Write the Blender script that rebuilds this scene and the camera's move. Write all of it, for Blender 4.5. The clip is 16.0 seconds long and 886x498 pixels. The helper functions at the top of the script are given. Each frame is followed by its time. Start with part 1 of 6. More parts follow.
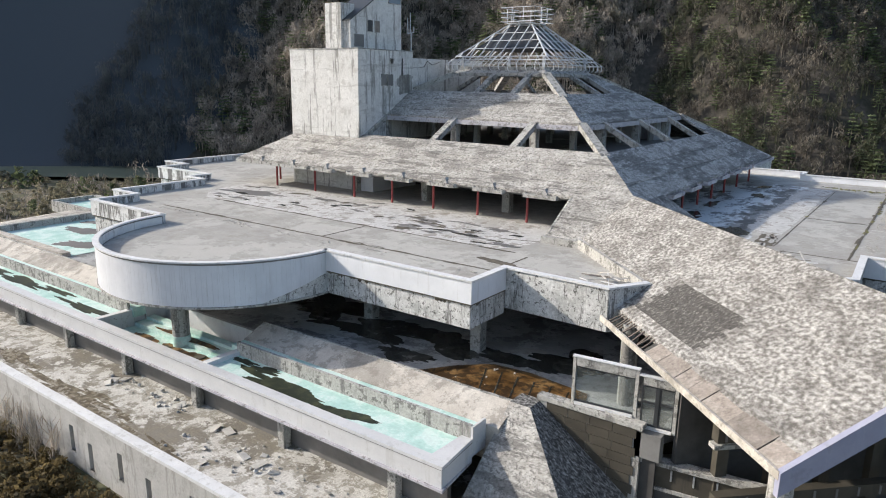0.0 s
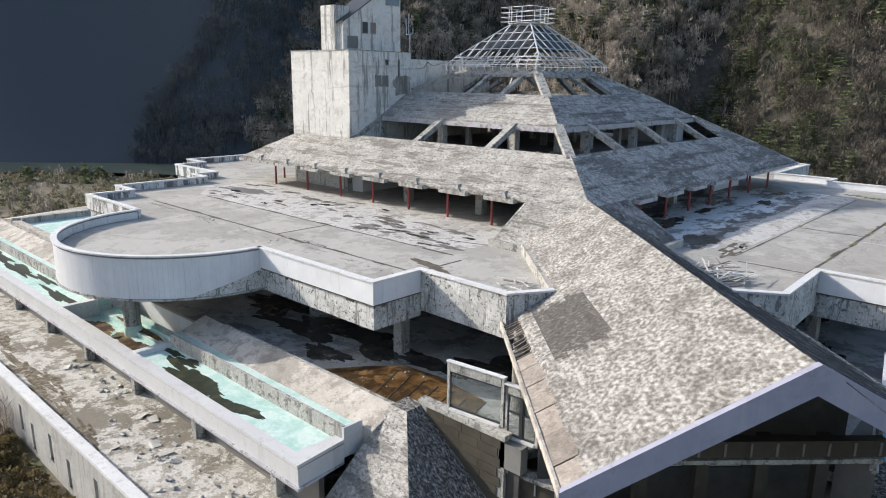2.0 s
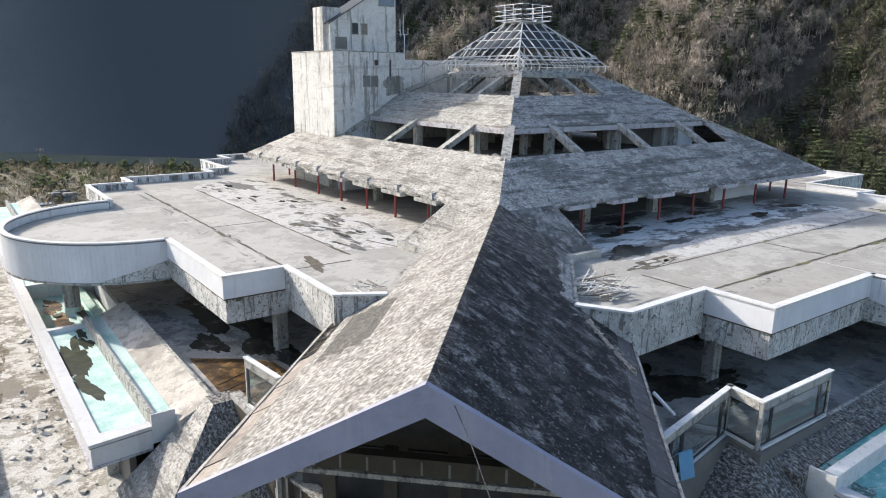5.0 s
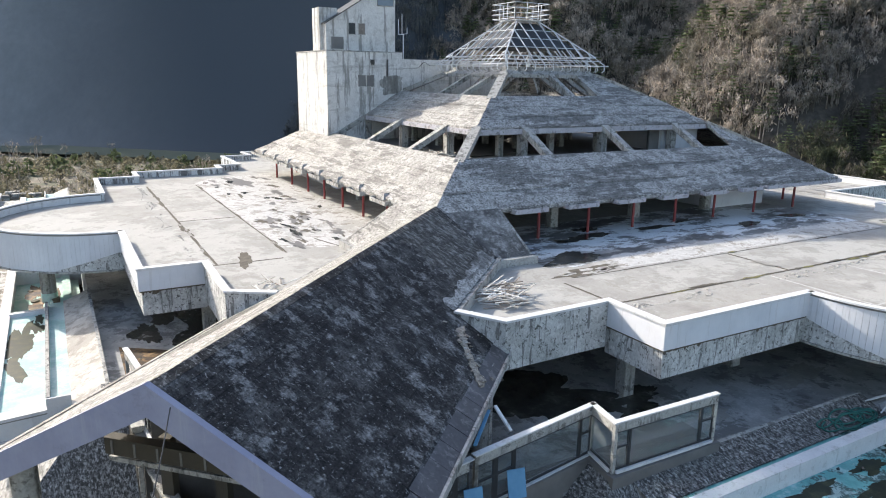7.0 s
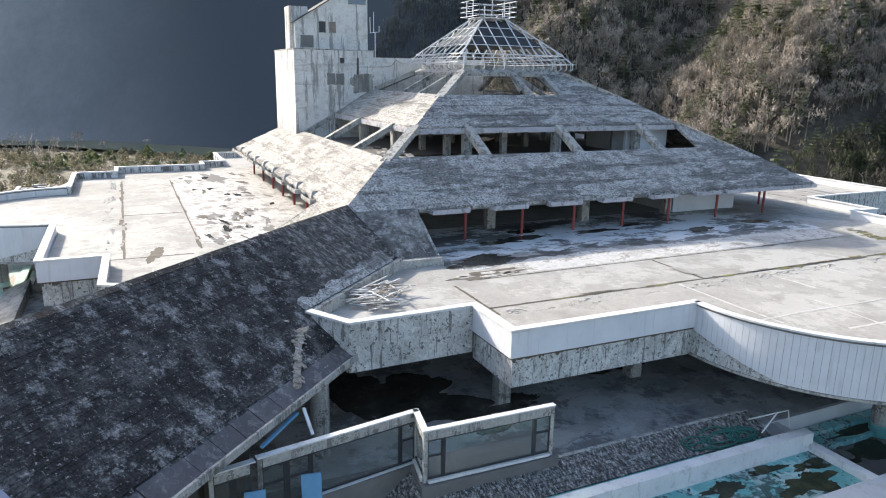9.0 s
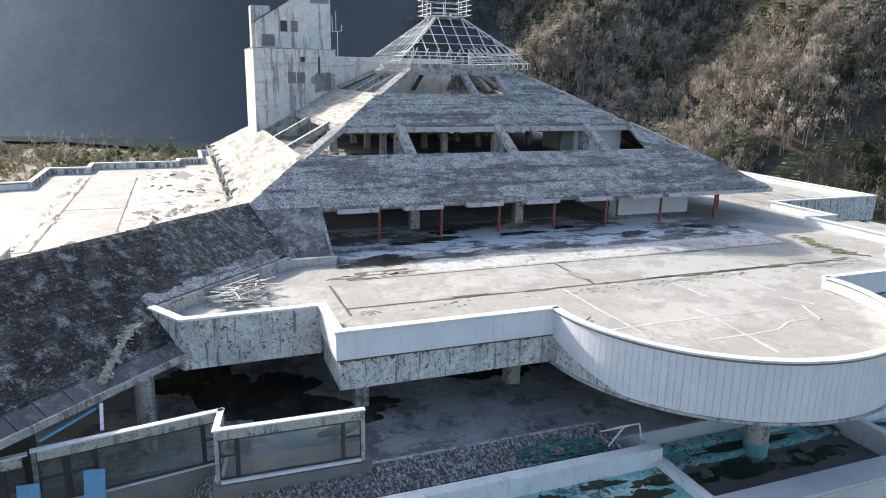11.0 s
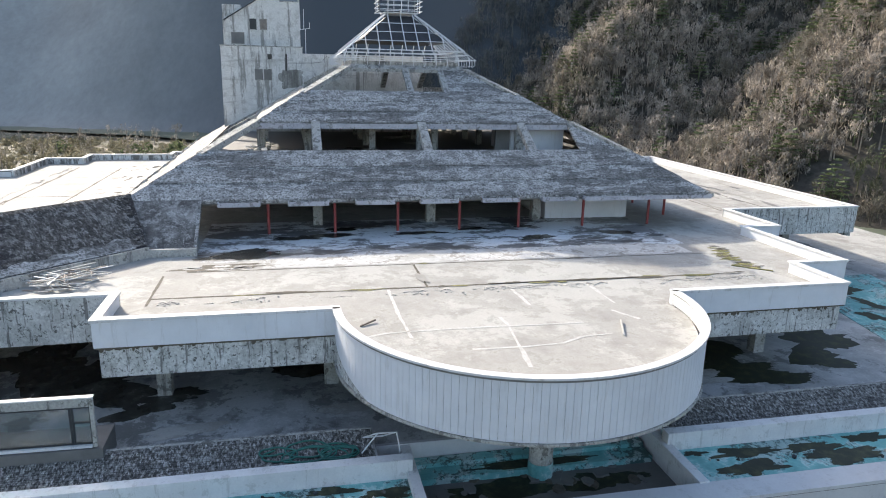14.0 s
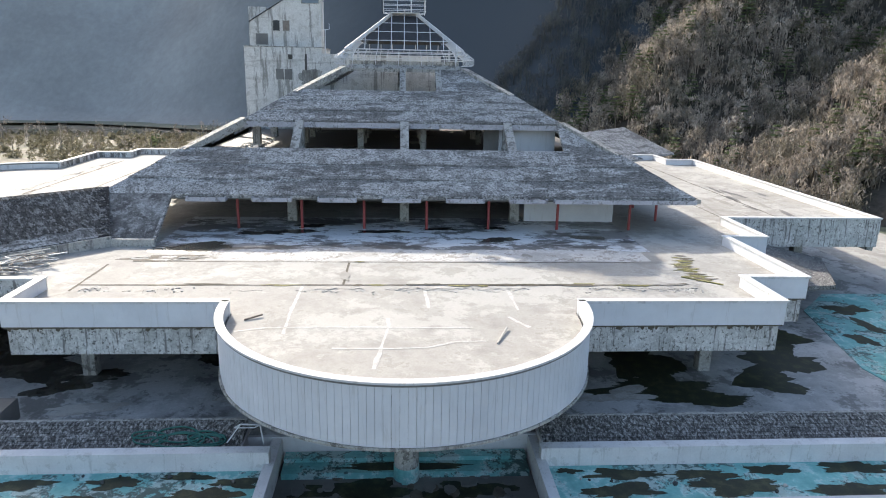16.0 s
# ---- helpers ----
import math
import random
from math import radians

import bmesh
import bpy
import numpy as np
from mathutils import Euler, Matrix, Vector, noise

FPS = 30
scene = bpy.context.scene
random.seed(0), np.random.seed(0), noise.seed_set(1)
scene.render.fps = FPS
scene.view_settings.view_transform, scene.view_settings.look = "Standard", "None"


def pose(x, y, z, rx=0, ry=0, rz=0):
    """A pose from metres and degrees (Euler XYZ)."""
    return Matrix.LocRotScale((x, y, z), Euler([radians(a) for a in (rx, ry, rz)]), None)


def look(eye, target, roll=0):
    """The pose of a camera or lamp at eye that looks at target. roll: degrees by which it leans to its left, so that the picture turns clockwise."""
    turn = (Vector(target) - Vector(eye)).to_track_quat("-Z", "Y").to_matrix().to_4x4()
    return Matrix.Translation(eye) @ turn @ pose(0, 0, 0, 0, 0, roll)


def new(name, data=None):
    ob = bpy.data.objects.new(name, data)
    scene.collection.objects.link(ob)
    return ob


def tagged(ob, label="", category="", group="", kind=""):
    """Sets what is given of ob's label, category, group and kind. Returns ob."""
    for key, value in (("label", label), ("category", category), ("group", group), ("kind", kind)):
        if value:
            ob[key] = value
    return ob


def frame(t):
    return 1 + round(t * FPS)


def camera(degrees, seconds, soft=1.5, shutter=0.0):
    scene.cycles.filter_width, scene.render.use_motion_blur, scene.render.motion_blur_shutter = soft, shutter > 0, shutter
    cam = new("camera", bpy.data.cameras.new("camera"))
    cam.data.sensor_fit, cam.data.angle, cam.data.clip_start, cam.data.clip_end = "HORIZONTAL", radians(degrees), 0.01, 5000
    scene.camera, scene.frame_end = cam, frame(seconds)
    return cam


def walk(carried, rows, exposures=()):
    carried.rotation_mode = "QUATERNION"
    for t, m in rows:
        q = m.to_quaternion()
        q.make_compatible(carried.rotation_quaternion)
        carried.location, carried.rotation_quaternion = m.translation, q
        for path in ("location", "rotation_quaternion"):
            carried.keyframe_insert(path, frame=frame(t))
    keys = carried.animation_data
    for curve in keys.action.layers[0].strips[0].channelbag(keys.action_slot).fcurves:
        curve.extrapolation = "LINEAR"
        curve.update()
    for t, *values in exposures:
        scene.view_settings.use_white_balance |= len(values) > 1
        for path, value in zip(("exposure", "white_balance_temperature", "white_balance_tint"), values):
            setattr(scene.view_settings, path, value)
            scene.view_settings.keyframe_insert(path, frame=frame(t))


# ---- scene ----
# ---- the camera and its flight: seconds, eye in metres, then tilt, lean and heading in degrees ----
cam = camera(65.7, 16.0, soft=1.0)
ROWS = [
    (0.0, 50.67, -90.02, 30.37, 76.12, -0.87, 35.95),
    (0.5, 53.09, -88.10, 30.40, 76.12, -0.85, 37.72),
    (1.0, 55.46, -86.11, 30.44, 76.12, -0.81, 39.48),
    (1.5, 57.80, -84.04, 30.48, 76.12, -0.77, 41.23),
    (2.0, 60.10, -81.89, 30.47, 76.14, -0.73, 42.96),
    (2.5, 62.35, -79.72, 30.51, 76.17, -0.72, 44.68),
    (3.0, 64.56, -77.48, 30.51, 76.17, -0.71, 46.45),
    (3.5, 66.70, -75.05, 30.51, 76.16, -0.71, 48.21),
    (4.0, 68.70, -72.46, 30.49, 76.16, -0.69, 49.95),
    (6.5, 77.25, -58.83, 30.68, 76.03, -0.80, 58.80),
    (7.0, 78.71, -56.11, 30.74, 75.99, -0.83, 60.57),
    (7.5, 80.04, -53.33, 30.76, 75.95, -0.91, 62.36),
    (8.0, 81.32, -50.47, 30.79, 75.93, -0.89, 63.76),
    (8.5, 82.49, -47.62, 30.82, 75.89, -0.94, 64.66),
    (9.0, 83.64, -44.77, 30.82, 75.86, -0.98, 65.34),
    (9.5, 84.73, -41.85, 30.85, 75.83, -1.01, 66.22),
    (12.0, 89.56, -26.73, 30.87, 75.78, -1.12, 72.00),
    (12.5, 90.37, -23.56, 30.90, 75.72, -1.17, 73.37),
    (13.0, 91.13, -20.36, 30.93, 75.64, -1.19, 74.74),
    (13.5, 91.83, -17.14, 30.96, 75.62, -1.20, 76.12),
    (14.0, 92.47, -13.95, 31.04, 75.56, -1.21, 77.75),
    (14.5, 93.06, -10.66, 31.12, 75.48, -1.19, 79.82),
    (15.0, 93.55, -7.26, 31.21, 75.41, -1.15, 82.07),
    (15.5, 93.93, -3.86, 31.30, 75.36, -1.16, 84.32),
    (16.0, 94.19, -0.42, 31.43, 75.27, -1.11, 86.60),
]
walk(cam, [(row[0], pose(*row[1:])) for row in ROWS], exposures=[(0.0, 0.48, 6500, 10), (5.0, 0.77, 6550, 10), (9.0, 1.08, 6620, 10), (16.0, 1.09, 6750, 10)])

# ---- world, sun ----
SUN_TO = Vector((-0.820, -0.361, 0.443)).normalized()
world = bpy.data.worlds.new("sky")
scene.world = world
world.use_nodes = True
sky = world.node_tree.nodes.new("ShaderNodeTexSky")
sky.sky_type, sky.sun_disc = "NISHITA", False
sky.sun_elevation, sky.sun_rotation = radians(26.3), radians(246.2)
sky.air_density, sky.dust_density, sky.ozone_density = 1.0, 2.2, 1.1
background = world.node_tree.nodes["Background"]
world.node_tree.links.new(sky.outputs[0], background.inputs[0])
background.inputs[1].default_value = 0.15
sun = new("sun", bpy.data.lights.new("sun", "SUN"))
sun.data.energy, sun.data.angle, sun.data.color = 3.35, radians(0.6), (1.0, 0.94, 0.85)
sun.matrix_world = look((0, 0, 200), Vector((0, 0, 200)) - SUN_TO)


# ---- materials ----
def material(name, stops, scale=1.0, detail=8.0, rough=(0.75, 0.95), bump=0.2, bump_scale=None, metal=0.0,
             stains=None, streak=None, blotch=None, band=None, turn=0.0, coords="Object", stretch=(1, 1, 1), island=0.0, per_object=0.0, spec=0.4, grain=0.0, grain_scale=9.0, leaf=0.0):
    """Noise-driven surface. stops: (place, colour) of the base ramp; stains: (scale, low, high, colour, strength);
    streak: the same, drawn out downwards; band: drawn out level; blotch: the same at a second, larger size."""
    mat = bpy.data.materials.new(name)
    mat.use_nodes = True
    tree = mat.node_tree
    nodes, link = tree.nodes, tree.links.new
    bsdf = nodes["Principled BSDF"]
    place = nodes.new("ShaderNodeTexCoord").outputs[coords]
    if coords == "Object":
        place = nodes.new("ShaderNodeNewGeometry").outputs["Position"]
    if turn:
        spin = nodes.new("ShaderNodeMapping")
        spin.inputs["Rotation"].default_value = (0, 0, radians(turn))
        link(place, spin.inputs[0])
        place = spin.outputs[0]
    mapping = nodes.new("ShaderNodeMapping")
    mapping.inputs["Scale"].default_value = stretch
    link(place, mapping.inputs[0])

    def noise_at(size, vec, octaves=detail, warp=0.0, gain=0.68):
        n = nodes.new("ShaderNodeTexNoise")
        n.inputs["Scale"].default_value, n.inputs["Detail"].default_value = size, octaves
        n.inputs["Roughness"].default_value, n.inputs["Distortion"].default_value = gain, warp
        link(vec, n.inputs["Vector"])
        return n.outputs["Fac"]

    def ramp(source, items):
        r = nodes.new("ShaderNodeValToRGB")
        while len(r.color_ramp.elements) < len(items):
            r.color_ramp.elements.new(0.5)
        for e, (at, c) in zip(r.color_ramp.elements, items):
            e.position, e.color = at, (*c, 1) if len(c) == 3 else c
        link(source, r.inputs[0])
        return r.outputs[0]

    def mixed(a, b_colour, fac, strength):
        m = nodes.new("ShaderNodeMix")
        m.data_type = "RGBA"
        k = nodes.new("ShaderNodeMath")
        k.operation = "MULTIPLY"
        k.inputs[1].default_value = strength
        link(fac, k.inputs[0])
        link(k.outputs[0], m.inputs[0])
        link(a, m.inputs[6])
        m.inputs[7].default_value = (*b_colour, 1)
        return m.outputs[2], k.outputs[0]

    base = noise_at(scale, mapping.outputs[0])
    colour = ramp(base, stops)
    masks = []
    for spec_in, squash in ((blotch, (1, 1, 1)), (band, (0.1, 0.1, 1)), (stains, (1, 1, 1)), (streak, (1, 1, 0.09))):
        if not spec_in:
            continue
        size, low, high, c, strength = spec_in
        vec = mapping.outputs[0]
        if squash != (1, 1, 1):
            mp = nodes.new("ShaderNodeMapping")
            mp.inputs["Scale"].default_value = squash
            link(place, mp.inputs[0])
            vec = mp.outputs[0]
        low, high = 0.5 + 0.62 * (low - 0.5) - 0.005, 0.5 + 0.62 * (high - 0.5) - 0.005
        mask = ramp(noise_at(size, vec, 12, 0.1, 0.76), [(low, (0, 0, 0)), (high, (1, 1, 1))])
        colour, used = mixed(colour, c, mask, strength)
        masks.append(used)
    if grain:
        fine = nodes.new("ShaderNodeMapRange")
        fine.inputs["From Min"].default_value, fine.inputs["From Max"].default_value = 0.3, 0.7
        fine.inputs["To Min"].default_value, fine.inputs["To Max"].default_value = 1 - grain, 1 + grain * 0.7
        link(noise_at(grain_scale, mapping.outputs[0], 4), fine.inputs[0])
        speck = nodes.new("ShaderNodeHueSaturation")
        link(fine.outputs[0], speck.inputs["Value"])
        link(colour, speck.inputs["Color"])
        colour = speck.outputs[0]
    if island or per_object:
        source = nodes.new("ShaderNodeObjectInfo").outputs["Random"] if per_object else nodes.new("ShaderNodeNewGeometry").outputs["Random Per Island"]
        hsv = nodes.new("ShaderNodeHueSaturation")
        rng = nodes.new("ShaderNodeMapRange")
        amount = island or per_object
        rng.inputs["To Min"].default_value, rng.inputs["To Max"].default_value = 1 - amount, 1 + amount
        link(source, rng.inputs[0])
        link(rng.outputs[0], hsv.inputs["Value"])
        link(colour, hsv.inputs["Color"])
        colour = hsv.outputs[0]
    link(colour, bsdf.inputs["Base Color"])
    r = nodes.new("ShaderNodeMapRange")
    r.inputs["To Min"].default_value, r.inputs["To Max"].default_value = rough
    link(base, r.inputs[0])
    link(r.outputs[0], bsdf.inputs["Roughness"])
    bsdf.inputs["Metallic"].default_value = metal
    bsdf.inputs["Specular IOR Level"].default_value = spec
    if bump:
        b = nodes.new("ShaderNodeBump")
        b.inputs["Strength"].default_value, b.inputs["Distance"].default_value = bump, 0.05
        link(noise_at(bump_scale or scale * 4, mapping.outputs[0], 6), b.inputs["Height"])
        link(b.outputs[0], bsdf.inputs["Normal"])
    if leaf:
        thin = nodes.new("ShaderNodeBsdfTranslucent")
        both = nodes.new("ShaderNodeMixShader")
        both.inputs[0].default_value = leaf
        link(colour, thin.inputs[0])
        link(bsdf.outputs[0], both.inputs[1])
        link(thin.outputs[0], both.inputs[2])
        link(both.outputs[0], nodes["Material Output"].inputs["Surface"])
    return mat


MAT = {}
MAT["deck"] = material("weathered_deck_concrete", [(0.3, (0.28, 0.266, 0.243)), (0.5, (0.375, 0.36, 0.332)), (0.7, (0.46, 0.446, 0.413))], 0.3,
                       stains=(0.3, 0.57, 0.64, (0.25, 0.24, 0.21), 0.5), blotch=(0.11, 0.5, 0.56, (0.53, 0.52, 0.485), 0.55), bump=0.08, grain=0.09, grain_scale=9)
MAT["deck_crust"] = material("white_mineral_crust", [(0.35, (0.47, 0.46, 0.435)), (0.5, (0.57, 0.56, 0.54)), (0.65, (0.66, 0.65, 0.635))], 0.8,
                             stains=(0.8, 0.56, 0.59, (0.25, 0.225, 0.19), 0.75), blotch=(0.22, 0.58, 0.61, (0.38, 0.365, 0.335), 0.65), bump=0.1, grain=0.14, grain_scale=6)
MAT["wet"] = material("wet_dark_concrete", [(0.35, (0.035, 0.036, 0.031)), (0.65, (0.08, 0.078, 0.068))], 0.5, rough=(0.05, 0.4), stains=(0.5, 0.57, 0.63, (0.12, 0.115, 0.105), 0.5), bump=0.03, spec=0.5)
MAT["lower"] = material("grimy_lower_floor", [(0.35, (0.26, 0.26, 0.255)), (0.5, (0.37, 0.37, 0.36)), (0.65, (0.50, 0.495, 0.48))], 0.3,
                        stains=(0.35, 0.54, 0.60, (0.11, 0.11, 0.105), 0.7), blotch=(0.2, 0.54, 0.58, (0.56, 0.56, 0.55), 0.6), rough=(0.22, 0.7), bump=0.06, grain=0.12, grain_scale=6)
MAT["arcade_floor"] = material("wet_and_crusted_floor", [(0.35, (0.18, 0.18, 0.178)), (0.5, (0.27, 0.27, 0.268)), (0.65, (0.36, 0.36, 0.355))], 0.4,
                               blotch=(0.13, 0.465, 0.50, (0.72, 0.745, 0.76), 0.92), stains=(0.3, 0.515, 0.55, (0.045, 0.044, 0.042), 0.85), stretch=(1.2, 0.6, 1), rough=(0.2, 0.6), bump=0.04, grain=0.1, grain_scale=6)
MAT["gutter"] = material("lilac_grey_gutter_paint", [(0.35, (0.40, 0.39, 0.43)), (0.65, (0.54, 0.53, 0.56))], 0.8, stains=(1.6, 0.55, 0.62, (0.12, 0.115, 0.11), 0.7), bump=0.1, rough=(0.5, 0.8), grain=0.15, grain_scale=5)
MAT["damp"] = material("damp_and_shaded_concrete", [(0.3, (0.12, 0.115, 0.11)), (0.7, (0.21, 0.20, 0.19))], 0.5, rough=(0.35, 0.8), bump=0.06)
MAT["grit"] = material("brown_silt", [(0.3, (0.06, 0.03, 0.01)), (0.5, (0.17, 0.09, 0.03)), (0.7, (0.36, 0.23, 0.10))], 0.8,
                       stains=(1.0, 0.49, 0.56, (0.03, 0.018, 0.009), 0.85), rough=(0.2, 0.75), bump=0.2, grain=0.3, grain_scale=6)
MAT["concrete"] = material("raw_concrete", [(0.3, (0.35, 0.34, 0.32)), (0.55, (0.46, 0.45, 0.42)), (0.75, (0.56, 0.55, 0.52))], 0.7,
                           stains=(1.4, 0.56, 0.61, (0.11, 0.105, 0.095), 0.75), streak=(1.1, 0.55, 0.65, (0.10, 0.095, 0.09), 0.65), bump=0.4, grain=0.3, grain_scale=6)
MAT["yard"] = material("dirty_yard_screed", [(0.3, (0.48, 0.455, 0.41)), (0.5, (0.60, 0.58, 0.545)), (0.7, (0.70, 0.685, 0.65))], 0.5,
                       stains=(0.9, 0.50, 0.56, (0.24, 0.215, 0.17), 0.7), blotch=(0.16, 0.53, 0.57, (0.12, 0.10, 0.07), 0.8), bump=0.3, grain=0.3, grain_scale=7)
MAT["beam"] = material("pitted_edge_beam_concrete", [(0.35, (0.50, 0.50, 0.485)), (0.65, (0.69, 0.69, 0.675))], 0.8,
                       stains=(3.6, 0.60, 0.635, (0.07, 0.066, 0.06), 0.85), streak=(2.4, 0.57, 0.63, (0.10, 0.095, 0.09), 0.75), blotch=(0.5, 0.54, 0.59, (0.40, 0.40, 0.385), 0.65), bump=0.6, bump_scale=3.0, grain=0.25, grain_scale=6)
MAT["tower"] = material("stained_tower_render", [(0.3, (0.60, 0.59, 0.565)), (0.55, (0.70, 0.69, 0.665)), (0.75, (0.77, 0.76, 0.735))], 0.5,
                        stains=(0.9, 0.57, 0.63, (0.42, 0.40, 0.37), 0.5), streak=(0.9, 0.585, 0.64, (0.15, 0.145, 0.13), 0.65), band=(0.6, 0.61, 0.66, (0.34, 0.325, 0.30), 0.45), bump=0.2, grain=0.2, grain_scale=7)
MAT["white"] = material("white_painted_panel", [(0.35, (0.66, 0.67, 0.70)), (0.65, (0.75, 0.76, 0.79))], 0.35,
                        streak=(3.0, 0.60, 0.70, (0.50, 0.49, 0.48), 0.35), bump=0.03, rough=(0.5, 0.7), per_object=0.02)
MAT["streaked"] = material("rain_streaked_parapet", [(0.35, (0.60, 0.60, 0.60)), (0.65, (0.74, 0.74, 0.735))], 0.5,
                           streak=(0.8, 0.50, 0.56, (0.09, 0.085, 0.08), 0.85), stains=(0.9, 0.56, 0.62, (0.22, 0.21, 0.19), 0.6), bump=0.1, grain=0.12, grain_scale=6)
MAT["cap"] = material("white_coping", [(0.35, (0.64, 0.64, 0.645)), (0.65, (0.74, 0.74, 0.74))], 0.6,
                      stains=(1.3, 0.60, 0.66, (0.40, 0.39, 0.37), 0.4), streak=(2.5, 0.62, 0.70, (0.34, 0.33, 0.31), 0.4), bump=0.04, rough=(0.5, 0.75), grain=0.05, grain_scale=7)
MAT["plaster"] = material("grey_wall_plaster", [(0.3, (0.41, 0.40, 0.38)), (0.7, (0.54, 0.53, 0.51))], 0.4,
                          stains=(0.6, 0.57, 0.66, (0.28, 0.265, 0.24), 0.5), streak=(0.9, 0.57, 0.68, (0.22, 0.205, 0.185), 0.55), bump=0.1, grain=0.12, grain_scale=6)
MAT["lilac"] = material("pale_lilac_fascia_paint", [(0.3, (0.28, 0.285, 0.38)), (0.7, (0.36, 0.365, 0.46))], 0.7,
                        streak=(0.7, 0.56, 0.70, (0.42, 0.42, 0.47), 0.5), stains=(0.6, 0.60, 0.70, (0.24, 0.235, 0.28), 0.5), bump=0.05, rough=(0.5, 0.7))
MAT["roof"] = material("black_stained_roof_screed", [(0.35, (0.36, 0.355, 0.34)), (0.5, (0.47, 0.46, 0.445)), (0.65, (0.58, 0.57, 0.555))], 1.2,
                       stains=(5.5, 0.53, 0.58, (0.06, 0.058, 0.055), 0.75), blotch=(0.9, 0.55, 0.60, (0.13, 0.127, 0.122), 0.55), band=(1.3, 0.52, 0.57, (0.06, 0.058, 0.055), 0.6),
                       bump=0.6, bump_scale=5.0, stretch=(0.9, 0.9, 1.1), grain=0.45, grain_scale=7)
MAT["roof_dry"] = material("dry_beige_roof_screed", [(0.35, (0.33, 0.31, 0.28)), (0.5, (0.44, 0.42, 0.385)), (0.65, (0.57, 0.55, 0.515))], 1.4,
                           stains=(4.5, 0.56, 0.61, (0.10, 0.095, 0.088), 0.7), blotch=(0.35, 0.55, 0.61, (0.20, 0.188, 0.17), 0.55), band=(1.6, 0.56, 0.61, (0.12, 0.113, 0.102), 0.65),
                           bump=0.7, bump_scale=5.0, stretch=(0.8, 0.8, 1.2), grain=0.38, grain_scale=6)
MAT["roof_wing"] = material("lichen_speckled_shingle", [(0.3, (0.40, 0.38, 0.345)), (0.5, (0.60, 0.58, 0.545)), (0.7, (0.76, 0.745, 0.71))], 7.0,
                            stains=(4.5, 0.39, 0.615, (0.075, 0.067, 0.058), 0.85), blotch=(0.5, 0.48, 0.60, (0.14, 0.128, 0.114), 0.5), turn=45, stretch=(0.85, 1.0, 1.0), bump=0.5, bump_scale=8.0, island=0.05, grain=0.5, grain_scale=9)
MAT["roof_patch"] = material("newer_dark_shingle", [(0.35, (0.06, 0.056, 0.05)), (0.65, (0.12, 0.113, 0.103))], 6.0, stains=(5.0, 0.56, 0.62, (0.42, 0.40, 0.37), 0.42), turn=45, stretch=(1.4, 0.65, 0.65), bump=0.6, bump_scale=6.0, island=0.1, grain=0.5, grain_scale=7)
MAT["bitumen"] = material("dark_bitumen_board", [(0.3, (0.07, 0.064, 0.068)), (0.7, (0.14, 0.13, 0.136))], 0.8, stains=(1.8, 0.57, 0.64, (0.30, 0.28, 0.27), 0.5), rough=(0.35, 0.7), bump=0.1, per_object=0.15, grain=0.2, grain_scale=5)
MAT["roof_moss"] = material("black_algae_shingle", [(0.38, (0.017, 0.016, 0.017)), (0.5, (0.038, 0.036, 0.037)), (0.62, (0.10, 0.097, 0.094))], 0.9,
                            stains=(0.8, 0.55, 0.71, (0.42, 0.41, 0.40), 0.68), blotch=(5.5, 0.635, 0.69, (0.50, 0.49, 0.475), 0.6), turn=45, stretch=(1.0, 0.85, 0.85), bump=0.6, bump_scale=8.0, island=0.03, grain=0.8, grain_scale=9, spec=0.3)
MAT["roof_neck"] = material("algae_darkened_roof_screed", [(0.38, (0.07, 0.067, 0.066)), (0.5, (0.15, 0.146, 0.142)), (0.62, (0.34, 0.335, 0.325))], 0.35,
                            stains=(1.6, 0.54, 0.66, (0.46, 0.45, 0.435), 0.6), blotch=(0.9, 0.54, 0.64, (0.04, 0.038, 0.037), 0.6), turn=45, stretch=(1.0, 0.85, 0.85), bump=0.6, bump_scale=6.0, grain=0.5, grain_scale=8)
MAT["apron"] = material("worn_apron_shingle", [(0.35, (0.12, 0.116, 0.11)), (0.5, (0.27, 0.262, 0.25)), (0.65, (0.52, 0.51, 0.49))], 4.5,
                        stains=(5.0, 0.49, 0.53, (0.04, 0.038, 0.036), 0.85), stretch=(0.75, 1.35, 0.8), bump=0.5, bump_scale=6.0, island=0.12, grain=0.65, grain_scale=8)
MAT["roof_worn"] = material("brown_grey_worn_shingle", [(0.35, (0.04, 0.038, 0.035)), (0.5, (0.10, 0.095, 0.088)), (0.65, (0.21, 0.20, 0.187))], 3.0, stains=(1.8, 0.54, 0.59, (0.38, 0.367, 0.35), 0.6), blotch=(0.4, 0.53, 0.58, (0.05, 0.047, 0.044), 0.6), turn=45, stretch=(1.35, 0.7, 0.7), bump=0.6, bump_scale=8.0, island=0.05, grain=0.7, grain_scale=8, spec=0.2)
MAT["silt"] = material("damp_brown_silt", [(0.35, (0.07, 0.055, 0.035)), (0.5, (0.13, 0.105, 0.07)), (0.65, (0.26, 0.225, 0.165))], 1.2, stains=(2.0, 0.55, 0.6, (0.40, 0.37, 0.31), 0.6), bump=0.3, grain=0.3, grain_scale=7)
MAT["torn"] = material("torn_tan_plaster", [(0.35, (0.26, 0.22, 0.175)), (0.65, (0.50, 0.45, 0.385))], 3.0, stains=(4.0, 0.56, 0.62, (0.10, 0.09, 0.08), 0.7), bump=0.6, bump_scale=8.0, grain=0.3, grain_scale=8)
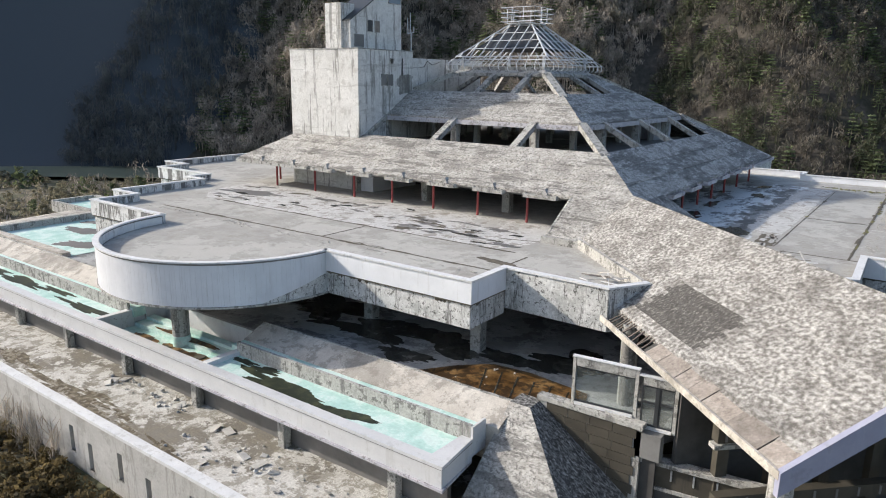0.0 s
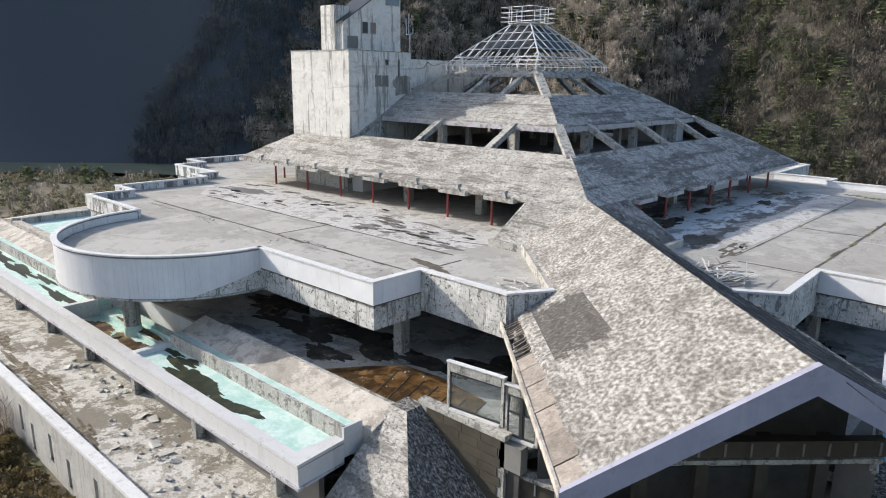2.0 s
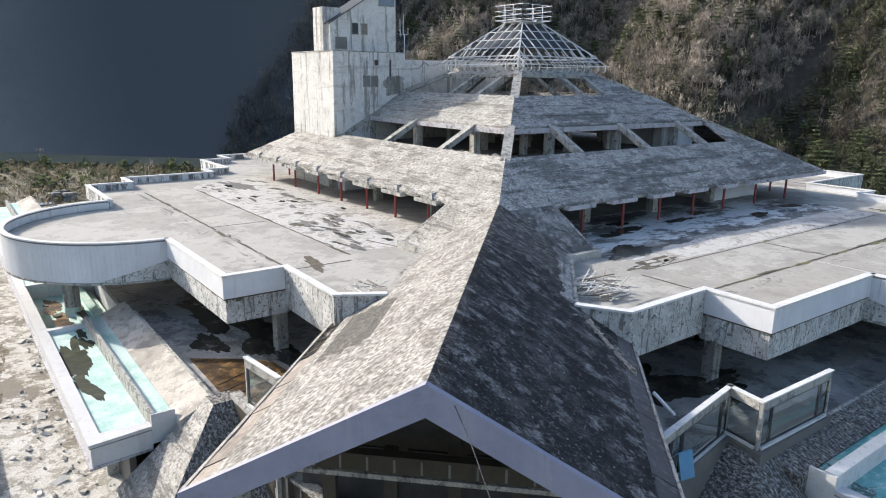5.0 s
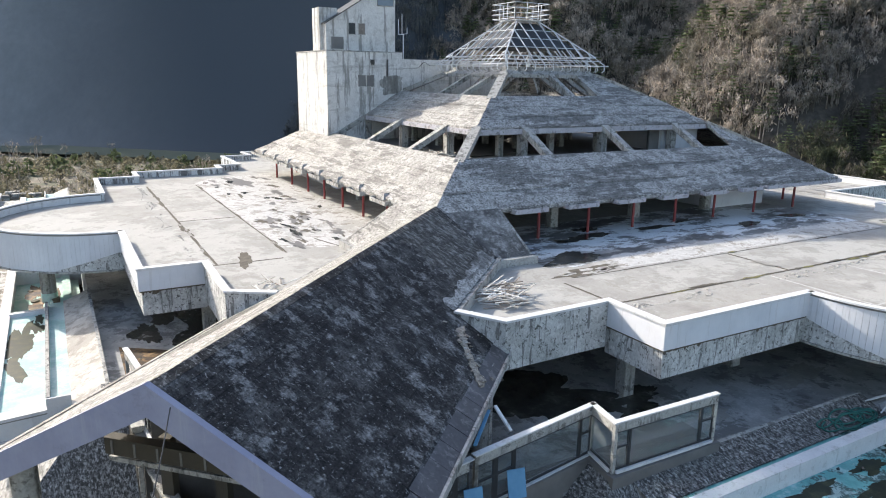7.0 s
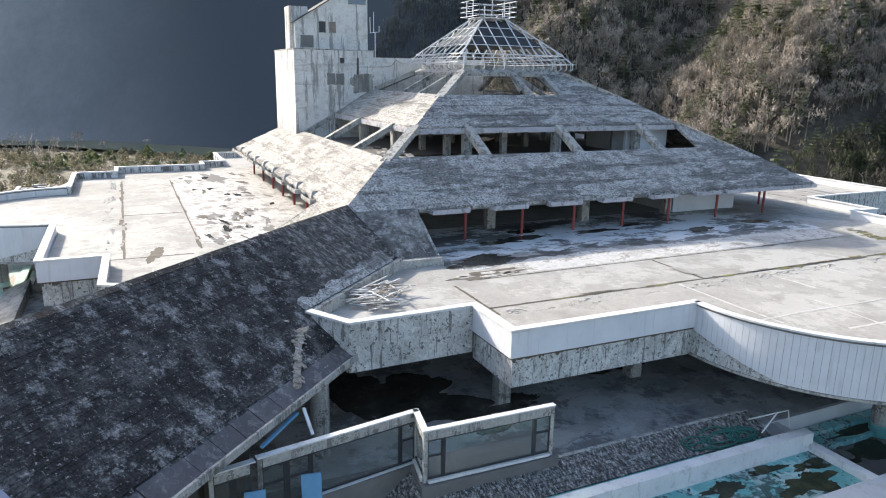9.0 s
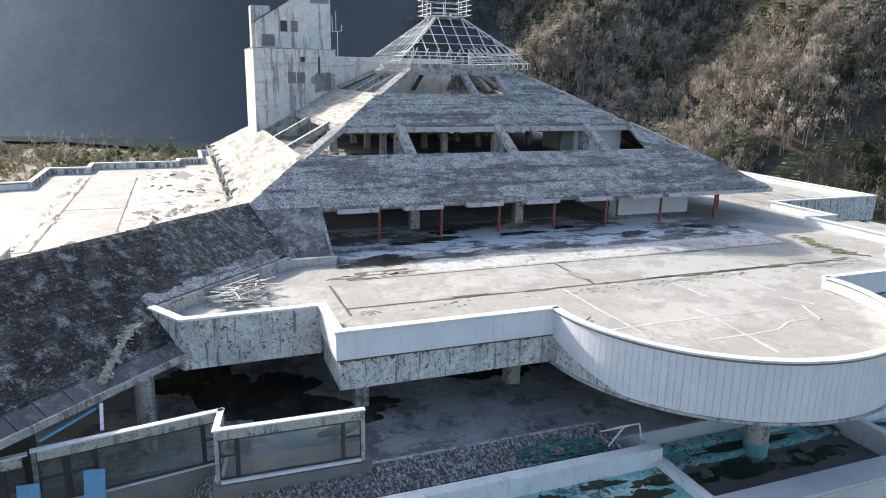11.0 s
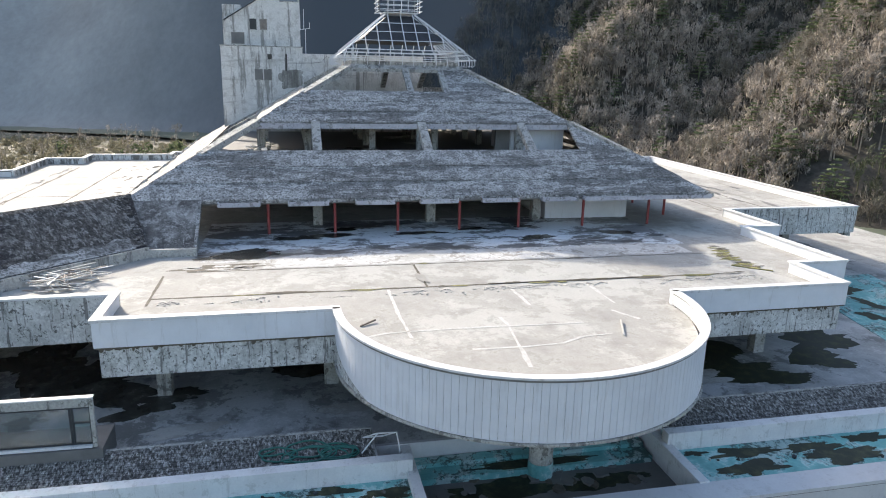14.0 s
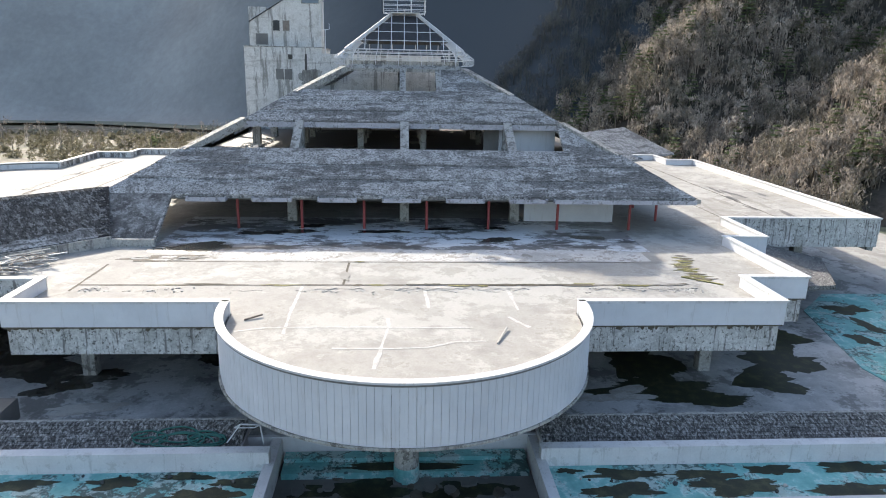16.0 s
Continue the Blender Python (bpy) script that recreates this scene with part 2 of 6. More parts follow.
MAT["patch_line"] = material("pale_patching_mortar", [(0.35, (0.50, 0.49, 0.465)), (0.65, (0.66, 0.65, 0.625))], 2.0, stains=(2.0, 0.52, 0.6, (0.40, 0.385, 0.355), 0.7), bump=0.05, grain=0.15, grain_scale=8)
MAT["plaster_damp"] = material("damp_dark_plaster", [(0.35, (0.24, 0.233, 0.215)), (0.65, (0.44, 0.43, 0.40))], 1.5, streak=(1.2, 0.5, 0.6, (0.12, 0.115, 0.105), 0.6), bump=0.2, grain=0.2, grain_scale=6)
MAT["coping_paint"] = material("pale_grey_coping_paint", [(0.35, (0.56, 0.56, 0.57)), (0.65, (0.63, 0.63, 0.635))], 0.4, streak=(0.9, 0.62, 0.70, (0.42, 0.415, 0.40), 0.35), stains=(1.2, 0.61, 0.67, (0.42, 0.415, 0.40), 0.35), bump=0.03, rough=(0.45, 0.7), grain=0.04, grain_scale=6)
MAT["pale"] = material("sun_bleached_screed", [(0.35, (0.44, 0.40, 0.35)), (0.65, (0.62, 0.58, 0.52))], 0.5, stains=(0.8, 0.54, 0.62, (0.24, 0.215, 0.185), 0.6), blotch=(0.13, 0.53, 0.60, (0.25, 0.23, 0.20), 0.6), bump=0.3, grain=0.15, grain_scale=9)
MAT["pool"] = material("turquoise_pool_paint", [(0.35, (0.40, 0.61, 0.555)), (0.5, (0.50, 0.69, 0.635)), (0.65, (0.58, 0.745, 0.695))], 0.5,
                       stains=(0.5, 0.48, 0.56, (0.64, 0.755, 0.715), 0.75), rough=(0.7, 0.9), spec=0.2, bump=0.05, grain=0.1, grain_scale=5)
MAT["pool_teal"] = material("deep_teal_pool_paint", [(0.35, (0.12, 0.37, 0.36)), (0.5, (0.19, 0.47, 0.455)), (0.65, (0.32, 0.60, 0.58))], 0.6,
                            stains=(0.6, 0.55, 0.59, (0.50, 0.67, 0.65), 0.65), blotch=(0.3, 0.53, 0.56, (0.035, 0.05, 0.042), 0.85), rough=(0.3, 0.7), bump=0.05, grain=0.12, grain_scale=5)
MAT["algae"] = material("dark_algae_water", [(0.35, (0.014, 0.019, 0.012)), (0.5, (0.028, 0.034, 0.02)), (0.65, (0.07, 0.076, 0.04))], 1.2, rough=(0.3, 0.7), bump=0.1, spec=0.25)
MAT["red"] = material("faded_red_paint", [(0.3, (0.26, 0.045, 0.045)), (0.7, (0.36, 0.08, 0.075))], 2.0, streak=(2, 0.56, 0.66, (0.14, 0.055, 0.05), 0.6), rough=(0.4, 0.6), bump=0.05)
MAT["steel"] = material("galvanised_steel", [(0.3, (0.42, 0.44, 0.47)), (0.7, (0.60, 0.62, 0.64))], 2.0, rough=(0.3, 0.5), metal=0.7, bump=0.03)
MAT["white_steel"] = material("white_painted_steel", [(0.3, (0.62, 0.63, 0.65)), (0.7, (0.75, 0.76, 0.78))], 1.5, rough=(0.4, 0.6), stains=(2, 0.62, 0.7, (0.30, 0.26, 0.22), 0.5), bump=0.03)
MAT["window_frame"] = material("dark_aluminium_frame", [(0.3, (0.03, 0.033, 0.037)), (0.7, (0.06, 0.064, 0.07))], 1.5, rough=(0.35, 0.5), metal=0.2, bump=0.02)
MAT["brown_tile"] = material("brown_facing_tile", [(0.3, (0.050, 0.044, 0.034)), (0.7, (0.085, 0.075, 0.058))], 1.0, streak=(0.9, 0.58, 0.72, (0.04, 0.037, 0.033), 0.6), rough=(0.45, 0.8), bump=0.1, per_object=0.08)
MAT["timber"] = material("weathered_batten_wood", [(0.3, (0.10, 0.08, 0.065)), (0.7, (0.24, 0.20, 0.17))], 3.0, bump=0.2, per_object=0.2)
MAT["plywood"] = material("bare_roof_board", [(0.3, (0.21, 0.18, 0.155)), (0.7, (0.36, 0.32, 0.285))], 1.3, stains=(1.2, 0.55, 0.65, (0.16, 0.14, 0.12), 0.7), bump=0.1, per_object=0.3, grain=0.25, grain_scale=6)
# near-black puts the shade of interiors and openings into the colour
MAT["dark_room"] = material("shade_dark_interior", [(0.3, (0.05, 0.048, 0.045)), (0.7, (0.10, 0.095, 0.09))], 0.6, bump=0.1)
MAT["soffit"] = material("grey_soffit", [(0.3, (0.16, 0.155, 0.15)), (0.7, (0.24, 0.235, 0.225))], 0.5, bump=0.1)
MAT["blue_panel"] = material("blue_board", [(0.3, (0.10, 0.28, 0.46)), (0.7, (0.16, 0.36, 0.56))], 0.8, rough=(0.4, 0.6), bump=0.03)
MAT["shed_steel"] = material("blue_grey_steel_sheet", [(0.3, (0.16, 0.21, 0.26)), (0.7, (0.24, 0.29, 0.34))], 0.8, streak=(1.5, 0.58, 0.68, (0.12, 0.11, 0.10), 0.4), rough=(0.45, 0.7), bump=0.03)
MAT["hose"] = material("green_rubber_hose", [(0.3, (0.02, 0.10, 0.085)), (0.7, (0.04, 0.17, 0.14))], 2.0, rough=(0.3, 0.5), bump=0.0)
MAT["weed"] = material("dry_moss_and_weed", [(0.3, (0.09, 0.085, 0.035)), (0.5, (0.19, 0.18, 0.07)), (0.7, (0.30, 0.27, 0.13))], 2.5, bump=0.4)
MAT["grey_dust"] = material("thin_grey_dirt", [(0.3, (0.27, 0.26, 0.235)), (0.7, (0.36, 0.345, 0.315))], 0.8, bump=0.05)
MAT["joint"] = material("dirt_filled_joint", [(0.3, (0.07, 0.06, 0.045)), (0.7, (0.16, 0.14, 0.11))], 1.5, bump=0.3)
MAT["rubble"] = material("broken_plaster", [(0.3, (0.42, 0.40, 0.37)), (0.7, (0.64, 0.62, 0.58))], 2.0, per_object=0.2, bump=0.2)
MAT["ground"] = material("dry_grass_ground", [(0.35, (0.10, 0.083, 0.055)), (0.5, (0.165, 0.14, 0.098)), (0.65, (0.24, 0.21, 0.155))], 0.15,
                         stains=(0.05, 0.5, 0.6, (0.075, 0.085, 0.035), 0.7), bump=0.5, bump_scale=2.0, grain=0.3, grain_scale=1.5)
# floor colour is darkened to stand in for shadow between the crowns
MAT["hill"] = material("winter_forest_floor", [(0.35, (0.04, 0.035, 0.028)), (0.5, (0.07, 0.061, 0.049)), (0.65, (0.12, 0.103, 0.082))], 0.08,
                       stains=(0.05, 0.52, 0.62, (0.03, 0.034, 0.018), 0.6), bump=0.9, bump_scale=0.5, grain=0.4, grain_scale=0.6)
# distance haze is mixed into the colours of the far slope and its trees
MAT["far_hill"] = material("haze_tinted_wooded_slope", [(0.35, (0.29, 0.286, 0.27)), (0.5, (0.34, 0.336, 0.318)), (0.65, (0.39, 0.384, 0.362))], 0.02, stretch=(1, 1, 0.45), bump=0.2, bump_scale=0.1, grain=0.1, grain_scale=0.3)
MAT["far_trees"] = material("haze_tinted_far_trees", [(0.35, (0.10, 0.11, 0.113)), (0.65, (0.19, 0.196, 0.185))], 0.05, bump=0.0, leaf=0.4, island=0.15)
MAT["pine"] = material("pine_needles", [(0.3, (0.07, 0.095, 0.048)), (0.7, (0.20, 0.235, 0.115))], 0.2, bump=0.0, leaf=0.3, island=0.25)
MAT["bare"] = material("bare_twigs", [(0.38, (0.20, 0.176, 0.15)), (0.5, (0.37, 0.322, 0.272)), (0.62, (0.56, 0.49, 0.415))], 0.16, bump=0.0, leaf=0.3, island=0.25,
                       stains=(0.06, 0.52, 0.6, (0.15, 0.14, 0.10), 0.7))
# darker, greener copy of bare_twigs with the steep slope's shade put into it
MAT["bare_dark"] = material("shade_dark_twigs", [(0.38, (0.065, 0.057, 0.047)), (0.5, (0.13, 0.115, 0.094)), (0.62, (0.24, 0.21, 0.17))], 0.16, bump=0.0, leaf=0.3, island=0.25,
                            stains=(0.05, 0.50, 0.58, (0.07, 0.085, 0.04), 0.8))
MAT["bush"] = material("dull_olive_shrub", [(0.35, (0.17, 0.155, 0.10)), (0.65, (0.30, 0.275, 0.195))], 0.08, bump=0.0, leaf=0.5, island=0.2)
MAT["bush_green"] = material("green_field_shrub", [(0.35, (0.085, 0.105, 0.055)), (0.65, (0.16, 0.185, 0.10))], 0.1, bump=0.0, leaf=0.5, island=0.2)
MAT["scrub"] = material("dead_brown_scrub", [(0.3, (0.075, 0.058, 0.03)), (0.5, (0.14, 0.11, 0.055)), (0.7, (0.24, 0.185, 0.09))], 0.35, bump=0.0, leaf=0.5, island=0.25)
MAT["river"] = material("green_river_water", [(0.3, (0.10, 0.12, 0.085)), (0.7, (0.15, 0.165, 0.12))], 0.05, rough=(0.5, 0.7), bump=0.05, spec=0.2)
# the paler grey-green carries distance haze in its colour
MAT["distant_hill"] = material("pale_distant_hill", [(0.35, (0.13, 0.145, 0.115)), (0.5, (0.20, 0.215, 0.175)), (0.65, (0.28, 0.285, 0.24))], 0.03, stains=(0.06, 0.5, 0.58, (0.09, 0.11, 0.08), 0.7), bump=0.8, bump_scale=0.2, grain=0.3, grain_scale=0.4)
# backlit haze is put into the far hill's colour: dark northward, paler southward
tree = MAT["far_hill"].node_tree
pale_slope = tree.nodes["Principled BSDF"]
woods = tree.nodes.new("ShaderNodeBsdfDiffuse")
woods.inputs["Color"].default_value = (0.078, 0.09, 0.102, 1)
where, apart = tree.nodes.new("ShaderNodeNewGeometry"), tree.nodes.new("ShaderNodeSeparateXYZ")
haze_share, blend = tree.nodes.new("ShaderNodeMapRange"), tree.nodes.new("ShaderNodeMixShader")
haze_share.interpolation_type = "SMOOTHSTEP"
haze_share.inputs["From Min"].default_value, haze_share.inputs["From Max"].default_value = 10, -140
for a, b in ((where.outputs["Position"], apart.inputs[0]), (apart.outputs[1], haze_share.inputs[0]), (haze_share.outputs[0], blend.inputs[0]), (woods.outputs[0], blend.inputs[1]), (pale_slope.outputs[0], blend.inputs[2]), (blend.outputs[0], tree.nodes["Material Output"].inputs["Surface"])):
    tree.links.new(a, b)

glass = bpy.data.materials.new("dusty_window_glass")
glass.use_nodes = True
gb = glass.node_tree.nodes["Principled BSDF"]
gb.inputs["Base Color"].default_value = (0.66, 0.72, 0.72, 1)
gb.inputs["Roughness"].default_value = 0.02
gb.inputs["Transmission Weight"].default_value = 0.95
gb.inputs["IOR"].default_value = 1.42
MAT["glass"] = glass


# ---- building blocks ----
def mesh_of(bm, name, mat, fix=True):
    if fix:
        bmesh.ops.recalc_face_normals(bm, faces=bm.faces[:])
    me = bpy.data.meshes.new(name)
    bm.to_mesh(me)
    bm.free()
    me.materials.append(MAT[mat])
    return me


def part(name, bm, mat, parent=None, label=""):
    ob = new(name, mesh_of(bm, name, mat))
    ob.parent = parent
    return tagged(ob, label)


def shape(name, bm, mat, label, category, kind="", group=""):
    return tagged(new(name, mesh_of(bm, name, mat)), label, category, group, kind)


def thing(name, at, label, category, group="", kind=""):
    ob = new(name)
    ob.location = at
    ob.empty_display_size = 0.3
    bpy.context.view_layer.update()
    return tagged(ob, label, category, group, kind)


def under(ob, parent):
    """Puts a part built in world metres under a thing that stands elsewhere."""
    ob.parent = parent
    ob.matrix_parent_inverse = Matrix.Translation(-parent.location)
    return ob


def solid(bm, low, high):
    """A prism between two rings of points of equal length."""
    a, b = [bm.verts.new(p) for p in low], [bm.verts.new(p) for p in high]
    n = len(a)
    bm.faces.new(a[::-1])
    bm.faces.new(b)
    for i in range(n):
        bm.faces.new((a[i], a[(i + 1) % n], b[(i + 1) % n], b[i]))


def prism(bm, outline, z0, z1):
    solid(bm, [(x, y, z0) for x, y in outline], [(x, y, z1) for x, y in outline])


def box(bm, x0, x1, y0, y1, z0, z1):
    prism(bm, [(x0, y0), (x1, y0), (x1, y1), (x0, y1)], z0, z1)


def slab(bm, ring, thick):
    """A plate whose upper face is the ring, thick metres deep straight down."""
    solid(bm, [(x, y, z - thick) for x, y, z in ring], ring)


def bar(bm, a, b, w, h=None, up=(0, 0, 1)):
    """A square bar from a to b."""
    a, b, h = Vector(a), Vector(b), h or w
    d = (b - a).normalized()
    side = d.cross(Vector(up))
    side = side.normalized() if side.length > 1e-4 else Vector((1, 0, 0))
    top = side.cross(d).normalized()
    ring = [side * sx * w / 2 + top * sz * h / 2 for sx, sz in ((-1, -1), (1, -1), (1, 1), (-1, 1))]
    solid(bm, [a + r for r in ring], [b + r for r in ring])


def tube(bm, a, b, r, n=10, r2=None):
    a, b = Vector(a), Vector(b)
    q = (b - a).to_track_quat("Z", "Y")
    ring = [q @ Vector((math.cos(i * 2 * math.pi / n), math.sin(i * 2 * math.pi / n), 0)) for i in range(n)]
    solid(bm, [a + v * r for v in ring], [b + v * (r2 if r2 is not None else r) for v in ring])


def face_xy(side, u, v):
    """A place u metres along and v metres out from the middle of one of the four fronts."""
    return {"E": (v, u), "S": (-u, -v), "N": (u, v), "W": (-v, -u)}[side]


def face_p(side, u, v, z):
    return (*face_xy(side, u, v), z)


def face_box(bm, side, u0, u1, v0, v1, z0, z1):
    prism(bm, [face_xy(side, u, v) for u, v in ((u0, v0), (u1, v0), (u1, v1), (u0, v1))], z0, z1)


def blot(name, cx, cy, rx, ry, z, mat, label, category, seed, turn=0.0, ragged=0.45):
    """A flat stain or puddle with an uneven outline, 4 mm over what it lies on."""
    bm, pts = bmesh.new(), []
    for i in range(110):
        a = i * 2 * math.pi / 110
        c, n = (math.cos(a), math.sin(a)), noise.noise
        k = 1 + ragged * (1.5 * n((c[0] * 1.2 + seed * 7.1, c[1] * 1.2, seed)) + 0.5 * n((c[0] * 3 + seed, c[1] * 3, seed + 9)) + 0.26 * n((c[0] * 8 + seed, c[1] * 8, seed + 4)) + 0.13 * n((c[0] * 21 + seed, c[1] * 21, seed + 2)))
        x, y = math.cos(a) * rx * k, math.sin(a) * ry * k
        c, s = math.cos(radians(turn)), math.sin(radians(turn))
        pts.append((cx + x * c - y * s, cy + x * s + y * c))
    prism(bm, pts, z, z + 0.006)
    return shape(name, bm, mat, label, category, "structure")


# ---- levels ----
DECK, CAP, LOWER, YARD = 15.85, 16.82, 9.35, 4.3
EAVE_H, EAVE_Z, PITCH = 28.8, 19.5, 0.555


def roof_z(h):
    return EAVE_Z + PITCH * (EAVE_H - h)


# ---- ground, hills ----
def far_line(x, y):
    """How far behind the foot of the hills a place lies, in metres."""
    foot = [(320, 190), (170, 150), (40, 128), (-10, 114), (-50, 96), (-105, 72), (-185, 20), (-255, -60), (-290, -160), (-265, -330), (-200, -460)]
    best, inside = 1e9, 0
    for (ax, ay), (bx, by) in zip(foot, foot[1:]):
        dx, dy = bx - ax, by - ay
        t = max(0, min(1, ((x - ax) * dx + (y - ay) * dy) / (dx * dx + dy * dy)))
        px, py = ax + t * dx, ay + t * dy
        d = math.hypot(x - px, y - py)
        if d < best:
            best, inside = d, -1 if dx * (y - ay) - dy * (x - ax) > 0 else 1
    return best * inside


def far_side(x, y):
    """0 on the near hillside, 1 on the far one."""
    return max(0.0, min(1.0, (-105 - 0.9 * x - 0.4 * y) / 40))


def land_z(x, y):
    d = far_line(x, y)
    z = 0.5 * noise.noise((x * 0.02, y * 0.02, 0))
    if d > 0:
        ridge = noise.noise((x * 0.011, y * 0.011, 3.0)) * 0.5 + noise.noise((x * 0.03, y * 0.03, 5.0)) * 0.2
        k = max(0.0, min(1.0, (x + 150 + 0.35 * y) / 110))
        e = max(0.0, min(1.0, (x + 20) / 60))
        # unseen extra height and steepness, added to keep sun off the far slope
        high = far_side(x, y) * max(0.0, min(1.0, (y + 140) / 60))
        top = 125 + 35 * k * k * (3 - 2 * k) + 110 * high - 112 * e * e * (3 - 2 * e)
        far = far_side(x, y)
        rise = d * (0.72 + 0.25 * far + 0.3 * high + (0.42 - 0.3 * far) * ridge)
        along = 0.9 * x + 0.4 * y
        z += 9 * math.cos((along + 83 + 0.1 * d) * 2 * math.pi / 80) * min(1, d / 30) * max(0.0, min(1.0, (along + 135) / 25))
        z += (rise * top) / (rise ** 4 + top ** 4) ** 0.25 + max(0.0, d - 260) * 0.35 * e + (5 - 3 * far) * noise.noise((x * 0.05, y * 0.05, 1.0)) * min(1, d / 20)
    return z


def land():
    xs = [-700 + 14 * i for i in range(101)]
    bm = bmesh.new()
    grid = [[bm.verts.new((x, y, land_z(x, y))) for x in xs] for y in xs]
    for j in range(100):
        for i in range(100):
            f = bm.faces.new((grid[j][i], grid[j][i + 1], grid[j + 1][i + 1], grid[j + 1][i]))
            f.smooth = True
            cx, cy = (xs[i] + xs[i + 1]) / 2, (xs[j] + xs[j + 1]) / 2
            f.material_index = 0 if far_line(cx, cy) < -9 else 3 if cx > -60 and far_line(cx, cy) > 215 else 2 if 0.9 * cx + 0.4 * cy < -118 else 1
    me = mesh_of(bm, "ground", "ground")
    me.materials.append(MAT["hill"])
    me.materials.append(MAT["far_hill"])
    me.materials.append(MAT["distant_hill"])
    return tagged(new("ground", me), "dry grassy valley floor rising into wooded winter hills", "ground", kind="structure")


land()


# ---- the lower storey ----
BALCONY = {"E": (0.0, 52.2), "S": (0.35, 51.4)}  # middle of each half-round balcony, along and out


def outline_deck():
    def arc(side):
        u0, v0 = BALCONY[side]
        return [face_xy(side, u0 + 11.45 * math.sin(a), v0 + 11.45 * math.cos(a)) for a in [radians(-90 + 5 * i) for i in range(37)]]
    east = [(47.2, -33.8), (47.0, -25.6), (51.85, -25.6), (51.85, -11.45), *arc("E"), (51.85, 11.45), (51.85, 25.6), (46.4, 25.6), (46.4, 30.4), (33.6, 30.2), (33.6, 34.0), (25.0, 34.0), (25.0, 51.2)]
    west = [(-24.0, 51.2), (-24.0, 46.4), (-30.4, 46.4), (-30.4, 34.0), (-34.0, 30.4), (-46.4, 30.4), (-46.4, 25.6), (-51.9, 25.6), (-51.9, -25.6), (-46.4, -25.6), (-46.4, -30.4), (-34.0, -30.4), (-34.0, -34.0), (-30.4, -34.0), (-30.4, -46.4), (-25.6, -46.4), (-25.6, -51.6)]
    south = [*arc("S")[::-1], (25.6, -51.6), (25.6, -47.0), (33.8, -47.2), (36.2, -43.6), (43.6, -36.2)]
    return east + west + south


def offset_line(pts, out):
    """The run of points moved out metres to its right hand, with mitred corners."""
    pts = [Vector(p) for p in pts]
    sides = [Vector(((b - a).y, -(b - a).x)).normalized() for a, b in zip(pts, pts[1:])]
    moved = []
    for i, p in enumerate(pts):
        m, n = sides[max(0, i - 1)], sides[min(i, len(sides) - 1)]
        moved.append(p + (m + n) / (1 + m.dot(n)) * out)
    return moved


ring = outline_deck()
bm = bmesh.new()
prism(bm, offset_line([ring[-1], *ring, ring[0]], -0.2)[1:-1], 15.0, DECK)
deck = shape("deck_floor", bm, "deck", "pale stained concrete terrace deck with puddle marks", "terrace", "structure")

bm = bmesh.new()
prism(bm, [(-54.5, -54.5), (31.5, -54.5), (32.4, -53.3), (38.3, -53.2), (40.8, -48.5), (46.5, -43.0), (53.3, -41.5), (54.0, -32.5), (55.6, -32.5), (55.6, 54.5), (-54.5, 54.5)], LOWER - 0.6, LOWER)
shape("lower_floor", bm, "lower", "grimy damp concrete floor of the open lower storey", "floor", "structure")

# added block that keeps light out of the open lower storey
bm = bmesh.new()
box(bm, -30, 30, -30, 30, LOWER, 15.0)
shape("core_wall", bm, "dark_room", "added inner block, coloured dark as shade, closing the lower storey", "wall", "structure")


def run_of_wall(pts, i, name, mat, out0, out1, z0, z1, label, category="parapet"):
    """Piece i of a mitred wall along the points, between two offsets."""
    o, q = offset_line(pts, out0), offset_line(pts, out1)
    bm = bmesh.new()
    prism(bm, [o[i], o[i + 1], q[i + 1], q[i]], z0, z1)
    return shape(name, bm, mat, label, category, "structure")


# runs of parapet, going round with the outside on the right; raw: pieces stripped of their cladding
RUNS = [
    ([(44.2, -35.6), (47.2, -33.8), (47.0, -25.6), (51.9, -25.6), (51.95, -11.36)], (0, 1)),
    ([(51.95, 11.36), (51.9, 25.6), (46.4, 25.6), (46.4, 30.4), (33.6, 30.2), (33.6, 34.0), (25.0, 34.0), (25.0, 51.2), (-24.0, 51.2), (-24.0, 46.4), (-30.4, 46.4), (-30.4, 34.0)], (6,)),
    ([(-46.4, 30.4), (-46.4, 25.6), (-51.9, 25.6), (-51.9, -25.6), (-46.4, -25.6), (-46.4, -30.4), (-34.0, -30.4), (-34.0, -34.0), (-30.4, -34.0), (-30.4, -46.4), (-25.6, -46.4), (-25.6, -51.7), (-11.72, -51.7)], ()),
    ([(11.02, -51.7), (25.6, -51.7), (25.6, -47.0), (33.8, -47.2), (35.6, -44.2)], (2, 3)),
]
